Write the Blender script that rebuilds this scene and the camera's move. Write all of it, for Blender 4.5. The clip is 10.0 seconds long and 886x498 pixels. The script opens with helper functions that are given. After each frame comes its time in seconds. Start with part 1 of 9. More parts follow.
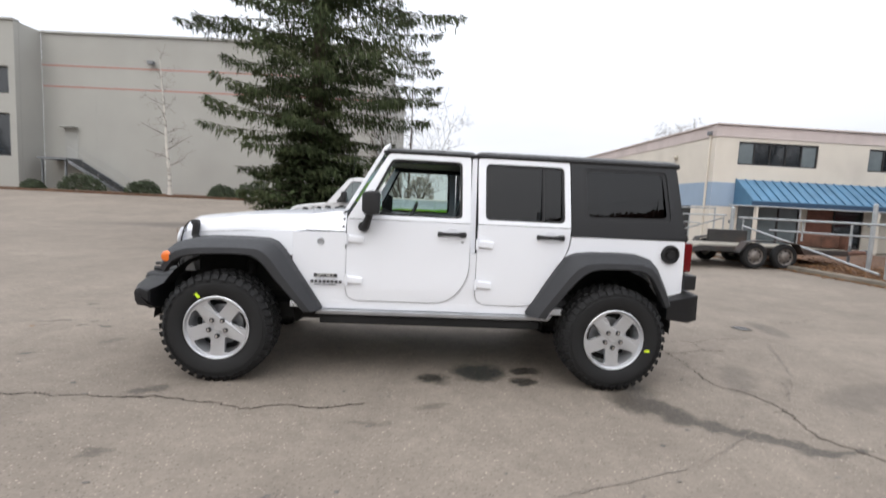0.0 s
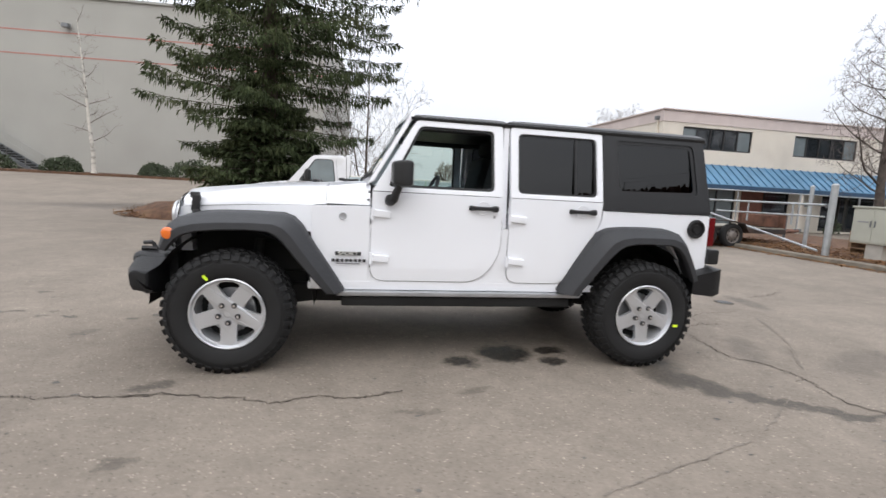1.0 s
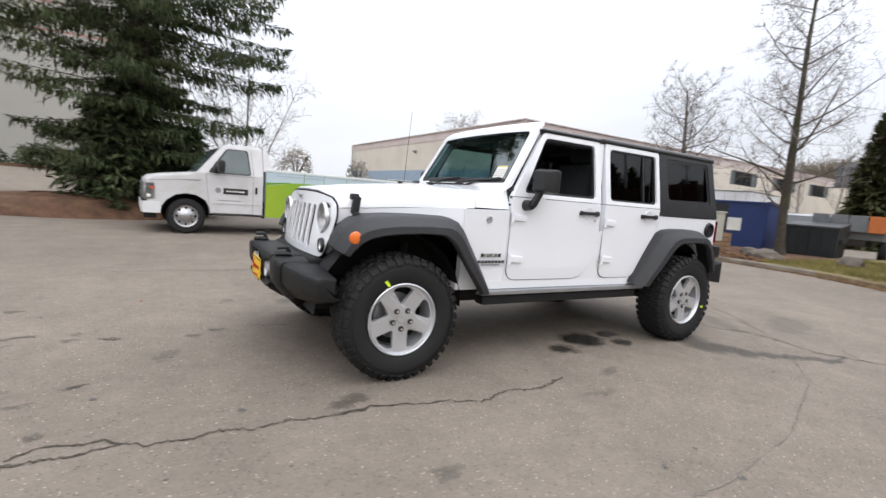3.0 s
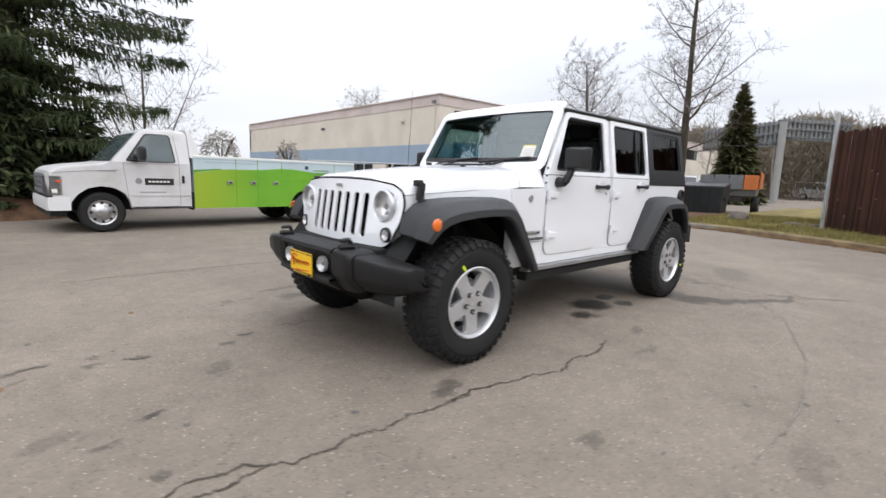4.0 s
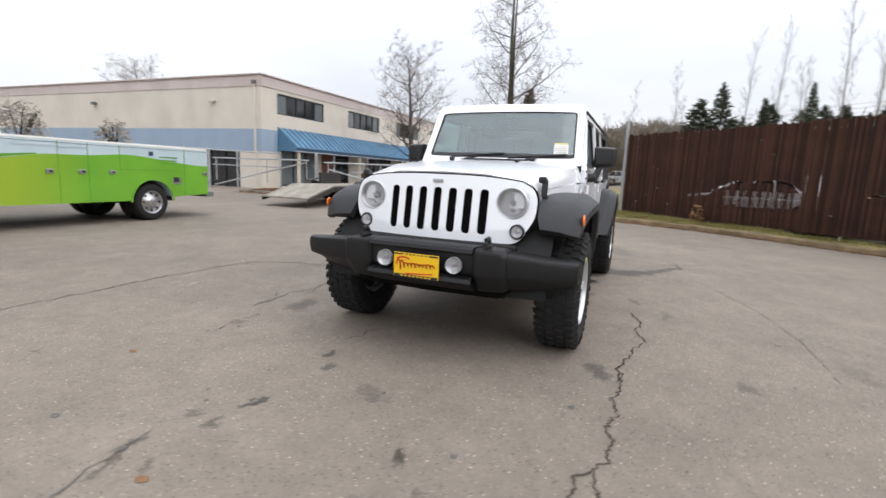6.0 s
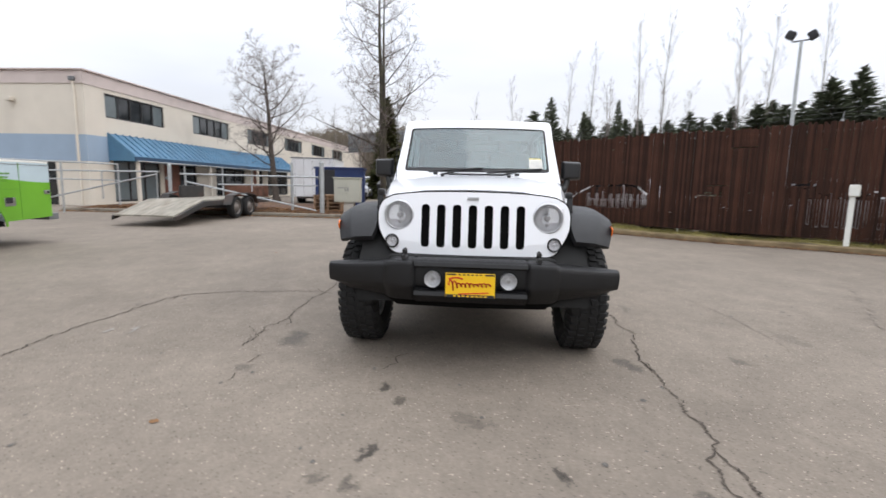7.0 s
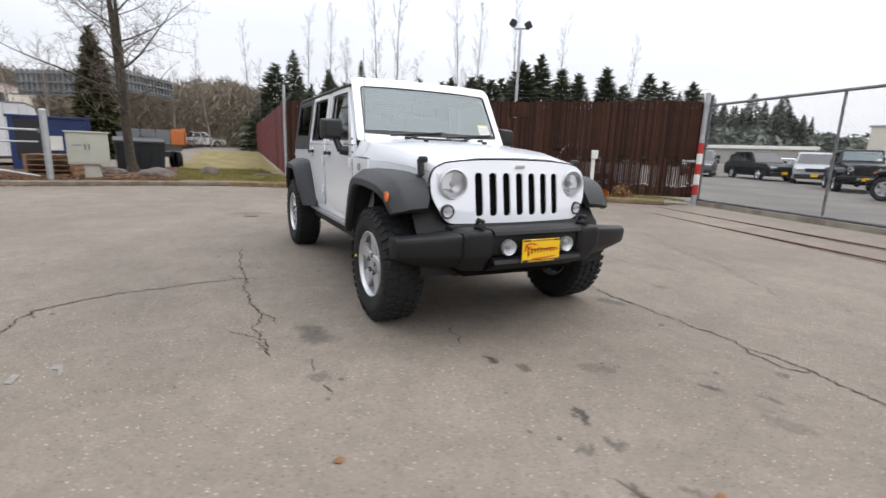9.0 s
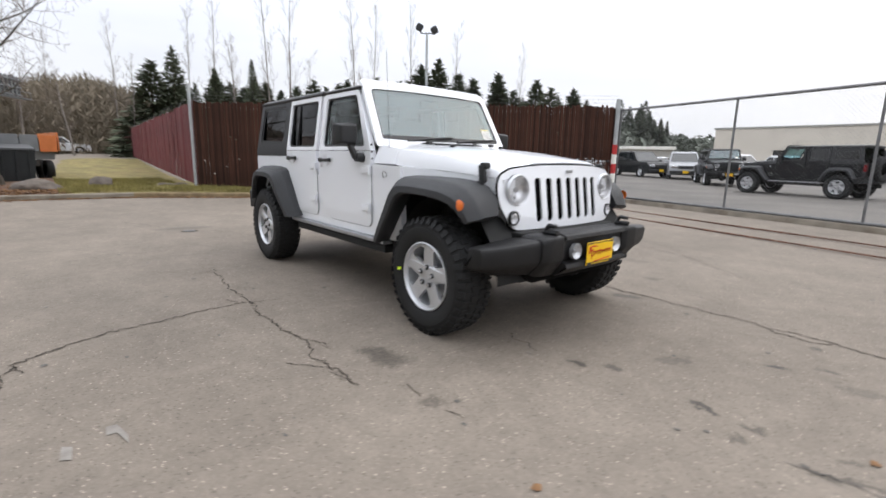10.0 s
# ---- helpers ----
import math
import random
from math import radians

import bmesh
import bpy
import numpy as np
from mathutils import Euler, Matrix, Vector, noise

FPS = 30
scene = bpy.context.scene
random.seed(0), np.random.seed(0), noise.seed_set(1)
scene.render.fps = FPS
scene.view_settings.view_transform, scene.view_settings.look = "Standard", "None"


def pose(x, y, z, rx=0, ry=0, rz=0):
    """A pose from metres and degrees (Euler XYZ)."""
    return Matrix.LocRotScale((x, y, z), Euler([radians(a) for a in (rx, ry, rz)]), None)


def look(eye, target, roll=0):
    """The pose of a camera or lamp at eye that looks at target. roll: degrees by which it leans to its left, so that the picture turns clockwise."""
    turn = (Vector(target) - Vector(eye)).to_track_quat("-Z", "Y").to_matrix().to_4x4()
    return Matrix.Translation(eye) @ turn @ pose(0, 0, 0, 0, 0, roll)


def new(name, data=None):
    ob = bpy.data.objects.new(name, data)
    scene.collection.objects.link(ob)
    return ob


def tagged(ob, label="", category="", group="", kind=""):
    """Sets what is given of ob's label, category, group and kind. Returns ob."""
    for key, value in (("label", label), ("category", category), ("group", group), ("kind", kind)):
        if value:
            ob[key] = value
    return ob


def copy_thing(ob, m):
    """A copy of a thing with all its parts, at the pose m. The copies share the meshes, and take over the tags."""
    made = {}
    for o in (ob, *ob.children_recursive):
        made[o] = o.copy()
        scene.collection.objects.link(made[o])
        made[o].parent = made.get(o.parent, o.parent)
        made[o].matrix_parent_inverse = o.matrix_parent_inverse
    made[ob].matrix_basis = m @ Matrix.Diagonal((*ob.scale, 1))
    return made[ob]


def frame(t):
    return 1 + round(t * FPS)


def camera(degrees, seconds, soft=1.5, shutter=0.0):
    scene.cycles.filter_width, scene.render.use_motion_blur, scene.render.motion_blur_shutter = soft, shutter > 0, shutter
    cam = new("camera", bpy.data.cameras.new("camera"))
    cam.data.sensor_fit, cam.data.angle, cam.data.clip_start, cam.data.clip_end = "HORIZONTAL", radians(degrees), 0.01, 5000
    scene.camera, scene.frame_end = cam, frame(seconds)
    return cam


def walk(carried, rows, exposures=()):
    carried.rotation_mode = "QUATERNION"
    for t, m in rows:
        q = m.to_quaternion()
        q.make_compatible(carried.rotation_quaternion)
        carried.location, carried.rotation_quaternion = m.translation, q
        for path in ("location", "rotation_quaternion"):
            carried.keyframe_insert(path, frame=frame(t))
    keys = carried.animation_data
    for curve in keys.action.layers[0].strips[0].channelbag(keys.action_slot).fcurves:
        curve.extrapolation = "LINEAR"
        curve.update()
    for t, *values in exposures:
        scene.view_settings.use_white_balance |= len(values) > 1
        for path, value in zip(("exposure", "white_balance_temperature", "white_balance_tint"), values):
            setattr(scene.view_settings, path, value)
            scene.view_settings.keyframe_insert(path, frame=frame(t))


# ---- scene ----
cam = camera(86.7, 10.0, shutter=0.5)
PATH = [
    (0, (-0.08, -4.306, 1.369), (0.047, -2.319, 1.178), 2.8),
    (0.5, (-0.327, -4.155, 1.281), (-0.089, -2.195, 0.962), 2.9),
    (1, (-0.682, -4.011, 1.265), (-0.315, -2.061, 1.012), 3.1),
    (1.5, (-1.153, -3.882, 1.229), (-0.724, -1.945, 0.979), 1.7),
    (2, (-1.626, -3.741, 1.165), (-0.998, -1.858, 0.925), -0.4),
    (2.5, (-2.183, -3.681, 1.172), (-1.302, -1.901, 0.934), 1.8),
    (2.7, (-2.418, -3.613, 1.195), (-1.501, -1.85, 0.967), 3.2),
    (3.8, (-3.461, -3.025, 1.158), (-2.138, -1.55, 0.887), 3.6),
    (4, (-3.587, -2.888, 1.177), (-2.251, -1.43, 0.877), 1.9),
    (4.5, (-3.945, -2.49, 1.159), (-2.481, -1.174, 0.809), 3.3),
    (5, (-4.253, -2.058, 1.173), (-2.579, -1.031, 0.796), 3.1),
    (5.2, (-4.321, -1.856, 1.186), (-2.605, -0.895, 0.819), 2.8),
    (6.3, (-4.874, -0.853, 1.14), (-2.99, -0.267, 0.802), 1.7),
    (6.5, (-4.925, -0.547, 1.147), (-3.004, -0.138, 0.765), 1.4),
    (7, (-5.023, -0.028, 1.191), (-3.047, 0.124, 0.923), 1.2),
    (7.5, (-5.025, 0.51, 1.186), (-3.048, 0.474, 0.887), 1.2),
    (8, (-4.92, 1.028, 1.204), (-2.967, 0.667, 0.963), 1.4),
    (8.5, (-4.82, 1.512, 1.197), (-3.002, 0.738, 0.888), 1.8),
    (9, (-4.557, 1.97, 1.191), (-2.822, 1.062, 0.786), 2.0),
    (9.5, (-4.284, 2.437, 1.202), (-2.679, 1.284, 0.895), 2.2),
    (10, (-3.88, 2.812, 1.184), (-2.381, 1.544, 0.802), 1.2),
]
walk(cam, [(t, look(eye, target, roll)) for t, eye, target, roll in PATH])

# ---- world and light: a bright overcast day ----
world = bpy.data.worlds.new("sky")
scene.world = world
world.use_nodes = True
wn = world.node_tree
wn.nodes.clear()
w_out = wn.nodes.new("ShaderNodeOutputWorld")
w_bg = wn.nodes.new("ShaderNodeBackground")
w_sky = wn.nodes.new("ShaderNodeTexSky")
w_sky.sky_type = "NISHITA"
w_sky.sun_disc = False
w_sky.sun_elevation = radians(32)
w_sky.sun_rotation = radians(200)
w_sky.air_density = 1.0
w_sky.dust_density = 6.0
w_mix = wn.nodes.new("ShaderNodeMix")
w_mix.data_type = "RGBA"
w_mix.inputs["Factor"].default_value = 0.86
w_cloud = wn.nodes.new("ShaderNodeTexNoise")
w_cloud.inputs["Scale"].default_value = 1.6
w_cloud.inputs["Detail"].default_value = 4
w_map = wn.nodes.new("ShaderNodeMapping")
w_map.inputs["Scale"].default_value = (1, 1, 3.5)
w_tc = wn.nodes.new("ShaderNodeTexCoord")
w_ramp = wn.nodes.new("ShaderNodeValToRGB")
w_ramp.color_ramp.elements[0].position = 0.3
w_ramp.color_ramp.elements[0].color = (8.5, 8.85, 9.7, 1)
w_ramp.color_ramp.elements[1].position = 0.66
w_ramp.color_ramp.elements[1].color = (10.2, 10.4, 11.0, 1)
wn.links.new(w_tc.outputs["Generated"], w_map.inputs["Vector"])
wn.links.new(w_map.outputs["Vector"], w_cloud.inputs["Vector"])
wn.links.new(w_cloud.outputs["Fac"], w_ramp.inputs["Fac"])
# overcast sky: the zenith is nearly three times as bright as the horizon
w_sep = wn.nodes.new("ShaderNodeSeparateXYZ")
w_grad = wn.nodes.new("ShaderNodeMapRange")
w_grad.inputs["From Min"].default_value = 0.15
w_grad.inputs["From Max"].default_value = 1.0
w_grad.inputs["To Min"].default_value = 1.10
w_grad.inputs["To Max"].default_value = 2.60
w_mul = wn.nodes.new("ShaderNodeVectorMath")
w_mul.operation = "SCALE"
wn.links.new(w_tc.outputs["Generated"], w_sep.inputs["Vector"])
wn.links.new(w_sep.outputs["Z"], w_grad.inputs["Value"])
wn.links.new(w_ramp.outputs["Color"], w_mul.inputs[0])
wn.links.new(w_grad.outputs["Result"], w_mul.inputs["Scale"])
wn.links.new(w_sky.outputs["Color"], w_mix.inputs["A"])
wn.links.new(w_mul.outputs["Vector"], w_mix.inputs["B"])
wn.links.new(w_mix.outputs["Result"], w_bg.inputs["Color"])
w_bg.inputs["Strength"].default_value = 0.1
wn.links.new(w_bg.outputs["Background"], w_out.inputs["Surface"])

sun = new("sun", bpy.data.lights.new("sun", "SUN"))
sun.data.energy = 0.8
sun.data.angle = radians(75)
sun.data.color = (1.0, 0.97, 0.93)
sun.rotation_euler = (radians(38), 0, radians(-25))


# ---- materials ----
def material(name, color, rough=0.6, metal=0.0, var=0.12, scale=6.0, fine=0.0, fine_scale=120.0, bump=0.0, bump_scale=60.0, spec=0.5, dirt=None, dirt_amount=0.0, dirt_scale=1.2, coat=0.0, per_object=0.0, stretch=(1, 1, 1), island=0.0):
    m = bpy.data.materials.new(name)
    m.use_nodes = True
    nt = m.node_tree
    b = nt.nodes["Principled BSDF"]
    b.inputs["Roughness"].default_value = rough
    b.inputs["Metallic"].default_value = metal
    b.inputs["Specular IOR Level"].default_value = spec
    b.inputs["Coat Weight"].default_value = coat
    b.inputs["Coat Roughness"].default_value = 0.06
    tc = nt.nodes.new("ShaderNodeTexCoord")
    mp = nt.nodes.new("ShaderNodeMapping")
    mp.inputs["Scale"].default_value = stretch
    nt.links.new(tc.outputs["Object"], mp.inputs["Vector"])

    def tex(sc, det=4):
        n = nt.nodes.new("ShaderNodeTexNoise")
        n.inputs["Scale"].default_value = sc
        n.inputs["Detail"].default_value = det
        nt.links.new(mp.outputs["Vector"], n.inputs["Vector"])
        return n.outputs["Fac"]

    def vary(fac, amount):
        r = nt.nodes.new("ShaderNodeMapRange")
        r.inputs["From Min"].default_value = 0.3
        r.inputs["From Max"].default_value = 0.7
        r.inputs["To Min"].default_value = 1 - amount
        r.inputs["To Max"].default_value = 1 + amount
        nt.links.new(fac, r.inputs["Value"])
        return r.outputs["Result"]

    def times(a, c):
        n = nt.nodes.new("ShaderNodeMath")
        n.operation = "MULTIPLY"
        nt.links.new(a, n.inputs[0])
        nt.links.new(c, n.inputs[1])
        return n.outputs[0]

    value = vary(tex(scale), var)
    if fine:
        value = times(value, vary(tex(fine_scale, 2), fine))
    if per_object:
        oi = nt.nodes.new("ShaderNodeObjectInfo")
        r = nt.nodes.new("ShaderNodeMapRange")
        r.inputs["To Min"].default_value = 1 - per_object
        r.inputs["To Max"].default_value = 1 + per_object
        nt.links.new(oi.outputs["Random"], r.inputs["Value"])
        value = times(value, r.outputs["Result"])
    if island:
        oi = nt.nodes.new("ShaderNodeNewGeometry")
        r = nt.nodes.new("ShaderNodeMapRange")
        r.inputs["To Min"].default_value = 1 - island
        r.inputs["To Max"].default_value = 1 + island
        nt.links.new(oi.outputs["Random Per Island"], r.inputs["Value"])
        value = times(value, r.outputs["Result"])
    hue = nt.nodes.new("ShaderNodeVectorMath")
    hue.operation = "SCALE"
    hue.inputs[0].default_value = color
    nt.links.new(value, hue.inputs["Scale"])
    col = hue.outputs["Vector"]
    if dirt:
        dm = nt.nodes.new("ShaderNodeMapRange")
        dm.inputs["From Min"].default_value = 0.5
        dm.inputs["From Max"].default_value = 0.75
        dm.inputs["To Max"].default_value = dirt_amount
        nt.links.new(tex(dirt_scale, 6), dm.inputs["Value"])
        mx = nt.nodes.new("ShaderNodeMix")
        mx.data_type = "RGBA"
        nt.links.new(dm.outputs["Result"], mx.inputs["Factor"])
        nt.links.new(col, mx.inputs["A"])
        mx.inputs["B"].default_value = (*dirt, 1)
        col = mx.outputs["Result"]
    nt.links.new(col, b.inputs["Base Color"])
    if bump:
        bp = nt.nodes.new("ShaderNodeBump")
        bp.inputs["Strength"].default_value = bump
        bp.inputs["Distance"].default_value = 0.01
        nt.links.new(tex(bump_scale, 3), bp.inputs["Height"])
        nt.links.new(bp.outputs["Normal"], b.inputs["Normal"])
    return m


def glass_material(name, tint, rough=0.0, gloss=0.05, steep=4.5):
    m = bpy.data.materials.new(name)
    m.use_nodes = True
    nt = m.node_tree
    nt.nodes.clear()
    out = nt.nodes.new("ShaderNodeOutputMaterial")
    mixer = nt.nodes.new("ShaderNodeMixShader")
    fr = nt.nodes.new("ShaderNodeLayerWeight")
    fr.inputs["Blend"].default_value = 0.5
    power = nt.nodes.new("ShaderNodeMath")
    power.operation = "POWER"
    power.inputs[1].default_value = steep
    nt.links.new(fr.outputs["Facing"], power.inputs[0])
    tr = nt.nodes.new("ShaderNodeBsdfTransparent")
    tr.inputs["Color"].default_value = (*tint, 1)
    gl = nt.nodes.new("ShaderNodeBsdfGlossy")
    gl.inputs["Roughness"].default_value = rough
    boost = nt.nodes.new("ShaderNodeMath")
    boost.operation = "MULTIPLY_ADD"
    boost.inputs[1].default_value = 0.92 - gloss
    boost.inputs[2].default_value = gloss
    nt.links.new(power.outputs[0], boost.inputs[0])
    nt.links.new(boost.outputs[0], mixer.inputs["Fac"])
    nt.links.new(tr.outputs["BSDF"], mixer.inputs[1])
    nt.links.new(gl.outputs["BSDF"], mixer.inputs[2])
    nt.links.new(mixer.outputs["Shader"], out.inputs["Surface"])
    return m


M = {}
M["white_paint"] = material("white_paint", (0.85, 0.865, 0.90), 0.22, var=0.01, scale=2, coat=0.5)
M["white_dirty"] = material("white_dirty", (0.72, 0.73, 0.75), 0.35, var=0.04, scale=2, dirt=(0.4, 0.38, 0.35), dirt_amount=0.35)
M["flare_plastic"] = material("flare_plastic", (0.027, 0.028, 0.031), 0.58, var=0.06, scale=5, fine=0.12, fine_scale=600, bump=0.25, bump_scale=700)
M["bumper_plastic"] = material("bumper_plastic", (0.0075, 0.0075, 0.0085), 0.50, spec=0.4, var=0.08, scale=5, fine=0.12, fine_scale=600, bump=0.2, bump_scale=700)
M["hardtop"] = material("hardtop", (0.015, 0.0155, 0.017), 0.42, var=0.06, scale=4, fine=0.1, fine_scale=500, bump=0.15, bump_scale=600)
M["black_plastic"] = material("black_plastic", (0.012, 0.012, 0.013), 0.45, var=0.1, scale=8)
M["underbody"] = material("underbody", (0.007, 0.007, 0.007), 0.8, var=0.3, scale=5)
M["rubber"] = material("rubber", (0.0072, 0.0072, 0.0076), 0.75, var=0.12, scale=8, bump=0.15, bump_scale=200)
M["alloy"] = material("alloy", (0.60, 0.61, 0.63), 0.30, metal=0.6, var=0.03, scale=8)
M["steel"] = material("steel", (0.45, 0.46, 0.48), 0.4, metal=0.8, var=0.12, scale=8)
M["galvanised"] = material("galvanised", (0.42, 0.44, 0.45), 0.5, metal=0.5, var=0.15, scale=5, dirt=(0.25, 0.2, 0.16), dirt_amount=0.3)
M["chrome"] = material("chrome", (0.8, 0.8, 0.82), 0.12, metal=1.0, var=0.02)
M["reflector"] = material("reflector", (0.88, 0.88, 0.90), 0.24, metal=0.5, var=0.04, scale=30)
M["dark_chrome"] = material("dark_chrome", (0.42, 0.42, 0.43), 0.3, metal=0.6, var=0.1)
M["void_black"] = material("void_black", (0.004, 0.004, 0.004), 0.9, var=0.2, spec=0.1)
M["amber"] = material("amber", (0.8, 0.17, 0.02), 0.2, var=0.05, coat=0.6)
M["red_lens"] = material("red_lens", (0.13, 0.008, 0.010), 0.2, var=0.05, coat=0.6)
M["lens"] = glass_material("lens", (0.95, 0.95, 0.95), 0.03, 0.05)
M["clear_glass"] = glass_material("clear_glass", (0.76, 0.82, 0.79), 0.0, 0.055)
M["screen_glass"] = glass_material("screen_glass", (0.52, 0.68, 0.70), 0.0, 0.15, 12.0)
M["privacy_glass"] = glass_material("privacy_glass", (0.085, 0.088, 0.092), 0.0, 0.062, 6.0)
M["interior"] = material("interior", (0.03, 0.03, 0.032), 0.8, var=0.15, scale=10)
M["seat_fabric"] = material("seat_fabric", (0.035, 0.035, 0.038), 0.95, var=0.15, scale=30)
M["plate_yellow"] = material("plate_yellow", (0.85, 0.52, 0.01), 0.45, var=0.03)
M["red_ink"] = material("red_ink", (0.6, 0.03, 0.02), 0.5, var=0.05)
M["ink"] = material("ink", (0.02, 0.02, 0.022), 0.5, var=0.05)
M["grey_ink"] = material("grey_ink", (0.25, 0.25, 0.26), 0.5, var=0.05)
M["paper"] = material("paper", (0.75, 0.75, 0.7), 0.7, var=0.04)
M["paper_yellow"] = material("paper_yellow", (0.75, 0.65, 0.2), 0.7, var=0.04)
M["neon"] = material("neon", (0.65, 0.85, 0.03), 0.6, var=0.03)
M["green_wrap"] = material("green_wrap", (0.22, 0.58, 0.02), 0.35, var=0.1, scale=1.2, coat=0.2)
M["sky_wrap"] = material("sky_wrap", (0.50, 0.61, 0.66), 0.35, var=0.08, scale=1.5, coat=0.2)
M["cream"] = material("cream", (0.68, 0.63, 0.55), 0.85, var=0.05, scale=0.8, fine=0.05, fine_scale=40, dirt=(0.45, 0.4, 0.34), dirt_amount=0.35, dirt_scale=0.5, bump=0.1)
M["pink_trim"] = material("pink_trim", (0.60, 0.52, 0.495), 0.8, var=0.06, scale=0.8, dirt=(0.35, 0.3, 0.28), dirt_amount=0.4, dirt_scale=0.7)
M["blue_band"] = material("blue_band", (0.31, 0.40, 0.51), 0.8, var=0.06, scale=0.9)
M["blue_metal"] = material("blue_metal", (0.10, 0.22, 0.34), 0.45, var=0.15, scale=1.5, metal=0.2, per_object=0.06)
M["grey_wall"] = material("grey_wall", (0.37, 0.365, 0.335), 0.9, var=0.05, scale=0.3, fine=0.05, fine_scale=25, dirt=(0.33, 0.32, 0.29), dirt_amount=0.4, dirt_scale=0.25, bump=0.1)
M["grey_wall_cap"] = material("grey_wall_cap", (0.36, 0.36, 0.34), 0.8, var=0.06, scale=0.5)
M["red_line"] = material("red_line", (0.42, 0.20, 0.17), 0.8, var=0.1)
M["window_dark"] = material("window_dark", (0.02, 0.024, 0.028), 0.06, var=0.3, scale=1.5, spec=0.8)
M["window_frame"] = material("window_frame", (0.025, 0.024, 0.024), 0.5, var=0.1)
M["brown_door"] = material("brown_door", (0.20, 0.08, 0.055), 0.6, var=0.15)
M["kerb"] = material("kerb", (0.20, 0.175, 0.14), 0.9, var=0.25, scale=3, dirt=(0.075, 0.05, 0.03), dirt_amount=0.95, dirt_scale=2.2, bump=0.4)
M["kerb_yellow"] = material("kerb_yellow", (0.21, 0.155, 0.085), 0.9, var=0.3, scale=3, dirt=(0.085, 0.058, 0.035), dirt_amount=0.9, dirt_scale=2.5, bump=0.3)
M["grass"] = material("grass", (0.20, 0.165, 0.058), 0.95, var=0.35, scale=1.6, fine=0.4, fine_scale=60, dirt=(0.20, 0.13, 0.06), dirt_amount=0.7, dirt_scale=0.9, bump=0.6, bump_scale=50)
M["blade"] = material("blade", (0.19, 0.165, 0.05), 0.9, var=0.3, scale=2, island=0.4)
M["poplar_bark"] = material("poplar_bark", (0.22, 0.195, 0.175), 0.95, var=0.2, scale=2)
M["faint_mark"] = material("faint_mark", (0.183, 0.158, 0.133), 0.9, var=0.2, scale=9, fine=0.3, fine_scale=90)
M["mulch"] = material("mulch", (0.10, 0.052, 0.03), 0.95, var=0.4, scale=4, fine=0.5, fine_scale=70, dirt=(0.20, 0.12, 0.06), dirt_amount=0.6, dirt_scale=3, bump=0.8, bump_scale=45)
M["leaf_litter"] = material("leaf_litter", (0.19, 0.10, 0.045), 0.95, var=0.3, scale=4, island=0.5)
M["bark"] = material("bark", (0.085, 0.065, 0.05), 0.95, var=0.3, scale=8, bump=0.6, bump_scale=30, stretch=(1, 1, 0.3))
M["bark_grey"] = material("bark_grey", (0.14, 0.105, 0.085), 0.95, var=0.3, scale=8, bump=0.5, bump_scale=30, dirt=(0.10, 0.11, 0.045), dirt_amount=0.7, dirt_scale=2)
M["load_twig"] = material("load_twig", (0.27, 0.245, 0.21), 0.95, var=0.25, scale=3, island=0.35)
M["bark_mossy"] = material("bark_mossy", (0.055, 0.045, 0.034), 0.95, var=0.3, scale=8, bump=0.5, bump_scale=30, dirt=(0.065, 0.072, 0.025), dirt_amount=0.85, dirt_scale=2)
M["bark_dark"] = material("bark_dark", (0.075, 0.06, 0.05), 0.95, var=0.3, scale=8, bump=0.5, bump_scale=30)
M["twig"] = material("twig", (0.15, 0.122, 0.108), 0.95, var=0.2, scale=2)
M["lot_asphalt"] = material("lot_asphalt", (0.125, 0.113, 0.10), 0.8, var=0.2, scale=0.5, fine=0.2, fine_scale=30, dirt=(0.07, 0.066, 0.06), dirt_amount=0.7, dirt_scale=0.35, bump=0.2)
M["truck_white"] = material("truck_white", (0.60, 0.60, 0.61), 0.4, var=0.06, scale=1.5, dirt=(0.36, 0.34, 0.31), dirt_amount=0.55, dirt_scale=1.6)
M["dirty_hub"] = material("dirty_hub", (0.20, 0.18, 0.165), 0.6, metal=0.3, var=0.3, scale=9, dirt=(0.09, 0.06, 0.04), dirt_amount=0.7, dirt_scale=6)
M["gate_steel"] = material("gate_steel", (0.17, 0.172, 0.175), 0.55, metal=0.4, var=0.2, scale=4)
M["birch"] = material("birch", (0.56, 0.53, 0.48), 0.8, var=0.12, scale=6, dirt=(0.05, 0.042, 0.038), dirt_amount=1.0, dirt_scale=2.2, stretch=(1, 1, 1.4))
M["needle"] = material("needle", (0.058, 0.076, 0.035), 0.85, var=0.3, scale=0.8, fine=0.25, fine_scale=12, island=0.45, dirt=(0.085, 0.075, 0.035), dirt_amount=0.5, dirt_scale=0.8, spec=0.15)
M["needle_olive"] = material("needle_olive", (0.072, 0.076, 0.034), 0.95, var=0.35, scale=0.7, island=0.4, dirt=(0.11, 0.085, 0.045), dirt_amount=0.6, dirt_scale=0.7, spec=0.1)
# distance haze is put into these two base colours: paler, greyer needles
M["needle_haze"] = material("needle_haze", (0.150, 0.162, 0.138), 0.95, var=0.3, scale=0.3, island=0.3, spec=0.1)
M["needle_far_haze"] = material("needle_far_haze", (0.105, 0.120, 0.082), 0.95, var=0.3, scale=0.4, island=0.35, spec=0.1)
M["shrub"] = material("shrub", (0.045, 0.06, 0.03), 0.85, var=0.3, scale=2, island=0.45)
M["brush"] = material("brush", (0.190, 0.158, 0.115), 0.95, var=0.25, scale=0.15, island=0.25)
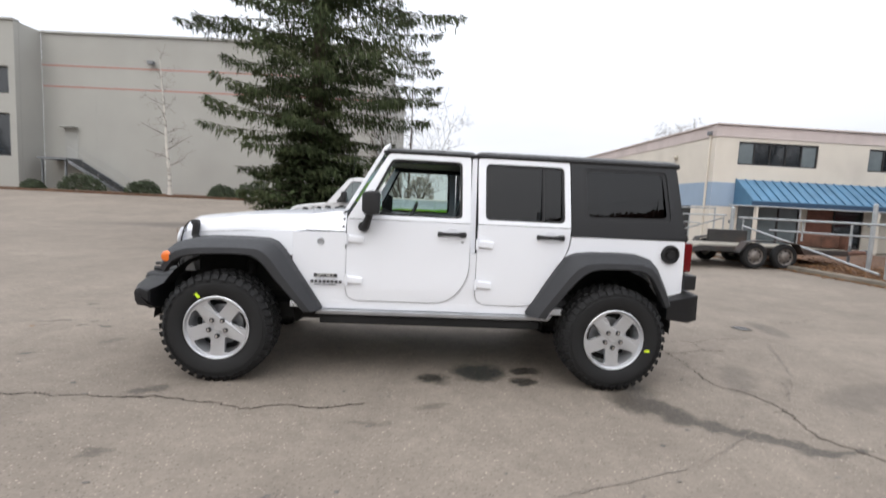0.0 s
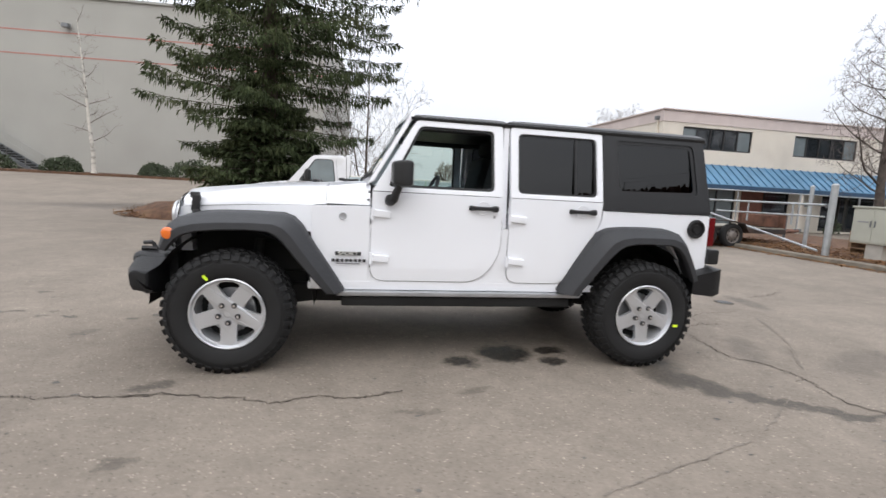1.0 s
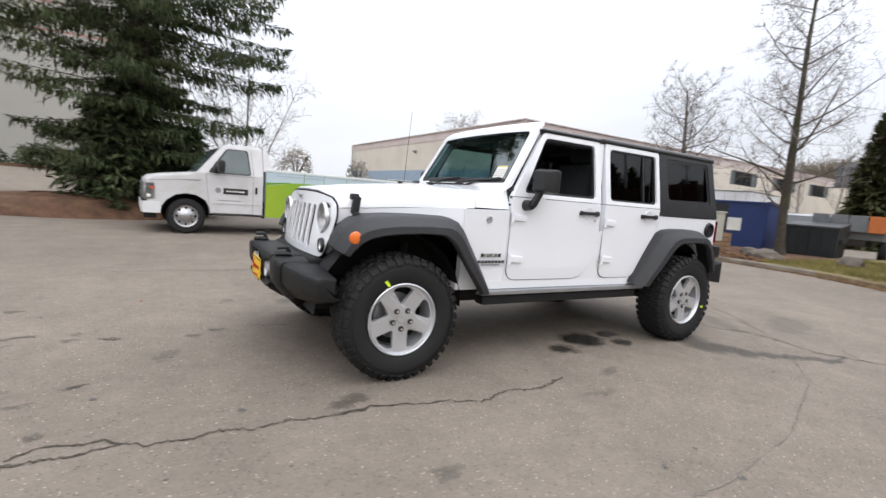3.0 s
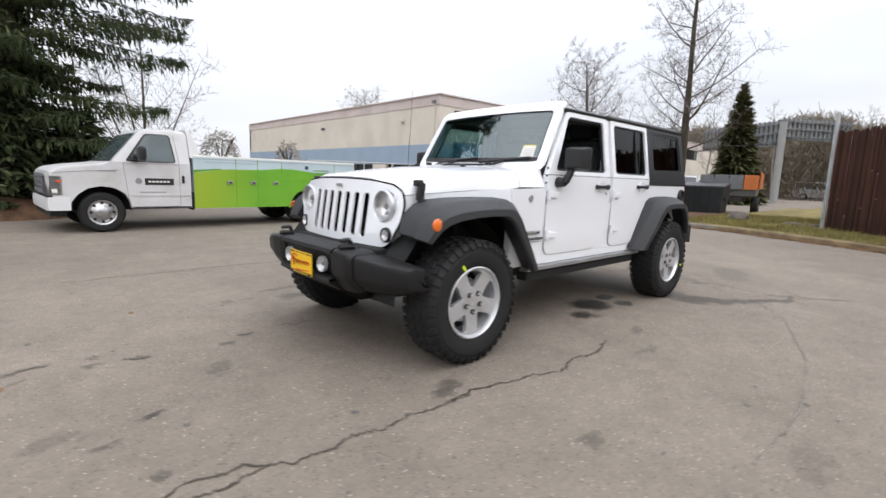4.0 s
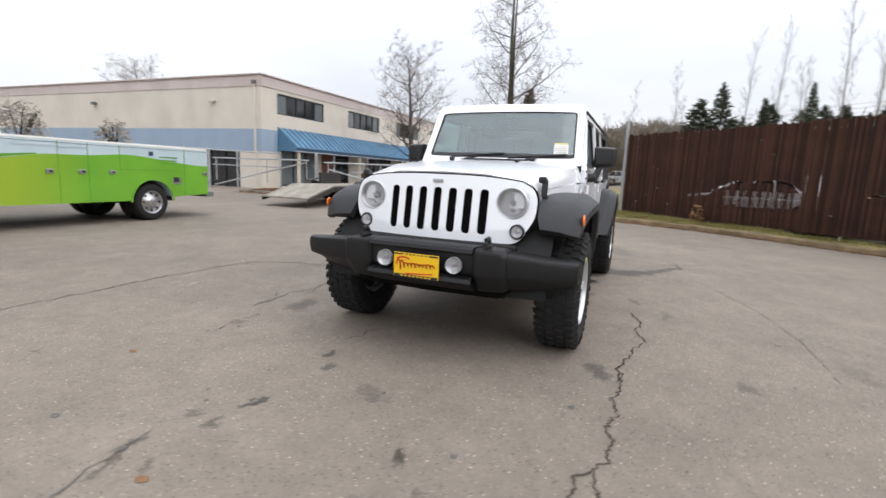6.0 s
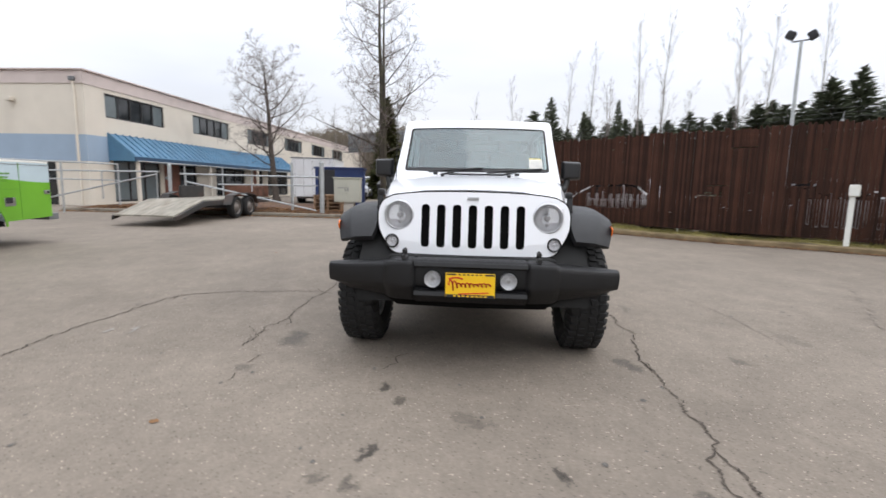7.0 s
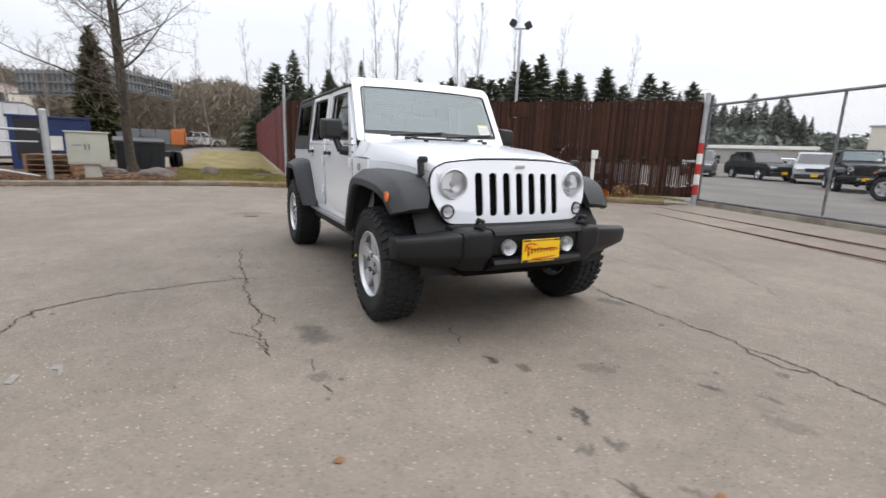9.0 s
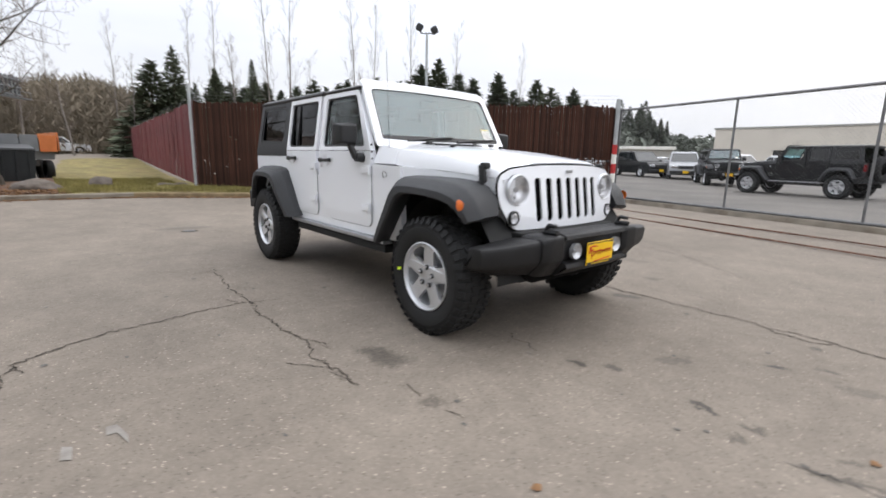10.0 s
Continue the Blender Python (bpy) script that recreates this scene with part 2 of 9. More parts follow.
M["hill"] = material("hill", (0.06, 0.07, 0.052), 0.95, var=0.4, scale=0.06, fine=0.4, fine_scale=0.6)
M["slat"] = material("slat", (0.048, 0.0195, 0.012), 0.8, var=0.3, scale=2.5, per_object=0.5, fine=0.3, fine_scale=9, dirt=(0.085, 0.055, 0.04), dirt_amount=0.45, dirt_scale=1.5, stretch=(3, 3, 0.35), spec=0.25)
M["slat_red"] = material("slat_red", (0.15, 0.032, 0.035), 0.7, var=0.2, scale=2, island=0.15)
M["rust"] = material("rust", (0.12, 0.055, 0.035), 0.9, var=0.4, scale=4, dirt=(0.06, 0.04, 0.03), dirt_amount=0.7)
M["deck"] = material("deck", (0.27, 0.25, 0.21), 0.9, var=0.2, scale=3, stretch=(1, 4, 1), dirt=(0.15, 0.12, 0.09), dirt_amount=0.6, per_object=0.15)
M["trailer_black"] = material("trailer_black", (0.03, 0.028, 0.027), 0.7, var=0.25, scale=4, dirt=(0.12, 0.06, 0.035), dirt_amount=0.5)
M["beige"] = material("beige", (0.43, 0.43, 0.37), 0.6, var=0.06, scale=2, dirt=(0.3, 0.29, 0.25), dirt_amount=0.3)
M["concrete"] = material("concrete", (0.45, 0.43, 0.39), 0.9, var=0.12, scale=3, bump=0.3)
M["blue_bin"] = material("blue_bin", (0.014, 0.034, 0.13), 0.5, var=0.15, scale=2)
M["dumpster"] = material("dumpster", (0.016, 0.02, 0.022), 0.6, var=0.25, scale=2)
M["wood"] = material("wood", (0.24, 0.15, 0.09), 0.9, var=0.3, scale=3, stretch=(1, 5, 1), per_object=0.2)
M["orange"] = material("orange", (0.55, 0.16, 0.04), 0.6, var=0.15, scale=2)
M["grey_metal"] = material("grey_metal", (0.18, 0.19, 0.20), 0.55, metal=0.3, var=0.15, scale=2)
M["board_back"] = material("board_back", (0.30, 0.30, 0.295), 0.8, var=0.12, scale=0.5, stretch=(1, 1, 0.3), dirt=(0.18, 0.18, 0.17), dirt_amount=0.6)
M["rock"] = material("rock", (0.12, 0.10, 0.085), 0.95, var=0.3, scale=6, bump=0.6, bump_scale=20)
M["red_paint"] = material("red_paint", (0.45, 0.03, 0.03), 0.6, var=0.15, dirt=(0.2, 0.1, 0.08), dirt_amount=0.4)
M["car_black"] = material("car_black", (0.007, 0.008, 0.009), 0.3, var=0.1, coat=0.15, spec=0.3)
M["car_grey"] = material("car_grey", (0.07, 0.075, 0.08), 0.3, var=0.1, coat=0.5)
M["car_silver"] = material("car_silver", (0.38, 0.39, 0.41), 0.3, var=0.06, coat=0.5)
M["car_red"] = material("car_red", (0.25, 0.03, 0.03), 0.3, var=0.06, coat=0.5)
M["car_glass"] = material("car_glass", (0.015, 0.018, 0.02), 0.05, var=0.2, spec=0.8)
M["crack"] = material("crack", (0.066, 0.053, 0.042), 0.95, var=0.35, scale=14, fine=0.35, fine_scale=80)
M["tar"] = material("tar", (0.115, 0.105, 0.095), 0.9, var=0.25, scale=9, fine=0.3, fine_scale=90)
M["chalk"] = material("chalk", (0.245, 0.226, 0.203), 0.9, var=0.3, scale=9, dirt=(0.21, 0.185, 0.16), dirt_amount=1.0, dirt_scale=8)
M["roof_felt"] = material("roof_felt", (0.12, 0.12, 0.12), 0.9, var=0.2, scale=0.6)
M["seam"] = material("seam", (0.17, 0.17, 0.175), 0.8, var=0.05)


# ---- mesh helpers ----
def part(name, bm, mat, parent=None, label="", sharp=0.6):
    bmesh.ops.recalc_face_normals(bm, faces=bm.faces)
    for f in bm.faces:
        f.smooth = True
    for e in bm.edges:
        if len(e.link_faces) == 2 and e.calc_face_angle(0) > sharp:
            e.smooth = False
    # corner normals weighted by face area, so that broad faces stay flat and small bevels turn
    bm.normal_update()
    bm.faces.index_update()
    limit = math.cos(sharp)
    info = [(f.normal.copy(), f.calc_area()) for f in bm.faces]
    corner = []
    for f in bm.faces:
        n0 = info[f.index][0]
        for lp in f.loops:
            acc = Vector((0, 0, 0))
            for g in lp.vert.link_faces:
                n1, a1 = info[g.index]
                if n0.dot(n1) > limit:
                    acc += n1 * a1
            corner.append(acc.normalized() if acc.length > 1e-12 else n0)
    me = bpy.data.meshes.new(name)
    bm.to_mesh(me)
    bm.free()
    me.normals_split_custom_set(corner)
    me.materials.append(mat)
    ob = new(name, me)
    if parent:
        ob.parent = parent
    if label:
        ob["label"] = label
    return ob


def raw(name, verts, faces, mat, parent=None, label="", smooth=False):
    me = bpy.data.meshes.new(name)
    me.from_pydata([tuple(v) for v in verts], [], faces)
    me.materials.append(mat)
    if smooth:
        me.polygons.foreach_set("use_smooth", [True] * len(me.polygons))
    me.update()
    ob = new(name, me)
    if parent:
        ob.parent = parent
    if label:
        ob["label"] = label
    return ob


def thing(name, label, category, m=None, group="", kind=""):
    ob = new(name)
    ob.empty_display_size = 0.1
    if m is not None:
        ob.matrix_basis = m
    return tagged(ob, label, category, group, kind)


def add_box(bm, c, s, bevel=0.0, rot=(0, 0, 0), seg=2):
    r = bmesh.ops.create_cube(bm, size=1.0, matrix=pose(*c, *rot) @ Matrix.Diagonal((*s, 1)))
    if bevel:
        es = list({e for v in r["verts"] for e in v.link_edges})
        bmesh.ops.bevel(bm, geom=es, offset=bevel, segments=seg, affect="EDGES", profile=0.5)
    return bm


def box(c, s, bevel=0.0, rot=(0, 0, 0), seg=2):
    return add_box(bmesh.new(), c, s, bevel, rot, seg)


def add_tube(bm, p0, p1, r0, r1=None, n=8, caps=True):
    r1 = r0 if r1 is None else r1
    p0, p1 = Vector(p0), Vector(p1)
    d = (p1 - p0)
    a = d.orthogonal().normalized()
    b = d.normalized().cross(a)
    ring0, ring1 = [], []
    for i in range(n):
        t = 2 * math.pi * i / n
        o = a * math.cos(t) + b * math.sin(t)
        ring0.append(bm.verts.new(p0 + o * r0))
        ring1.append(bm.verts.new(p1 + o * r1))
    for i in range(n):
        j = (i + 1) % n
        bm.faces.new((ring0[i], ring0[j], ring1[j], ring1[i]))
    if caps:
        bm.faces.new(ring0[::-1])
        bm.faces.new(ring1)
    return bm


def tube(p0, p1, r0, r1=None, n=8):
    return add_tube(bmesh.new(), p0, p1, r0, r1, n)


def add_loft(bm, rings, caps=True, closed=True):
    vs = [[bm.verts.new(p) for p in ring] for ring in rings]
    n = len(rings[0])
    for a, b in zip(vs, vs[1:]):
        for i in range(n if closed else n - 1):
            j = (i + 1) % n
            bm.faces.new((a[i], a[j], b[j], b[i]))
    if caps and closed:
        bm.faces.new(vs[0][::-1])
        bm.faces.new(vs[-1])
    return bm


def loft(rings, caps=True, closed=True):
    return add_loft(bmesh.new(), rings, caps, closed)


def add_lathe(bm, profile, axis="y", n=32, c=(0, 0, 0)):
    """profile: (radius, along) pairs; open ends."""
    rings = []
    for i in range(n):
        t = 2 * math.pi * i / n
        ring = []
        for r, h in profile:
            if axis == "y":
                p = (r * math.cos(t), h, r * math.sin(t))
            elif axis == "x":
                p = (h, r * math.cos(t), r * math.sin(t))
            else:
                p = (r * math.cos(t), r * math.sin(t), h)
            ring.append(bm.verts.new(Vector(p) + Vector(c)))
        rings.append(ring)
    for i in range(n):
        a, b = rings[i], rings[(i + 1) % n]
        for k in range(len(profile) - 1):
            bm.faces.new((a[k], a[k + 1], b[k + 1], b[k]))
    bmesh.ops.remove_doubles(bm, verts=bm.verts, dist=1e-5)
    return bm


def lathe(profile, axis="y", n=32, c=(0, 0, 0)):
    return add_lathe(bmesh.new(), profile, axis, n, c)


def rounded(pts, radius, seg=4):
    """A polygon with its corners rounded; radius: one number or one a corner."""
    out = []
    n = len(pts)
    for i in range(n):
        p, a, b = Vector(pts[i]), Vector(pts[i - 1]), Vector(pts[(i + 1) % n])
        r = radius[i] if isinstance(radius, (list, tuple)) else radius
        if r <= 0:
            out.append(tuple(p))
            continue
        u, v = (a - p), (b - p)
        k = min(r, u.length * 0.48, v.length * 0.48)
        s, e = p + u.normalized() * k, p + v.normalized() * k
        for q in range(seg + 1):
            t = q / seg
            out.append(tuple((1 - t) ** 2 * s + 2 * t * (1 - t) * p + t * t * e))
    return out


def panel(outer, holes, place, depth, bevel=0.0, bm=None, cuts=()):
    """A sheet with holes. place(u, v, w) gives the point; w runs from 0 (front) to depth (back). cuts: values of u at which it is split to follow a curve."""
    from mathutils.geometry import tessellate_polygon
    bm = bm or bmesh.new()
    loops = [outer] + list(holes)
    tri = tessellate_polygon([[Vector((u, v, 0)) for u, v in lp] for lp in loops])
    flat = [p for lp in loops for p in lp]
    faces = [tuple(t) for t in tri]
    edges = []
    k = 0
    for lp in loops:
        n = len(lp)
        edges += [(k + i, k + (i + 1) % n) for i in range(n)]
        k += n
    if cuts:
        b2 = bmesh.new()
        vs = [b2.verts.new((u, v, 0)) for u, v in flat]
        for t in faces:
            try:
                b2.faces.new([vs[i] for i in t])
            except ValueError:
                pass
        for c in cuts:
            bmesh.ops.bisect_plane(b2, geom=b2.verts[:] + b2.edges[:] + b2.faces[:], dist=1e-6, plane_co=(c, 0, 0), plane_no=(1, 0, 0))
        b2.verts.index_update()
        flat = [(v.co.x, v.co.y) for v in b2.verts]
        faces = [tuple(v.index for v in f.verts) for f in b2.faces]
        edges = [(e.verts[0].index, e.verts[1].index) for e in b2.edges if len(e.link_faces) == 1]
        b2.free()
    front = [bm.verts.new(place(u, v, 0.0)) for u, v in flat]
    back = [bm.verts.new(place(u, v, depth)) for u, v in flat]
    for t in faces:
        try:
            bm.faces.new([front[i] for i in t])
            bm.faces.new([back[i] for i in reversed(t)])
        except ValueError:
            pass
    for a, b in edges:
        bm.faces.new((front[a], front[b], back[b], back[a]))
    if bevel:
        bmesh.ops.recalc_face_normals(bm, faces=bm.faces)
        es = [bm.edges.get((front[a], front[b])) for a, b in edges]
        bmesh.ops.bevel(bm, geom=[e for e in es if e], offset=bevel, segments=2, affect="EDGES", profile=0.5, clamp_overlap=True)
    return bm


def smooth01(a, b, x):
    t = min(1.0, max(0.0, (x - a) / (b - a)))
    return t * t * (3 - 2 * t)

# ---- the white four-door off-road vehicle ----
def add_lug(bm, c, tangent, out, across, size):
    """One tread block: size along the tread, across it and in height."""
    a, b, h = size
    t, o, s = tangent * a / 2, out * h, across * b / 2
    base = [c - t - s, c + t - s, c + t + s, c - t + s]
    vs = [bm.verts.new(p) for p in base]
    ts = [bm.verts.new(c + (p - c) * 0.86 + o) for p in base]
    for i in range(4):
        j = (i + 1) % 4
        bm.faces.new((vs[i], vs[j], ts[j], ts[i]))
    bm.faces.new(ts)


def build_wheel(parent, x, y, side, sticker, spin=0.0, r=0.405, w=0.25, rim=0.232, deep=False):
    """A wheel on its axle: side is -1 where its outer face looks along -y."""
    z = r - 0.005
    wheel = new("wheel")
    wheel.parent = parent
    wheel.matrix_basis = pose(x, y, z, 0, 0, 0 if side < 0 else 180) @ pose(0, 0, 0, 0, spin, 0)
    h = w / 2
    # outer face at -y
    prof = [(rim - 0.012, -h + 0.03), (rim + 0.004, -h + 0.012), (rim + 0.03, -h - 0.004), (rim + 0.075, -h - 0.012), (rim + 0.10, -h - 0.010), (rim + 0.104, -h - 0.006), (r - 0.055, -h - 0.004), (r - 0.028, -h + 0.012), (r - 0.013, -h + 0.035), (r - 0.010, 0),
            (r - 0.013, h - 0.035), (r - 0.028, h - 0.012), (r - 0.06, h + 0.006), (rim + 0.05, h + 0.01), (rim - 0.012, h - 0.03)]
    tyre = part("tyre", lathe(prof, "y", 48), M["rubber"], wheel, "black mud-terrain tyre")
    bm = bmesh.new()
    n = 40
    for i in range(n):
        for row, (yy, width, rr, skew) in enumerate(((-0.092, 0.05, r - 0.014, 0.0), (-0.034, 0.045, r - 0.011, 0.5), (0.034, 0.045, r - 0.011, 0.0), (0.092, 0.05, r - 0.014, 0.5))):
            t = 2 * math.pi * (i + skew) / n
            out = Vector((math.cos(t), 0, math.sin(t)))
            tan = Vector((-math.sin(t), 0.25 * (-1) ** row, math.cos(t))).normalized()
            add_lug(bm, out * rr + Vector((0, yy * w / 0.25, 0)), tan, out, Vector((0, 1, 0)), (0.042, width, 0.010))
        for s in (-1, 1):
            t = 2 * math.pi * (i + (0 if s < 0 else 0.5)) / n
            out = Vector((math.cos(t), s * 0.75, math.sin(t))).normalized()
            rad = Vector((math.cos(t), 0, math.sin(t)))
            tan = Vector((-math.sin(t), 0, math.cos(t)))
            c = rad * (r - 0.036) + Vector((0, s * (h - 0.002), 0))
            add_lug(bm, c, tan, out, (rad - Vector((0, s * 0.9, 0))).normalized(), (0.036 if i % 2 else 0.042, 0.055 if i % 2 else 0.04, 0.006))
    part("tread", bm, M["rubber"], tyre)
    # rim: lip, barrel, five broad spokes
    lip = [(rim - 0.002, -h + 0.012), (rim + 0.002, -h + 0.004), (rim - 0.006, -h + 0.0), (rim - 0.014, -h + 0.008), (rim - 0.020, -h + 0.03), (rim - 0.034, -h + 0.10), (rim - 0.034, h - 0.05), (rim - 0.006, h - 0.03)]
    wheel_rim = part("rim", lathe(lip, "y", 48), M["alloy"], wheel, "silver five-spoke alloy rim")
    holes = []
    ro, ri = rim - 0.024, 0.088
    for k in range(5):
        a = math.pi / 2 + 2 * math.pi * (k + 0.5) / 5
        wd = math.radians(21.5)
        hole = [(ri * math.cos(a), ri * math.sin(a))]
        hole += [((ro - 0.012) * math.cos(a + wd), (ro - 0.012) * math.sin(a + wd)), (ro * math.cos(a + wd * 0.5), ro * math.sin(a + wd * 0.5)), (ro * math.cos(a - wd * 0.5), ro * math.sin(a - wd * 0.5)), ((ro - 0.012) * math.cos(a - wd), (ro - 0.012) * math.sin(a - wd))]
        hole.reverse()
        holes.append(rounded(hole, [0.012, 0.02, 0.02, 0.02, 0.02], 3))
    disc = [((rim - 0.012) * math.cos(2 * math.pi * i / 40), (rim - 0.012) * math.sin(2 * math.pi * i / 40)) for i in range(40)]

    def dish(u, v, q):
        rr = math.hypot(u, v)
        return (u, -h + 0.022 + 0.02 * (1 - rr / rim) + q, v)
    part("wheel_face", panel(disc, holes, dish, 0.03, 0.006), M["alloy"], wheel_rim)
    part("centre_cap", lathe([(0.0, -h + 0.026), (0.026, -h + 0.028), (0.033, -h + 0.034), (0.034, -h + 0.05)], "y", 20), M["alloy"], wheel_rim)
    for k in range(5):
        a = math.pi / 2 + 2 * math.pi * k / 5
        c = (0.063 * math.cos(a), -h + 0.018, 0.063 * math.sin(a))
        part("lug_nut", tube((c[0], c[1] + 0.012, c[2]), (c[0], c[1] - 0.010, c[2]), 0.0115, 0.009, 8), M["chrome"], wheel_rim)
        part("lug_recess", tube((c[0], c[1] + 0.01, c[2]), (c[0], c[1] - 0.001, c[2]), 0.0175, 0.0175, 14), M["ink"], wheel_rim)
    part("brake_disc", lathe([(0.0, -0.01), (0.05, -0.012), (0.052, 0.0), (0.15, 0.0), (0.15, 0.02)], "y", 28), M["steel"], wheel_rim)
    part("inner_cover", lathe([(0.0, 0.03), (rim - 0.034, 0.03)], "y", 24), M["underbody"], wheel_rim)
    if sticker is not None:
        t = radians(sticker) + radians(spin)
        rr = rim + 0.035
        part("sticker", box((rr * math.cos(t), -h - 0.011, rr * math.sin(t)), (0.018, 0.003, 0.040), 0, (0, -math.degrees(t) + 90 - 14, 0)), M["neon"], tyre, "neon yellow tyre sticker")
    return wheel


def side_y(z):
    """Half-width of the body side at height z: upright below the belt line, leaning in above."""
    return 0.775 - 0.02 * smooth01(0.75, 0.5, z) if z < 1.22 else 0.775 - 0.14 * (z - 1.22)


def build_offroader(m):
    car = thing("off_road_vehicle", "white four-door off-road vehicle with black hardtop and flares", "car", m)
    W, BK, FL, HT, UB, IN = M["white_paint"], M["black_plastic"], M["flare_plastic"], M["hardtop"], M["underbody"], M["interior"]

    # wheels
    build_wheel(car, -1.473, -0.80, -1, 118, 36)
    build_wheel(car, 1.473, -0.80, -1, -16, 34)
    build_wheel(car, -1.473, 0.80, 1, 178, 6)
    build_wheel(car, 1.473, 0.80, 1, None, 20)

    body = part("body", box((0.3, 0, 0.56), (2.6, 1.50, 0.05), 0.01), W, car, "white painted steel body")
    for s in (-1, 1):
        def on_side(u, v, q, s=s):
            return (u, s * (side_y(v) - q), v)

        def proud(u, v, q, s=s):
            return (u, s * (side_y(v) + 0.006 - q), v)
        # cowl side, sill and door pillars behind the doors, rear quarter
        part("cowl_side", panel([(-0.98, 0.56), (-0.59, 0.56), (-0.59, 1.124), (-0.98, 1.114)], [], on_side, 0.05, 0.004), W, body)
        part("cowl_top_side", panel([(-0.8825, 1.128), (-0.59, 1.128), (-0.59, 1.275), (-0.66, 1.275), (-0.8825, 1.243)], [], lambda u, v, q, s=s: (u, s * (0.765 - 0.45 * (v - 1.128) - q), v), 0.05, 0.004), W, body)
        part("sill", panel([(-0.80, 0.535), (1.02, 0.535), (1.02, 0.60), (-0.80, 0.60)], [], on_side, 0.06, 0.008), W, body)
        part("sill_plate", panel([(-0.80, 0.500), (0.99, 0.500), (1.02, 0.533), (-0.77, 0.533)], [], lambda u, v, q, s=s: (u, s * (0.80 - q), v), 0.08, 0.006), M["steel"], body, "brushed metal sill plate")
        part("rocker", panel([(-0.59, 0.57), (1.02, 0.57), (1.08, 1.0), (-0.59, 1.0)], [], lambda u, v, q, s=s: (u, s * (side_y(v) - 0.001 - q), v), 0.03), W, body)
        for outl in (rounded([(-0.580, 0.605), (0.20, 0.605), (0.352, 0.80), (0.352, 1.10), (-0.580, 1.10)], [0.10, 0.16, 0.2, 0, 0], 6), rounded([(0.408, 0.605), (0.84, 0.605), (1.09, 1.00), (1.09, 1.05), (0.408, 1.05)], [0.10, 0.05, 0.05, 0, 0], 6)):
            bm = bmesh.new()
            cx, cz = sum(p[0] for p in outl) / len(outl), sum(p[1] for p in outl) / len(outl)
            grown = []
            for k, p in enumerate(outl):
                a_, b_ = Vector(outl[k - 1]), Vector(outl[(k + 1) % len(outl)])
                nn = Vector((b_.y - a_.y, a_.x - b_.x)).normalized()
                grown.append((p[0] + nn.x * 0.004, p[1] + nn.y * 0.004))
            part("door_gap", panel(grown, [list(reversed(outl))], lambda u, v, q, s=s: (u, s * (side_y(v) + 0.0012 - q), v), 0.003), M["seam"], body)
        part("pillar", panel([(0.357, 0.60), (0.405, 0.60), (0.385, 1.74), (0.345, 1.74)], [], on_side, 0.05, 0.004), W, body)
        quarter = rounded([(1.0, 0.56), (1.14, 0.82), (1.26, 0.95), (1.70, 0.95), (1.86, 0.75), (1.95, 0.62), (2.06, 0.62), (2.045, 1.165), (1.14, 1.165), (1.125, 1.06), (0.93, 0.70), (0.86, 0.56)], [0, 0.02, 0.08, 0.08, 0.02, 0, 0.03, 0.02, 0, 0.1, 0.1, 0], 4)
        part("rear_quarter", panel(quarter, [], on_side, 0.06, 0.008), W, body)
        # side of the engine bay between bonnet and flare
        part("fender_side", loft([[(-1.868, s * 0.60, 0.96), (-1.868, s * 0.60, 1.055), (-1.868, s * 0.5, 1.055), (-1.868, s * 0.5, 0.96)],
                                  [(-1.5, s * 0.665, 0.985), (-1.5, s * 0.66, 1.085), (-1.5, s * 0.5, 1.085), (-1.5, s * 0.5, 0.985)],
                                  [(-0.96, s * 0.768, 0.93), (-0.96, s * 0.755, 1.118), (-0.96, s * 0.5, 1.118), (-0.96, s * 0.5, 0.93)]]), W, body)
        # wheel housings
        for x0 in (-1.473, 1.473):
            bm = bmesh.new()
            prof = []
            for i in range(13):
                t = math.pi * i / 12
                rad = 0.52
                prof.append((x0 + rad * math.cos(t), min(0.42 + rad * math.sin(t), 0.98 if x0 < 0 else 0.95)))
            rings = [[(x, s * yy, z) for x, z in prof] for yy in (0.76, 0.42)]
            add_loft(bm, rings, caps=False, closed=False)
            vs = [bm.verts.new((x, s * 0.42, z)) for x, z in prof]
            bm.faces.new(vs)
            part("wheel_housing", bm, UB, body)

        # doors
        d1 = rounded([(-0.580, 0.605), (0.20, 0.605), (0.352, 0.80), (0.352, 1.225), (-0.580, 1.225)], [0.10, 0.16, 0.2, 0, 0], 6)
        door = part("front_door", panel(d1, [], proud, 0.05, 0.008), W, car)
        fr1o = [(-0.580, 1.229), (0.352, 1.229), (0.335, 1.735), (-0.285, 1.735)]
        fr1o = rounded(fr1o, [0, 0, 0.03, 0.04], 3)
        fr1i = rounded([(-0.475, 1.262), (0.285, 1.262), (0.270, 1.690), (-0.262, 1.690)], 0.035, 3)
        part("window_frame", panel(fr1o, [fr1i], proud, 0.045, 0.006), W, door)
        part("window_seal", panel(fr1i, [rounded([(-0.440, 1.280), (0.268, 1.280), (0.254, 1.676), (-0.25, 1.676)], 0.03, 3)], lambda u, v, q, s=s: (u, s * (side_y(v) - 0.012 - q), v), 0.02), BK, door)
        if s > 0:
            g = part("window_glass", panel(fr1i, [], lambda u, v, q, s=s: (u, s * (side_y(v) - 0.02 - q), v), 0.004), M["clear_glass"], door)
            g.visible_shadow = False
        d2 = rounded([(0.408, 0.605), (0.84, 0.605), (1.115, 1.05), (1.128, 1.225), (0.408, 1.225)], [0.10, 0.05, 0.12, 0, 0], 6)
        door2 = part("rear_door", panel(d2, [], proud, 0.05, 0.008), W, car)
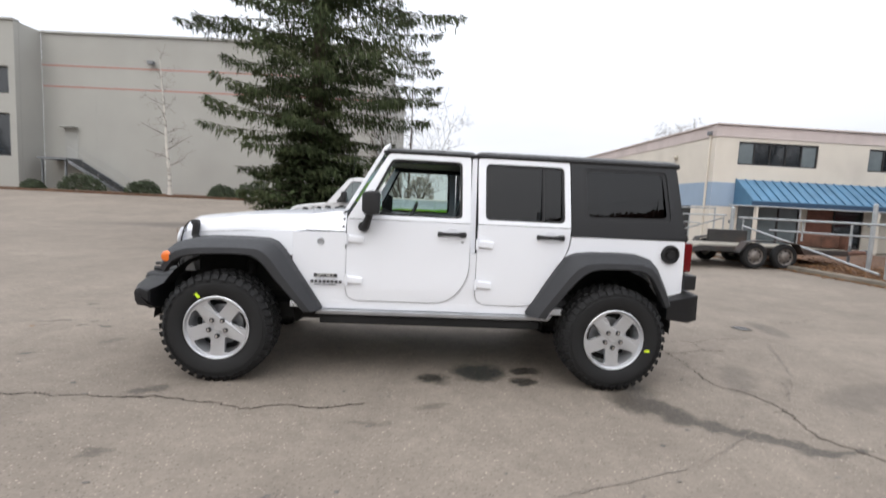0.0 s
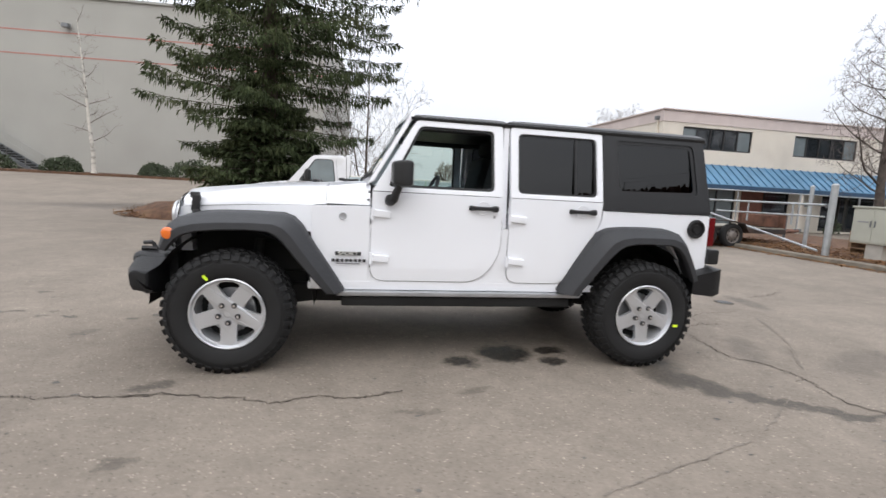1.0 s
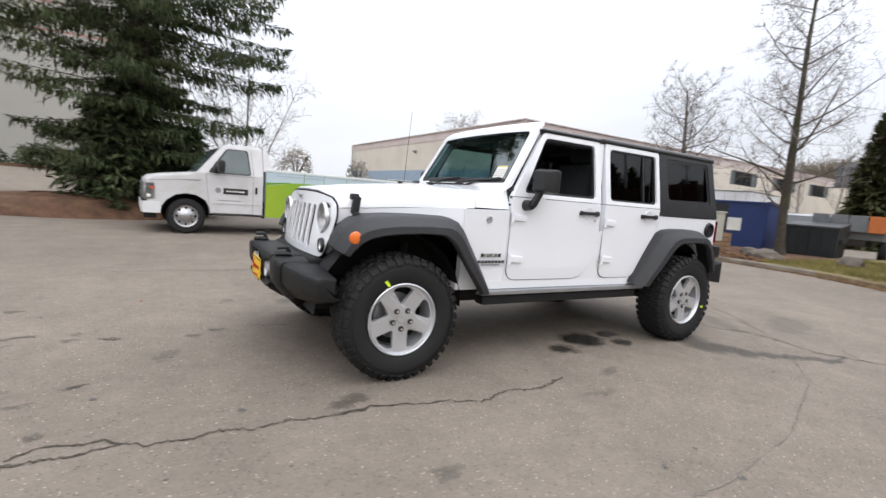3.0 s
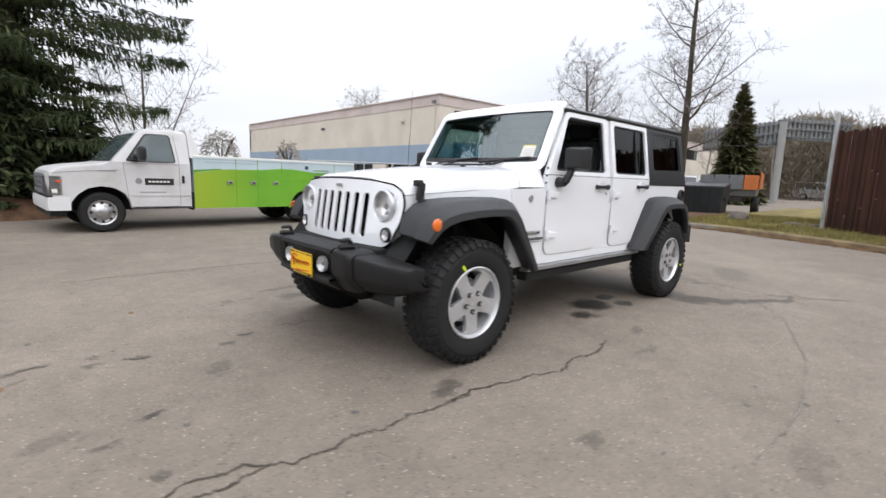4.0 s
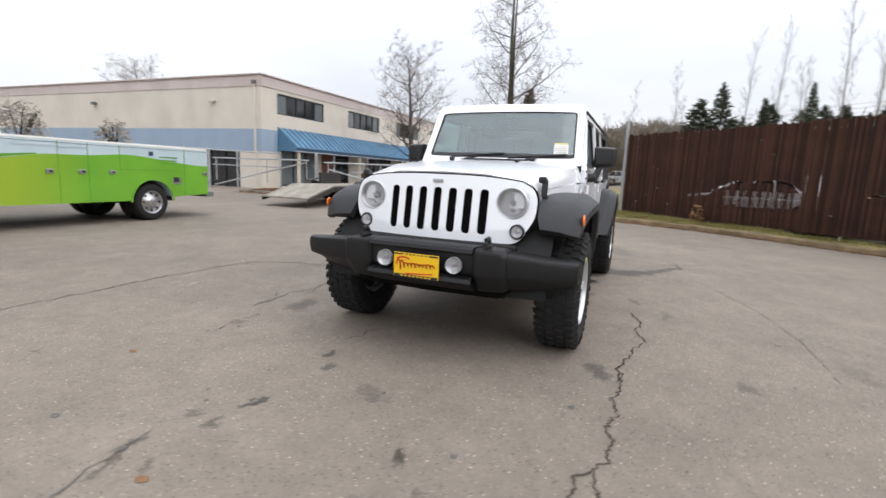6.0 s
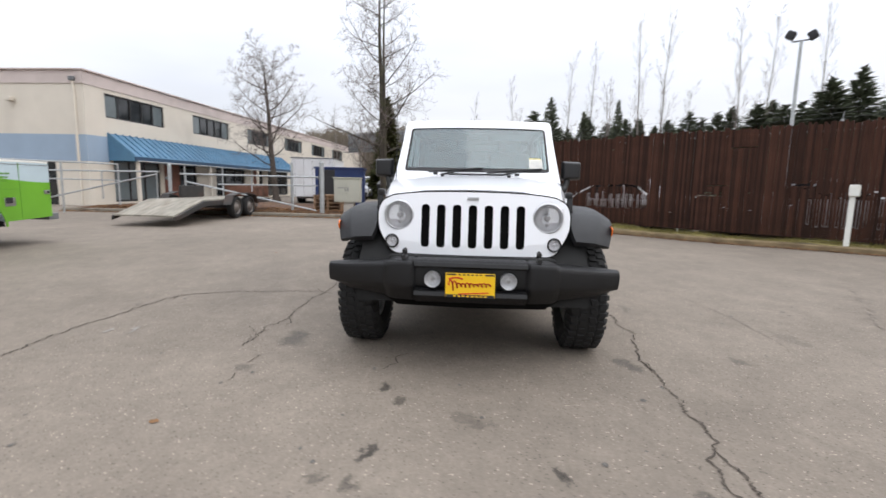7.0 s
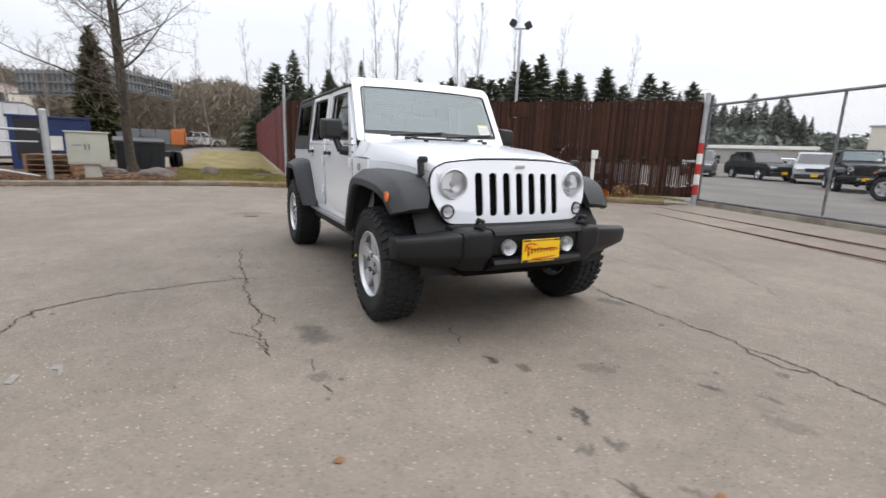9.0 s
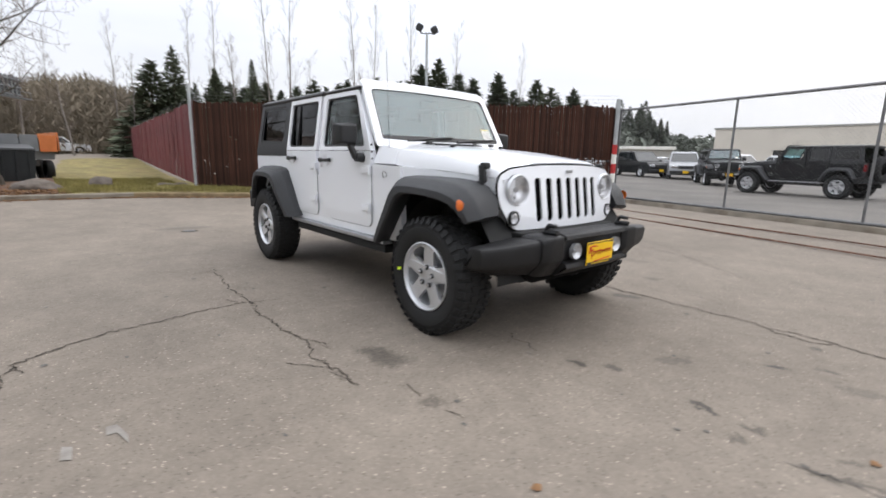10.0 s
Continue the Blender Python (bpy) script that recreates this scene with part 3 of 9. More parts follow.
        fr2o = rounded([(0.408, 1.229), (1.128, 1.229), (1.105, 1.735), (0.392, 1.735)], [0, 0, 0.03, 0.03], 3)
        fr2i = rounded([(0.462, 1.262), (1.082, 1.262), (1.062, 1.690), (0.452, 1.690)], 0.04, 3)
        part("window_frame", panel(fr2o, [fr2i], proud, 0.045, 0.006), W, door2)
        part("window_seal", panel(fr2i, [rounded([(0.476, 1.276), (1.066, 1.276), (1.047, 1.677), (0.466, 1.677)], 0.034, 3)], lambda u, v, q, s=s: (u, s * (side_y(v) - 0.012 - q), v), 0.02), BK, door2)
        part("window_bar", panel([(0.905, 1.27), (0.925, 1.27), (0.915, 1.68), (0.895, 1.68)], [], lambda u, v, q, s=s: (u, s * (side_y(v) - 0.012 - q), v), 0.02), BK, door2)
        g = part("window_glass", panel(fr2i, [], lambda u, v, q, s=s: (u, s * (side_y(v) - 0.018 - 0.05 * (1.70 - v) - q), v), 0.004), M["privacy_glass"], door2, "dark tinted glass")
        g.visible_shadow = False
        for d, xs in ((door, -0.515), (door2, 0.468)):
            for z in (1.075, 0.765):
                bm = box((xs, s * 0.79, z), (0.125, 0.022, 0.05), 0.008, (0, 5, 0))
                add_tube(bm, (xs - 0.062, s * 0.797, z - 0.04), (xs - 0.062, s * 0.797, z + 0.04), 0.013, None, 8)
                part("hinge", bm, W, d)
        for d, xh, zh in ((door, 0.205, 1.142), (door2, 0.965, 1.150)):
            cup = lathe([(0.0, 0.0), (0.045, 0.0), (0.052, -0.004), (0.053, 0.006)], "y", 20, (xh, 0, zh))
            bmesh.ops.scale(cup, vec=(1, 1, 0.9), verts=cup.verts, space=Matrix.Translation((-xh, 0, -zh)))
            for v in cup.verts:
                v.co.y = s * (0.783 - v.co.y * 1.0)
            part("handle_cup", cup, W, d)
            bm = bmesh.new()
            ring = []
            for u, hw, dep in ((-0.105, 0.014, 0.012), (-0.09, 0.019, 0.030), (-0.05, 0.014, 0.036), (0.05, 0.014, 0.036), (0.075, 0.022, 0.034), (0.105, 0.022, 0.028), (0.115, 0.014, 0.012)):
                ring.append([(xh + u, s * (0.782 + dep * 0.4), zh - hw), (xh + u, s * (0.782 + dep), zh - hw * 0.6), (xh + u, s * (0.782 + dep), zh + hw * 0.6), (xh + u, s * (0.782 + dep * 0.4), zh + hw)])
            add_loft(bm, ring)
            part("door_handle", bm, BK, d, "black pull handle")
        part("lock", lathe([(0, -0.002), (0.01, -0.002), (0.011, 0.002)], "y", 12, (0.292, s * 0.782, 1.085)), M["steel"], door)

        # mirror
        bm = loft([[(-0.462, s * 0.83, 1.28), (-0.455, s * 0.97, 1.285), (-0.455, s * 0.97, 1.425), (-0.462, s * 0.83, 1.43)],
                   [(-0.40, s * 0.81, 1.258), (-0.385, s * 0.995, 1.268), (-0.385, s * 0.995, 1.438), (-0.40, s * 0.81, 1.445)],
                   [(-0.335, s * 0.815, 1.262), (-0.325, s * 0.99, 1.272), (-0.325, s * 0.99, 1.435), (-0.335, s * 0.815, 1.44)]])
        bmesh.ops.bevel(bm, geom=list(bm.edges), offset=0.018, segments=2, affect="EDGES", profile=0.5, clamp_overlap=True)
        mirror = part("mirror", bm, BK, car, "black door mirror")
        part("mirror_glass", box((-0.326, s * 0.903, 1.352), (0.004, 0.14, 0.14)), M["chrome"], mirror)
        part("mirror_arm", add_tube(add_tube(bmesh.new(), (-0.455, s * 0.775, 1.17), (-0.455, s * 0.845, 1.175), 0.042, 0.036, 12), (-0.44, s * 0.835, 1.17), (-0.40, s * 0.875, 1.29), 0.030, 0.026, 10), BK, mirror)

        # flares: a band swept along the arch, top, lip and return
        def flare(stations, name):
            rings = []
            for xo, zo, xi, zi, yi, yo in stations:
                dx, dz = xi - xo, zi - zo
                zo, zi = zo - 0.016, zi - 0.012
                dz = zi - zo
                rings.append([(xo, s * yi, zo + 0.014), (xo, s * (yo - 0.10), zo + 0.006), (xo + dx * 0.06, s * (yo - 0.075), zo + dz * 0.06), (xo + dx * 0.44, s * (yo - 0.010), zo + dz * 0.44), (xo + dx * 0.52, s * yo, zo + dz * 0.52), (xo + dx * 0.92, s * (yo + 0.004), zo + dz * 0.92), (xi, s * (yo - 0.008), zi), (xi, s * (yo - 0.04), zi), (xo + dx * 0.65, s * (yo - 0.06), zo + dz * 0.65), (xo + dx * 0.55, s * yi, zo + dz * 0.55)])
            part(name, loft(rings), FL, car, "dark grey textured plastic flare")
        flare([(-1.905, 0.845, -1.835, 0.805, 0.68, 0.905), (-1.885, 0.90, -1.81, 0.84, 0.66, 0.918), (-1.845, 0.965, -1.77, 0.885, 0.65, 0.930), (-1.78, 1.015, -1.72, 0.915, 0.65, 0.942), (-1.68, 1.043, -1.64, 0.937, 0.66, 0.952), (-1.55, 1.055, -1.52, 0.950, 0.68, 0.958), (-1.35, 1.060, -1.36, 0.956, 0.71, 0.957), (-1.15, 1.058, -1.235, 0.950, 0.74, 0.955), (-1.085, 1.035, -1.185, 0.925, 0.75, 0.954), (-1.03, 0.98, -1.14, 0.885, 0.755, 0.952), (-0.955, 0.865, -1.065, 0.785, 0.76, 0.945), (-0.85, 0.705, -0.955, 0.655, 0.76, 0.930), (-0.775, 0.590, -0.875, 0.560, 0.76, 0.915), (-0.75, 0.553, -0.865, 0.545, 0.76, 0.905)], "front_flare")
        flare([(0.81, 0.563, 0.945, 0.553, 0.76, 0.905), (0.85, 0.63, 0.965, 0.60, 0.76, 0.915), (0.95, 0.80, 1.06, 0.735, 0.76, 0.94), (1.035, 0.935, 1.145, 0.845, 0.76, 0.95), (1.095, 1.01, 1.20, 0.90, 0.76, 0.953), (1.17, 1.045, 1.25, 0.932, 0.76, 0.955), (1.29, 1.058, 1.33, 0.948, 0.76, 0.955), (1.50, 1.062, 1.50, 0.953, 0.76, 0.955), (1.64, 1.058, 1.62, 0.948, 0.76, 0.955), (1.735, 1.03, 1.675, 0.925, 0.76, 0.952), (1.80, 0.965, 1.72, 0.885, 0.76, 0.948), (1.865, 0.845, 1.785, 0.79, 0.76, 0.94), (1.925, 0.715, 1.845, 0.675, 0.76, 0.93)], "rear_flare")
        # lamps and small side fittings
        part("side_marker", lathe([(0.0, -0.014), (0.022, -0.012), (0.034, -0.007), (0.038, 0.0)], "y", 16, (-1.815, 0, 0.908)) if s < 0 else lathe([(0.0, 0.014), (0.022, 0.012), (0.034, 0.007), (0.031, 0.0)], "y", 16, (-1.815, 0, 0.908)), M["amber"], car, "amber side marker lamp").location = (0, s * 0.921, 0)
        part("hood_latch", add_box(add_box(box((-1.73, s * 0.658, 1.088), (0.050, 0.034, 0.115), 0.010, (0, 8, 0)), (-1.738, s * 0.645, 1.140), (0.058, 0.050, 0.042), 0.012), (-1.725, s * 0.664, 1.028), (0.050, 0.036, 0.036), 0.010), BK, car, "black rubber bonnet latch")
        part("badge", lathe([(0.0, -0.004), (0.020, -0.004), (0.023, -0.006), (0.026, -0.004), (0.027, 0.004)], "y", 20, (-0.772, s * 0.775, 1.048)), M["steel"] if s < 0 else BK, car, "round badge")
        for k in range(3):
            part("bolt", tube((-0.605 + 0.006 * k, s * 0.775, 1.165 + k * 0.055), (-0.605 + 0.006 * k, s * 0.785, 1.165 + k * 0.055), 0.009, 0.008, 8), BK, body)
        if s < 0:
            plate = part("decal_plate", box((-0.73, s * 0.7765, 0.792), (0.175, 0.003, 0.026)), M["ink"], body, "black and white trim decal")
            tx = bpy.data.curves.new("decal_text", "FONT")
            tx.body = "SPORT"
            tx.size = 0.034
            tx.align_x, tx.align_y = "CENTER", "CENTER"
            tx.extrude = 0.0005
            o = new("decal_text", tx)
            o.parent = plate
            o.matrix_basis = pose(-0.73, s * 0.7785, 0.792, 90, 0, 0) @ Matrix.Diagonal((1.35, 1, 1, 1))
            tx.materials.append(M["paper"])
            for k in range(8):
                part("decal_bar", box((-0.83 + k * 0.03, s * 0.7762, 0.744), (0.022, 0.003, 0.02)), M["ink"], body)
            part("decal_bar", box((-0.73, s * 0.7762, 0.722), (0.16, 0.003, 0.008)), M["grey_ink"], body)
            part("fuel_cap", lathe([(0.0, -0.004), (0.03, -0.006), (0.034, 0.004), (0.052, 0.004), (0.056, -0.012), (0.068, -0.012), (0.074, 0.0), (0.074, 0.006)], "y", 28, (1.928, s * 0.789, 1.06)), BK, car, "black fuel filler cap")
        # hardtop side
        top_o = rounded([(1.138, 1.169), (2.048, 1.169), (1.955, 1.745), (1.112, 1.745)], [0, 0.03, 0.05, 0], 4)
        top_i = rounded([(1.235, 1.295), (1.925, 1.310), (1.872, 1.695), (1.205, 1.695)], 0.045, 4)
        ht = part("hardtop_side", panel(top_o, [top_i], proud, 0.05, 0.012), HT, car, "black textured hardtop")
        part("quarter_seal", panel(top_i, [rounded([(1.262, 1.322), (1.893, 1.336), (1.845, 1.672), (1.234, 1.672)], 0.04, 4)], lambda u, v, q, s=s: (u, s * (side_y(v) - 0.002 - q), v), 0.003), BK, ht)
        g = part("quarter_glass", panel(top_i, [], lambda u, v, q, s=s: (u, s * (side_y(v) - 0.006 - 0.05 * (1.70 - v) - q), v), 0.004), M["privacy_glass"], ht, "dark tinted glass")
        g.visible_shadow = False
        part("tail_lamp", box((2.085, s * 0.70, 1.04), (0.075, 0.12, 0.23), 0.012), M["red_lens"], car, "red tail lamp")
        # rear bumper corner
        part("rear_bumper_end", loft([[(1.90, s * 0.70, 0.55), (1.90, s * 0.865, 0.56), (1.895, s * 0.865, 0.70), (1.90, s * 0.70, 0.72)],
                                      [(2.06, s * 0.62, 0.53), (2.06, s * 0.885, 0.545), (2.06, s * 0.885, 0.745), (2.06, s * 0.62, 0.78)],
                                      [(2.17, s * 0.55, 0.545), (2.155, s * 0.84, 0.56), (2.15, s * 0.84, 0.755), (2.17, s * 0.55, 0.77)]]), M["bumper_plastic"], car)
        part("rear_bumper_pad", box((2.105, s * 0.72, 0.845), (0.10, 0.16, 0.12), 0.015), BK, car)
        # frame, suspension, seats
        part("frame_rail", box((0.1, s * 0.46, 0.455), (4.1, 0.09, 0.13), 0.015), UB, car)
        part("rocker_guard", box((0.08, s * 0.72, 0.455), (1.70, 0.10, 0.07), 0.015), UB, car)
        part("shock_absorber", tube((-1.40, s * 0.62, 0.35), (-1.34, s * 0.56, 0.85), 0.035, 0.035, 10), UB, car)
        part("shock_absorber", tube((1.58, s * 0.60, 0.32), (1.62, s * 0.52, 0.80), 0.03, 0.03, 10), UB, car)
        part("control_arm", tube((-1.40, s * 0.50, 0.36), (-0.70, s * 0.42, 0.44), 0.025, 0.025, 8), UB, car)
        part("control_arm", tube((1.40, s * 0.50, 0.36), (0.75, s * 0.42, 0.46), 0.025, 0.025, 8), UB, car)
        seat = part("front_seat", add_box(box((0.16, s * 0.36, 0.98), (0.50, 0.48, 0.16), 0.05), (0.42, s * 0.36, 1.26), (0.14, 0.46, 0.62), 0.05, (0, 12, 0)), M["seat_fabric"], car, "dark cloth seat")
        part("headrest", add_tube(box((0.51, s * 0.36, 1.655), (0.10, 0.26, 0.15), 0.04, (0, 12, 0)), (0.49, s * 0.36, 1.5), (0.50, s * 0.36, 1.62), 0.012), M["seat_fabric"], seat)
        part("roll_bar", add_tube(add_tube(add_tube(bmesh.new(), (0.62, s * 0.66, 1.1), (0.58, s * 0.60, 1.70), 0.035), (0.58, s * 0.60, 1.70), (-0.30, s * 0.58, 1.70), 0.03), (0.58, s * 0.60, 1.70), (1.85, s * 0.58, 1.68), 0.03), IN, car)

    # bonnet
    rings = []
    for x, w, ze, zc, zs in ((-1.884, 0.592, 1.116, 1.166, 1.055), (-1.868, 0.598, 1.128, 1.175, 1.063), (-1.832, 0.606, 1.133, 1.183, 1.068), (-1.75, 0.622, 1.146, 1.193, 1.072), (-1.40, 0.668, 1.200, 1.235, 1.095), (-1.10, 0.705, 1.230, 1.262, 1.11), (-0.885, 0.73, 1.243, 1.275, 1.122)):
        prof = [(-w - 0.012, zs), (-w - 0.006, (zs + ze) / 2), (-w + 0.02, ze - 0.006), (-w + 0.06, ze + 0.008), (-w * 0.72, ze + (zc - ze) * 0.45), (-w * 0.55, zc - 0.004), (-w * 0.3, zc), (0, zc + 0.003)]
        prof += [(-a, b) for a, b in reversed(prof[:-1])]
        prof += [(w - 0.03, zs), (-w + 0.03, zs)]
        rings.append([(x + 0.16 * a * a * smooth01(-1.5, -1.85, x), a, b) for a, b in prof])
    hood = part("bonnet", loft(rings), W, car, "white bonnet")
    cowl_r = []
    for x, w, ze, zc in ((-0.878, 0.69, 1.243, 1.275), (-0.60, 0.69, 1.278, 1.298)):
        cowl_r.append([(x, -w, 1.13), (x, -w, ze), (x, -w * 0.55, zc), (x, 0, zc + 0.003), (x, w * 0.55, zc), (x, w, ze), (x, w, 1.13)])
    part("cowl", loft(cowl_r), W, car)
    part("cowl_vent", box((-0.72, 0, 1.298), (0.09, 0.5, 0.012), 0.004, (0, -4, 0)), BK, car)
    part("cowl_clip", loft([[(-0.99 - 0.012 * math.sin(t), 0.06 * math.cos(t), 1.279 + 0.016 * math.sin(t)), (-0.99 - 0.018 * math.sin(t), 0.06 * math.cos(t), 1.279 + 0.010 * math.sin(t)), (-0.98, 0.052 * math.cos(t), 1.277 + 0.008 * math.sin(t))] for t in [math.pi * k / 8 for k in range(9)]]), BK, hood)
    for y in (-0.28, 0.28):
        part("washer_nozzle", box((-1.0, y, 1.278), (0.04, 0.03, 0.022), 0.006), BK, hood)
    for y in (-0.36, 0.36):
        part("hood_bumper", box((-0.80, y, 1.298), (0.045, 0.04, 0.022), 0.006), BK, hood)

    # grille with seven slots
    def face(u, v, q):
        return (-1.950 + 0.16 * u * u + 0.16 * max(0, v - 0.82) + q, u, v)
    GC = [-0.61 + 0.061 * k for k in range(21)]
    crest = [(0.06 * k, 1.150 - 0.030 * abs(k / 9) ** 3) for k in range(9, -10, -1)]
    outer = rounded([(-0.545, 0.735), (0.545, 0.735), (0.64, 0.90), (0.645, 1.02), (0.615, 1.085)] + crest + [(-0.615, 1.085), (-0.645, 1.02), (-0.64, 0.90)], [0.06, 0.06, 0.05, 0.05, 0.03] + [0] * 19 + [0.03, 0.05, 0.05], 4)
    outer = [q for k, q in enumerate(outer) if math.hypot(q[0] - outer[k - 1][0], q[1] - outer[k - 1][1]) > 1e-5]
    slots = [rounded([(c - 0.0285, 0.782), (c - 0.0285, 1.066), (c + 0.0285, 1.066), (c + 0.0285, 0.782)], 0.026, 4) for c in [(-3 + k) * 0.105 for k in range(7)]]
    lamps = []
    for y, z, r in ((-0.495, 0.99, 0.098), (0.495, 0.99, 0.098), (-0.545, 0.815, 0.044), (0.545, 0.815, 0.044)):
        lamps.append([(y + r * math.cos(2 * math.pi * i / 24), z - r * math.sin(2 * math.pi * i / 24)) for i in range(24)])
    grille = part("grille", panel(outer, slots + lamps, face, 0.012, 0.004, cuts=GC), W, car, "white seven-slot grille")
    rim_line = []
    for k, p in enumerate(outer):
        a_, b_ = Vector(outer[k - 1]), Vector(outer[(k + 1) % len(outer)])
        nn = Vector((b_.y - a_.y, a_.x - b_.x)).normalized()
        rim_line.append((p[0] + nn.x * 0.009, p[1] + nn.y * 0.009))
    part("bonnet_gap", panel(rim_line, [list(reversed(outer))], lambda u, v, q: face(u, v, 0.005 + q), 0.008, cuts=GC), M["void_black"], grille)
    part("slot_liner", loft([[(face(y, z, 0.034)[0], y, z) for z in (0.77, 0.86, 0.97, 1.08)] + [(face(y, z, 0.037)[0], y, z) for z in (1.08, 0.97, 0.86, 0.77)] for y in [-0.375 + 0.05 * k for k in range(16)]]), M["void_black"], grille)
    part("grille_shell", loft([[(face(y, z, 0.038)[0], y, z) for y, z in ((-0.54, 0.75), (0.54, 0.75), (0.625, 0.92), (0.60, 1.08), (0, 1.13), (-0.60, 1.08), (-0.625, 0.92))],
                               [(-1.79, y, z) for y, z in ((-0.54, 0.75), (0.54, 0.75), (0.60, 0.92), (0.58, 1.06), (0, 1.11), (-0.58, 1.06), (-0.60, 0.92))]]), W, grille)
    part("logo_bar", box((-1.917, 0, 1.108), (0.006, 0.075, 0.022), 0.003), M["steel"], grille)
    for y in (-0.495, 0.495):
        fx = face(y, 0.99, 0)[0]
        lamp = part("headlight", lathe([(0.0, 0.075), (0.03, 0.072), (0.055, 0.058), (0.075, 0.036), (0.086, 0.016), (0.089, 0.006)], "x", 32, (fx - 0.014, y, 0.99)), M["reflector"], car, "round headlight with clear lens and chrome reflector")
        part("headlight_ring", lathe([(0.088, 0.012), (0.089, -0.004), (0.094, -0.010), (0.100, -0.006), (0.103, 0.010)], "x", 32, (fx - 0.010, y, 0.99)), M["alloy"], lamp)
        part("headlight_lens", lathe([(0.0, -0.018), (0.04, -0.015), (0.07, -0.007), (0.091, 0.004)], "x", 28, (fx - 0.014, y, 0.99)), M["lens"], lamp).visible_shadow = False
        part("bulb_shield", lathe([(0.0, -0.002), (0.014, 0.0), (0.020, 0.012), (0.021, 0.05)], "x", 16, (fx + 0.002, y, 0.99)), M["dark_chrome"], lamp)
        part("reflector_ring", lathe([(0.074, 0.030), (0.076, 0.024), (0.087, 0.010), (0.088, 0.014)], "x", 32, (fx - 0.014, y, 0.99)), M["dark_chrome"], lamp)
        part("side_bulb", lathe([(0.0, 0.0), (0.010, 0.004), (0.012, 0.02)], "x", 10, (fx + 0.006, y + 0.0, 0.945)), M["dark_chrome"], lamp)
        y2 = 0.54 if y > 0 else -0.54
        fx2 = face(y2, 0.815, 0)[0]
        lamp2 = part("turn_lamp", lathe([(0.0, 0.035), (0.02, 0.030), (0.033, 0.012), (0.036, 0.004)], "x", 20, (fx2 - 0.012, y2, 0.815)), M["reflector"], car, "round clear turn signal lamp")
        part("turn_ring", lathe([(0.035, 0.012), (0.036, -0.002), (0.041, -0.006), (0.047, 0.0), (0.048, 0.016)], "x", 20, (fx2 - 0.010, y2, 0.815)), M["black_plastic"], lamp2)
        part("turn_bulb", lathe([(0.0, -0.002), (0.010, 0.003), (0.011, 0.02)], "x", 10, (fx2, y2, 0.815)), M["dark_chrome"], lamp2)
        part("turn_lens", lathe([(0.0, -0.012), (0.022, -0.008), (0.037, 0.003)], "x", 18, (fx2 - 0.012, y2, 0.815)), M["lens"], lamp2).visible_shadow = False

    # front bumper
    def bumper_ring(y, xf, xb, z0, z1, chin):
        drop = 0.012 + 0.022 * smooth01(0.5, 0.9, abs(y))
        xf, z0, z1 = xf + 0.045 - 0.02 * smooth01(0.35, 0.6, abs(y)), z0 - drop, z1 - drop
        return [(xb, y, z1 - 0.008), (xf + 0.035, y, z1), (xf + 0.010, y, z1 - 0.012), (xf, y, z1 - 0.034), (xf + 0.006, y, z0 + chin + 0.03), (xf + 0.022, y, z0 + chin), (xf + 0.085, y, z0 + 0.012), (xf + 0.10, y, z0), (xb, y, z0 + 0.01)]
    wings = [(-0.952, -2.015, -1.93, 0.590, 0.700, 0.015), (-0.938, -2.055, -1.92, 0.570, 0.712, 0.02), (-0.80, -2.115, -1.92, 0.530, 0.718, 0.05), (-0.58, -2.170, -1.93, 0.495, 0.720, 0.07), (-0.50, -2.180, -1.95, 0.480, 0.720, 0.08), (0.0, -2.195, -1.95, 0.470, 0.716, 0.09)]
    wings += [(-a[0],) + a[1:] for a in reversed(wings[:-1])]
    bumper = part("front_bumper", loft([bumper_ring(*a) for a in wings]), M["bumper_plastic"], car, "black textured plastic bumper")
    for s in (-1, 1):
        # raised block on each side of the lamp recess
        blk = [(0.345, -2.205, -1.97, 0.470, 0.722, 0.09), (0.365, -2.226, -1.97, 0.468, 0.738, 0.09), (0.385, -2.230, -1.97, 0.468, 0.742, 0.09), (0.49, -2.220, -1.97, 0.474, 0.740, 0.09), (0.525, -2.206, -1.97, 0.478, 0.735, 0.09), (0.550, -2.185, -1.97, 0.490, 0.722, 0.08)]
        if s < 0:
            blk = [(-a[0],) + a[1:] for a in reversed(blk)]
        part("bumper_block", loft([bumper_ring(*a) for a in blk]), M["bumper_plastic"], bumper)
    part("bumper_ledge", loft([bumper_ring(y, -2.240, -1.97, 0.462, 0.560, 0.05) for y in (-0.35, -0.16, 0.16, 0.35)]), M["bumper_plastic"], bumper)
    part("bumper_brow", loft([bumper_ring(y, -2.228, -1.97, 0.690, 0.742, 0.005) for y in (-0.35, 0.0, 0.35)]), M["bumper_plastic"], bumper)
    part("air_dam", loft([[(-2.06, y, 0.48), (-2.03, y, z - 0.01), (-1.99, y, z - 0.01), (-1.99, y, 0.48)] for y, z in ((-0.56, 0.475), (-0.48, 0.42), (0, 0.41), (0.48, 0.42), (0.56, 0.475))]), M["void_black"], bumper)
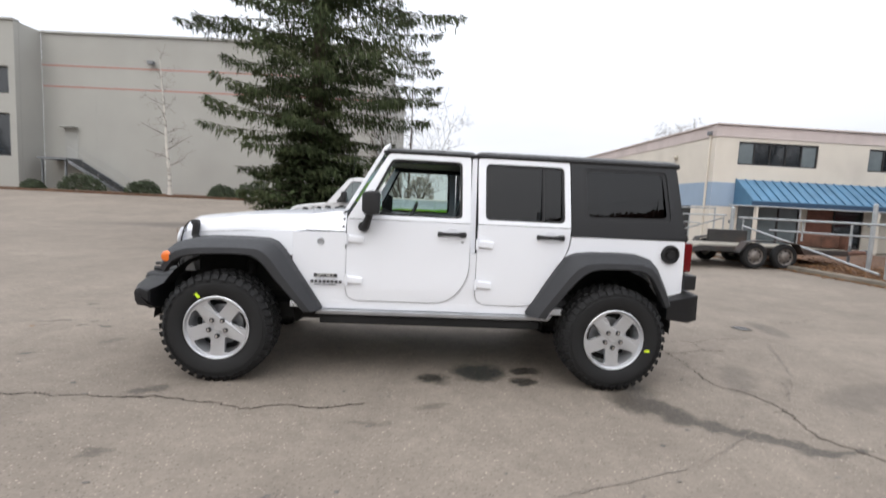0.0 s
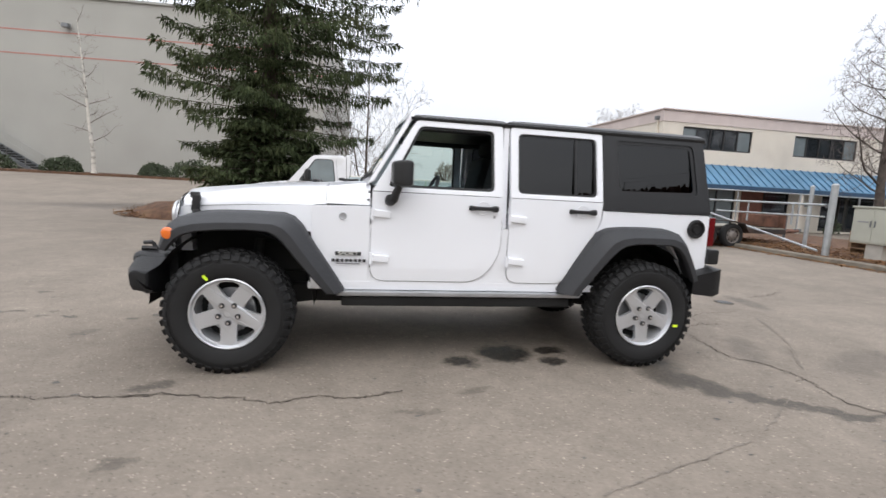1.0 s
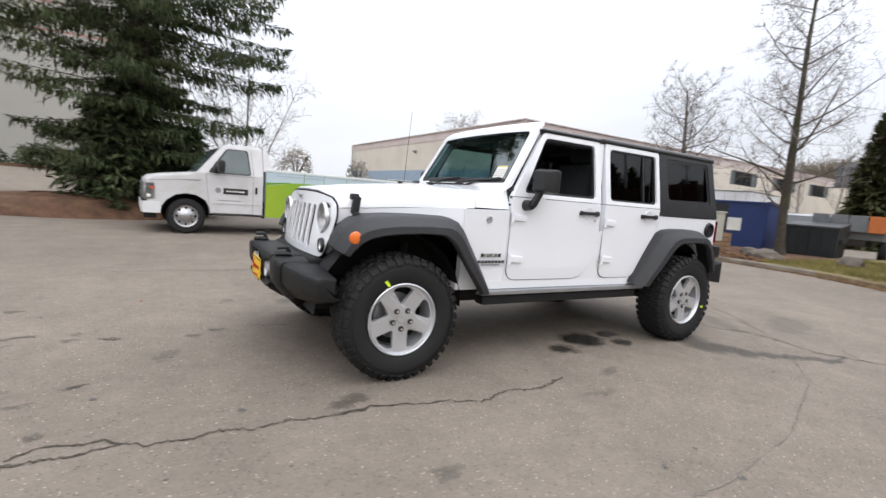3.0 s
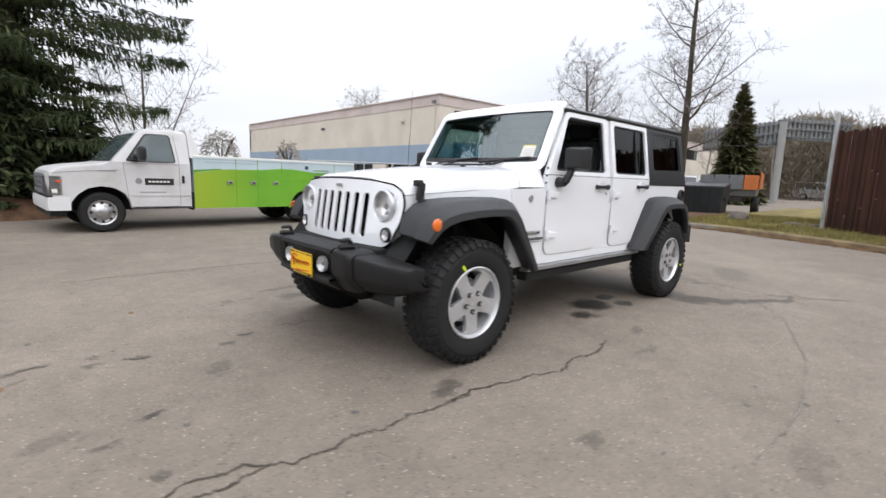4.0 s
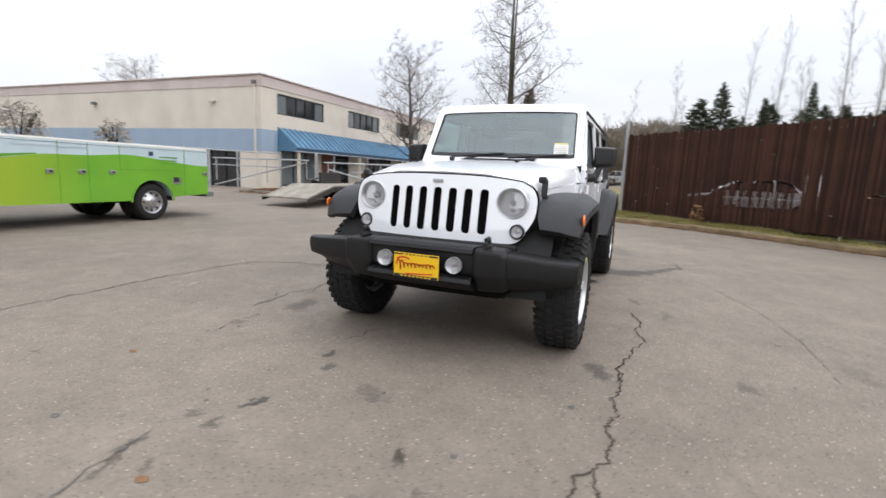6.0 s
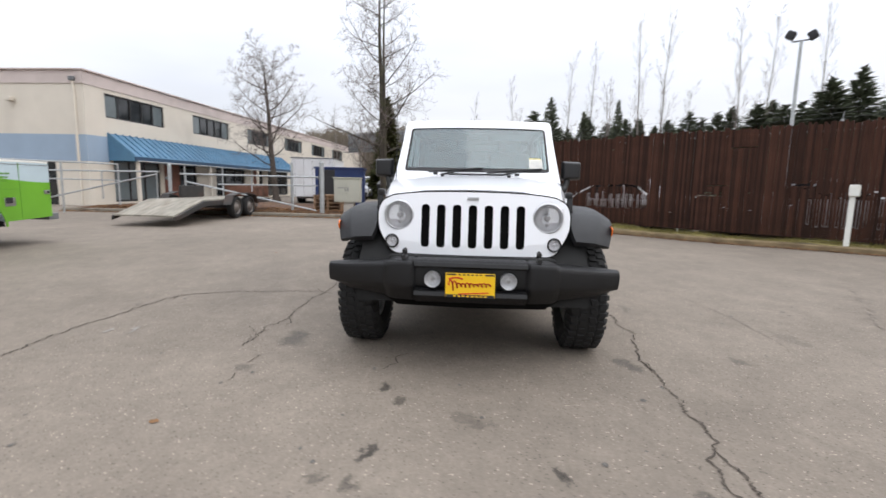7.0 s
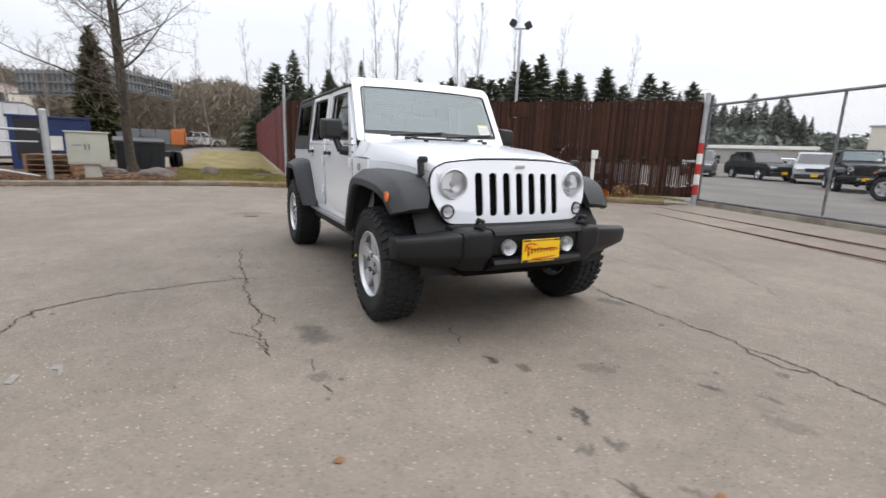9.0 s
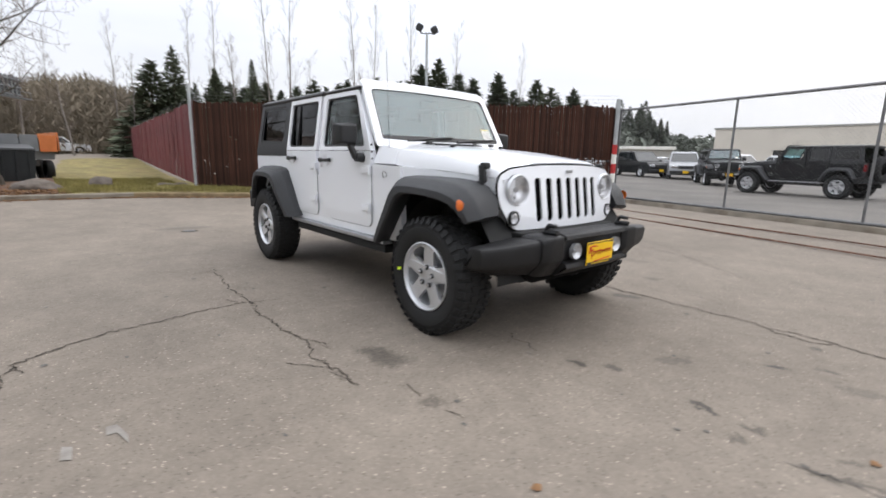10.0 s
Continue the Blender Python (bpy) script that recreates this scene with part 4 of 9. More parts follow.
    for y in (-0.235, 0.235):
        fog = part("fog_lamp", lathe([(0.0, 0.03), (0.03, 0.022), (0.044, 0.004), (0.05, -0.004), (0.052, 0.02)], "x", 20, (-2.180, y, 0.613)), M["alloy"], bumper, "round clear fog lamp")
        part("fog_bulb", lathe([(0.0, 0.0), (0.012, 0.003), (0.014, 0.02)], "x", 12, (-2.177, y, 0.613)), M["dark_chrome"], fog)
        part("fog_lens", lathe([(0.0, -0.010), (0.025, -0.007), (0.045, 0.0)], "x", 18, (-2.182, y, 0.613)), M["lens"], fog).visible_shadow = False
    for y in (-0.42, 0.42):
        bm = add_tube(add_tube(add_tube(bmesh.new(), (-2.06, y, 0.725), (-2.09, y, 0.785), 0.013), (-2.09, y, 0.785), (-2.15, y, 0.78), 0.013), (-2.06, y, 0.74), (-2.16, y, 0.742), 0.016)
        part("tow_hook", bm, BK, car, "black steel tow hook")
    plate = part("dealer_plate", box((-2.203, 0, 0.588), (0.008, 0.304, 0.150), 0.003), M["plate_yellow"], bumper, "yellow dealer plate with red script shape")
    for y in (-0.118, 0.118):
        part("frame_bar", box((-2.2078, y, 0.655), (0.002, 0.060, 0.010)), M["ink"], plate)
    for k in range(6):
        part("frame_bar", box((-2.2078, -0.065 + 0.026 * k, 0.655), (0.002, 0.014, 0.009)), M["ink"], plate)
    part("frame_bar", box((-2.2078, 0.0, 0.521), (0.002, 0.296, 0.018)), M["ink"], plate)
    for k in range(8):
        part("frame_dash", box((-2.2092, -0.095 + 0.027 * k, 0.521), (0.002, 0.016, 0.009)), M["plate_yellow"], plate)
    bm = bmesh.new()
    prev = None
    for k in range(121):
        u = k / 120
        amp = 0.030 * (1 - u) ** 5 + 0.012
        th = u * 62
        p = Vector((-2.2085, 0.125 - 0.250 * u + 0.007 * math.sin(th + 1.2), 0.582 + 0.012 * u + amp * math.sin(th) * (0.75 + 0.25 * math.sin(u * 17)) + 0.006 * (1 - u)))
        if prev:
            add_box(bm, (p + prev) / 2, (0.002, (p - prev).length + 0.003, 0.0080), 0, (math.degrees(math.atan2(p.z - prev.z, p.y - prev.y)), 0, 0))
        prev = p
    prev = None
    for k in range(13):
        u = k / 12
        p = Vector((-2.2088, 0.13 - 0.085 * u, 0.626 + 0.010 * math.sin(u * 3.0)))
        if prev:
            add_box(bm, (p + prev) / 2, (0.002, (p - prev).length + 0.003, 0.009), 0, (math.degrees(math.atan2(p.z - prev.z, p.y - prev.y)), 0, 0))
        prev = p
    add_box(bm, (-2.2087, -0.02, 0.540), (0.002, 0.19, 0.007), 0, (-4, 0, 0))
    part("script_shape", bm, M["red_ink"], plate)

    # windscreen
    def ws(u, v, q):
        return (-0.660 + 0.305 * v + 0.035 * (u / 0.7) ** 2 + q * 0.85, u, 1.265 + 0.525 * v + q * 0.5)
    WC = [-0.6 + 0.1 * k for k in range(13)]
    wo = rounded([(-0.738, 0), (-0.3, 0), (0, 0), (0.3, 0), (0.738, 0), (0.70, 1.0), (0.3, 1.01), (0, 1.012), (-0.3, 1.01), (-0.70, 1.0)], [0.02, 0, 0, 0, 0.02, 0.06, 0, 0, 0, 0.06], 4)
    wi = rounded([(-0.672, 0.10), (-0.3, 0.085), (0, 0.085), (0.3, 0.085), (0.672, 0.10), (0.638, 0.90), (0.3, 0.915), (0, 0.917), (-0.3, 0.915), (-0.638, 0.90)], [0.04, 0, 0, 0, 0.04, 0.05, 0, 0, 0, 0.05], 4)
    wf = part("windscreen_frame", panel(wo, [wi], ws, 0.055, 0.012, cuts=WC), W, car, "white windscreen frame")
    wg = part("windscreen_glass", panel(wi, [], lambda u, v, q: ws(u, v, 0.022 + q), 0.004, cuts=WC), M["screen_glass"], wf)
    wg.visible_shadow = False
    part("windscreen_seal", panel(wi, [[(a * 0.975, max(0.155, 0.5 + (b - 0.5) * 0.965) + (0.0004 * k if b < 0.3 else 0)) for k, (a, b) in enumerate(wi)]], lambda u, v, q: ws(u, v, 0.015 + q), 0.005, cuts=WC), BK, wf)
    stk = part("window_sticker", panel([(-0.61, 0.17), (-0.49, 0.17), (-0.485, 0.33), (-0.605, 0.33)], [], lambda u, v, q: ws(u, v, 0.016 + q), 0.002), M["paper"], wf, "white paper window sticker")
    part("sticker_band", panel([(-0.60, 0.335), (-0.485, 0.335), (-0.484, 0.35), (-0.598, 0.35)], [], lambda u, v, q: ws(u, v, 0.016 + q), 0.002), M["paper_yellow"], stk)
    for k in range(4):
        part("sticker_line", panel([(-0.60, 0.20 + 0.03 * k), (-0.50, 0.20 + 0.03 * k), (-0.50, 0.206 + 0.03 * k), (-0.60, 0.206 + 0.03 * k)], [], lambda u, v, q: ws(u, v, 0.0135 + q), 0.002), M["grey_ink"], stk)
    part("rear_view_mirror", box((-0.33, 0, 1.655), (0.03, 0.20, 0.06), 0.012), BK, car)
    for y0, y1 in ((-0.08, -0.60), (0.46, -0.06)):
        bm = bmesh.new()
        a = Vector(ws(y0, 0.0, -0.025))
        mid = Vector(ws(y0 * 0.45 + y1 * 0.55, 0.155, -0.035))
        add_tube(bm, a, mid, 0.012, 0.009, 6)
        add_tube(bm, Vector(ws(y0 - 0.02, 0.115, -0.008)), Vector(ws(y1, 0.185, -0.008)), 0.011, 0.009, 6)
        add_tube(bm, a + Vector((0, 0, -0.04)), a + Vector((-0.01, 0, 0.02)), 0.020, 0.018, 8)
        part("wiper", bm, BK, car)
    part("aerial", tube((-0.76, 0.72, 1.25), (-0.72, 0.72, 1.98), 0.003, 0.0015, 6), BK, car)

    # roof: front panels, rear section, gutter
    def roof_section(x0, x1, z, name, inset):
        rings = []
        for x, dz in ((x0, -0.03), (x0 + 0.03, -0.006), (x0 + 0.10, 0), (x1 - 0.08, 0.004), (x1 - 0.02, -0.004), (x1, -0.03)):
            w = 0.705 - inset
            rings.append([(x, -w, z - 0.055), (x, -w + 0.012, z - 0.02), (x, -w + 0.05, z - 0.002 + dz * 0.5), (x, -0.35, z + 0.016 + dz), (x, 0, z + 0.02 + dz), (x, 0.35, z + 0.016 + dz), (x, w - 0.05, z - 0.002 + dz * 0.5), (x, w - 0.012, z - 0.02), (x, w, z - 0.055), (x, w - 0.08, z - 0.07), (x, -w + 0.08, z - 0.07)])
        return part(name, loft(rings), HT, car, "black textured hardtop panel")
    roof_section(-0.315, 0.38, 1.778, "front_roof", 0.0)
    roof_section(0.386, 1.985, 1.786, "rear_roof", -0.004)
    for s in (-1, 1):
        part("gutter", loft([[(x, s * 0.714, 1.730), (x, s * 0.72, 1.748), (x, s * 0.70, 1.752), (x, s * 0.675, 1.732)] for x in (-0.33, 0.3, 1.0, 1.97)]), HT, car)
    # rear: tailgate, glass, spare wheel, bumper
    part("tailgate", box((2.03, 0, 0.90), (0.05, 1.34, 0.54), 0.015), W, car)
    part("rear_window", box((1.985, 0, 1.46), (0.02, 1.15, 0.46), 0.01, (0, -10, 0)), M["privacy_glass"], car, "dark tinted glass")
    part("hardtop_back", loft([[(2.03, -0.76, 1.175), (2.03, 0.76, 1.175), (2.05, 0.76, 1.175), (2.05, -0.76, 1.175)], [(2.025, -0.76, 1.23), (2.025, 0.76, 1.23), (2.045, 0.76, 1.23), (2.045, -0.76, 1.23)]]), HT, car)
    part("rear_bumper", box((2.13, 0, 0.64), (0.12, 1.2, 0.20), 0.03), FL, car)
    spare = new("spare_wheel")
    spare.parent = car
    spare.matrix_basis = pose(2.20, 0, 1.02, 0, 0, 90)
    part("spare_tyre", lathe([(0.20, -0.10), (0.26, -0.125), (0.34, -0.13), (0.385, -0.11), (0.40, -0.08), (0.40, 0.08), (0.385, 0.11), (0.34, 0.125), (0.22, 0.12)], "y", 40), M["rubber"], spare)
    bm = bmesh.new()
    for i in range(40):
        for yy in (-0.08, 0.0, 0.08):
            t = 2 * math.pi * (i + (0.5 if yy else 0)) / 40
            out = Vector((math.cos(t), 0, math.sin(t)))
            add_lug(bm, out * 0.398 + Vector((0, yy, 0)), Vector((-math.sin(t), 0, math.cos(t))), out, Vector((0, 1, 0)), (0.04, 0.06, 0.012))
    part("spare_tread", bm, M["rubber"], spare)
    part("spare_rim", lathe([(0.0, 0.05), (0.20, 0.06), (0.22, 0.11)], "y", 24), M["alloy"], spare)
    # interior
    part("cabin_floor", box((0.65, 0, 0.62), (2.7, 1.42, 0.05)), IN, car)
    part("firewall", box((-0.62, 0, 0.92), (0.05, 1.36, 0.62)), IN, car)
    part("dashboard", loft([[(-0.58, y, 1.0), (-0.58, y, 1.265), (-0.40, y, 1.285), (-0.26, y, 1.24), (-0.24, y, 1.12), (-0.32, y, 1.0)] for y in (-0.70, 0.70)]), IN, car)
    rings = []
    for i in range(24):
        t = 2 * math.pi * i / 24
        c = Vector((0.0, math.cos(t) * 0.185, math.sin(t) * 0.185))
        o = Vector((0, math.cos(t), math.sin(t)))
        rings.append([c + o * 0.014, c + Vector((0.014, 0, 0)), c - o * 0.014, c - Vector((0.014, 0, 0))])
    bm = loft(rings + [rings[0]], caps=False)
    add_box(bm, (0, 0, 0), (0.03, 0.36, 0.04), 0.008)
    add_box(bm, (-0.01, 0, -0.03), (0.04, 0.13, 0.12), 0.02)
    add_tube(bm, (0, 0, 0), (-0.25, 0, 0), 0.03)
    part("steering_wheel", bm, IN, car).matrix_basis = pose(-0.14, -0.36, 1.19, 0, 24, 0)
    part("rear_bench", add_box(box((1.0, 0, 0.98), (0.5, 1.25, 0.16), 0.04), (1.26, 0, 1.24), (0.14, 1.25, 0.58), 0.05, (0, 12, 0)), M["seat_fabric"], car)
    for y in (-0.4, 0.0, 0.4):
        part("rear_headrest", box((1.33, y, 1.58), (0.09, 0.22, 0.14), 0.035), M["seat_fabric"], car)
    part("roll_hoop", tube((0.58, -0.60, 1.70), (0.58, 0.60, 1.70), 0.035), IN, car)
    part("roll_hoop", tube((1.80, -0.58, 1.68), (1.80, 0.58, 1.68), 0.03), IN, car)
    # axles and belly
    for x in (-1.473, 1.473):
        part("axle", add_tube(lathe([(0.0, -0.14), (0.10, -0.10), (0.13, 0), (0.10, 0.10), (0, 0.14)], "x", 16, (x, 0.15 if x < 0 else 0, 0.40)), (x, -0.70, 0.40), (x, 0.70, 0.40), 0.045, 0.045, 10), UB, car)
    part("skid_plate", loft([[(x, -0.40, z), (x, 0.40, z), (x, 0.40, 0.62), (x, -0.40, 0.62)] for x, z in ((-1.9, 0.60), (-1.2, 0.52), (-0.6, 0.42), (0.9, 0.40), (1.3, 0.50), (2.0, 0.58))]), UB, car)
    part("engine_block", box((-1.35, 0, 0.80), (0.95, 0.92, 0.40), 0.03), UB, car)
    part("front_beam", box((-1.93, 0, 0.62), (0.10, 1.1, 0.22), 0.02), UB, car)
    part("muffler", loft([[(x, -0.1 + 0.10 * r * math.cos(t), 0.47 + 0.07 * r * math.sin(t)) for t in [k * math.pi / 5 for k in range(10)]] for x, r in ((1.75, 0.4), (1.78, 1), (2.05, 1), (2.08, 0.4))]), M["steel"], car)
    part("tie_rod", tube((-1.68, -0.66, 0.40), (-1.68, 0.66, 0.42), 0.02), UB, car)
    return car


offroader = build_offroader(pose(0, 0.018, 0))


# ---- ground: one sheet, level round the vehicle, climbing to the grey building ----
def gz(x, y):
    z = 0.10 * smooth01(5.5, 11, x) * (1 - 0.5 * smooth01(40, 90, x))
    z += 0.08 * smooth01(-4.5, -8, y)
    z += 0.95 * smooth01(12, 31, y) * smooth01(7, -3, x)
    z += 0.80 * smooth01(13, 66, x) * smooth01(7, 0, y)
    return z


def crack_mask_material():
    """Worn asphalt: pale aggregate, patchy tone, oil and water stains with shapes of their own, broad darker areas."""
    m = bpy.data.materials.new("asphalt")
    m.use_nodes = True
    nt = m.node_tree
    b = nt.nodes["Principled BSDF"]
    L = nt.links.new
    tc = nt.nodes.new("ShaderNodeTexCoord")

    def noise_tex(scale, detail=3, rough=0.5):
        n = nt.nodes.new("ShaderNodeTexNoise")
        n.inputs["Scale"].default_value = scale
        n.inputs["Detail"].default_value = detail
        n.inputs["Roughness"].default_value = rough
        L(tc.outputs["Object"], n.inputs["Vector"])
        return n

    def rng(src, a, c, lo, hi):
        r = nt.nodes.new("ShaderNodeMapRange")
        for k, v in (("From Min", a), ("From Max", c), ("To Min", lo), ("To Max", hi)):
            r.inputs[k].default_value = v
        L(src, r.inputs["Value"])
        return r.outputs["Result"]

    def calc(op, a, c=None, k=None):
        n = nt.nodes.new("ShaderNodeMath")
        n.operation = op
        L(a, n.inputs[0])
        if c is not None:
            L(c, n.inputs[1])
        elif k is not None:
            n.inputs[1].default_value = k
        return n.outputs[0]
    tone = calc("MULTIPLY", rng(noise_tex(0.30, 6, 0.62).outputs["Fac"], 0.3, 0.7, 0.84, 1.12), rng(noise_tex(1.9, 6, 0.68).outputs["Fac"], 0.3, 0.7, 0.86, 1.10))
    tone = calc("MULTIPLY", tone, calc("MULTIPLY", rng(noise_tex(9, 5, 0.7).outputs["Fac"], 0.3, 0.7, 0.90, 1.10), rng(noise_tex(42, 4, 0.75).outputs["Fac"], 0.3, 0.7, 0.86, 1.14)))
    vor = nt.nodes.new("ShaderNodeTexVoronoi")
    vor.inputs["Scale"].default_value = 75
    L(tc.outputs["Object"], vor.inputs["Vector"])
    sep = nt.nodes.new("ShaderNodeSeparateColor")
    L(vor.outputs["Color"], sep.inputs["Color"])
    stone = calc("MULTIPLY", rng(sep.outputs["Red"], 0.88, 0.94, 0.0, 1.0), rng(vor.outputs["Distance"], 0.30, 0.46, 1.0, 0.0))
    stone_lvl = rng(sep.outputs["Green"], 0, 1, 0.1, 1.15)
    tone = calc("ADD", tone, calc("MULTIPLY", stone, stone_lvl))
    pit = calc("MULTIPLY", rng(sep.outputs["Blue"], 0.90, 0.94, 0.0, 1.0), rng(vor.outputs["Distance"], 0.25, 0.45, 0.35, 0.0))
    tone = calc("SUBTRACT", tone, pit)
    # stains and broad darker areas: soft ellipses whose edges wander; (x, y, half-length, half-width, turn, strength)
    warp = noise_tex(7.0, 6, 0.7)
    wsub = nt.nodes.new("ShaderNodeVectorMath")
    wsub.operation = "SUBTRACT"
    L(warp.outputs["Color"], wsub.inputs[0])
    wsub.inputs[1].default_value = (0.5, 0.5, 0.5)
    wscale = nt.nodes.new("ShaderNodeVectorMath")
    wscale.operation = "SCALE"
    L(wsub.outputs["Vector"], wscale.inputs[0])
    wscale.inputs["Scale"].default_value = 0.34
    wadd = nt.nodes.new("ShaderNodeVectorMath")
    wadd.operation = "ADD"
    L(tc.outputs["Object"], wadd.inputs[0])
    L(wscale.outputs["Vector"], wadd.inputs[1])
    wscale2 = nt.nodes.new("ShaderNodeVectorMath")
    wscale2.operation = "SCALE"
    L(wsub.outputs["Vector"], wscale2.inputs[0])
    wscale2.inputs["Scale"].default_value = 0.26
    wadd2 = nt.nodes.new("ShaderNodeVectorMath")
    wadd2.operation = "ADD"
    L(tc.outputs["Object"], wadd2.inputs[0])
    L(wscale2.outputs["Vector"], wadd2.inputs[1])
    total = None
    stains = ((0.11, -0.74, 0.11, 0.10, 0, 0.85), (0.50, -0.58, 0.20, 0.17, 20, 0.95), (0.91, -0.52, 0.10, 0.07, 0, 0.85), (0.83, -0.76, 0.10, 0.07, 0, 0.85), (-1.82, -1.02, 0.07, 0.045, 0, 0.5),
              (-1.68, -1.88, 0.06, 0.05, 0, 0.4), (1.60, -0.86, 0.20, 0.17, 0, 0.62), (1.60, -1.10, 0.20, 0.16, -40, 0.66), (1.74, -1.28, 0.18, 0.13, -45, 0.66), (1.93, -1.46, 0.16, 0.085, -30, 0.62), (2.13, -1.56, 0.16, 0.06, -20, 0.62), (2.29, -1.68, 0.13, 0.065, -40, 0.62), (2.42, -1.78, 0.14, 0.05, -8, 0.62), (2.62, -1.78, 0.14, 0.028, 15, 0.55),
              (-3.09, 0.445, 0.06, 0.032, -20, 0.75), (-3.31, 0.455, 0.045, 0.024, 20, 0.5), (-3.29, 0.60, 0.04, 0.024, 40, 0.45), (-3.69, 0.58, 0.13, 0.022, 10, 0.5), (-3.65, 0.43, 0.06, 0.024, 30, 0.4), (-3.18, -0.40, 0.05, 0.028, 30, 0.7), (-3.39, -0.585, 0.06, 0.03, 10, 0.42), (-3.24, -0.94, 0.045, 0.028, 40, 0.45), (-1.87, -1.08, 0.10, 0.045, 10, 0.5), (-3.80, 1.37, 0.06, 0.04, 0, 0.55), (-1.63, 1.36, 0.18, 0.09, 10, 0.5), (-2.23, 1.46, 0.05, 0.05, 0, 0.4), (-2.40, 0.52, 0.06, 0.035, 30, 0.7), (-2.57, 0.38, 0.04, 0.03, 0, 0.55), (3.6, -0.9, 0.5, 0.18, 20, 0.3), (2.75, -0.55, 0.35, 0.12, 60, 0.28),
              # this row holds two broad, faint darker areas under the vehicle
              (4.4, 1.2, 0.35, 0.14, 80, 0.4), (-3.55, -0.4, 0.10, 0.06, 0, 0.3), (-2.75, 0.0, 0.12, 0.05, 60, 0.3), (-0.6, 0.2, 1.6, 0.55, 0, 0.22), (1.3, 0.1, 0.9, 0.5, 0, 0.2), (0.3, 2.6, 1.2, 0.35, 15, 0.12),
              (-6.5, 15, 4.5, 1.1, 8, 0.45), (-2.0, 9.3, 0.6, 0.25, 0, 0.4), (-3.9, -1.9, 0.16, 0.05, 30, 0.3), (-1.1, -2.6, 0.2, 0.06, 5, 0.25), (0.1, -1.25, 0.12, 0.04, 20, 0.35), (-0.3, -1.5, 0.14, 0.03, 0, 0.3))
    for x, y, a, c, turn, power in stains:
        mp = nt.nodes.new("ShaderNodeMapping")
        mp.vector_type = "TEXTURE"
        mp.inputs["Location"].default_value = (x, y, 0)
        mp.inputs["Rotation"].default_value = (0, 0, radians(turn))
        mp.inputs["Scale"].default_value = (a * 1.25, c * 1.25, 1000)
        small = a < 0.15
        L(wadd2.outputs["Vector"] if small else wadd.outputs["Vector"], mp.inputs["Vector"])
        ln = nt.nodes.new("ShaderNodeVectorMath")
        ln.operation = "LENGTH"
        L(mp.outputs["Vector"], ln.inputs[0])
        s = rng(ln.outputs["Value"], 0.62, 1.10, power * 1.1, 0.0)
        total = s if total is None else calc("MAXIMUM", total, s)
    patch_mask = calc("MULTIPLY", total, rng(noise_tex(30, 6, 0.85).outputs["Fac"], 0.33, 0.55, 0.45, 1.0))
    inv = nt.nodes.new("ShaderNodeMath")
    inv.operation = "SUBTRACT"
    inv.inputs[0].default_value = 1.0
    L(patch_mask, inv.inputs[1])
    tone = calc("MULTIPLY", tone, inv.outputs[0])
    sc = nt.nodes.new("ShaderNodeVectorMath")
    sc.operation = "SCALE"
    sc.inputs[0].default_value = (0.213, 0.181, 0.149)
    L(tone, sc.inputs["Scale"])
    L(sc.outputs["Vector"], b.inputs["Base Color"])
    L(rng(patch_mask, 0, 1, 0.88, 0.45), b.inputs["Roughness"])
    b.inputs["Specular IOR Level"].default_value = 0.3
    bp = nt.nodes.new("ShaderNodeBump")
    bp.inputs["Strength"].default_value = 0.5
    bp.inputs["Distance"].default_value = 0.006
    L(noise_tex(70, 4, 0.7).outputs["Fac"], bp.inputs["Height"])
    L(bp.outputs["Normal"], b.inputs["Normal"])
    return m


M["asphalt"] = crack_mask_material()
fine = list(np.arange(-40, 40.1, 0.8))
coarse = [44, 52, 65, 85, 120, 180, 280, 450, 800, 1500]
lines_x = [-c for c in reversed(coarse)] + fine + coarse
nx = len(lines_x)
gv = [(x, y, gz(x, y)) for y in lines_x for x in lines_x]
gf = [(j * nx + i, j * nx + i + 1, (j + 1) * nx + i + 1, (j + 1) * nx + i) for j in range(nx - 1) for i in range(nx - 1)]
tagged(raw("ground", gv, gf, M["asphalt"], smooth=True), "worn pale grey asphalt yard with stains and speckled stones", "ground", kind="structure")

rng_ = random.Random(5)


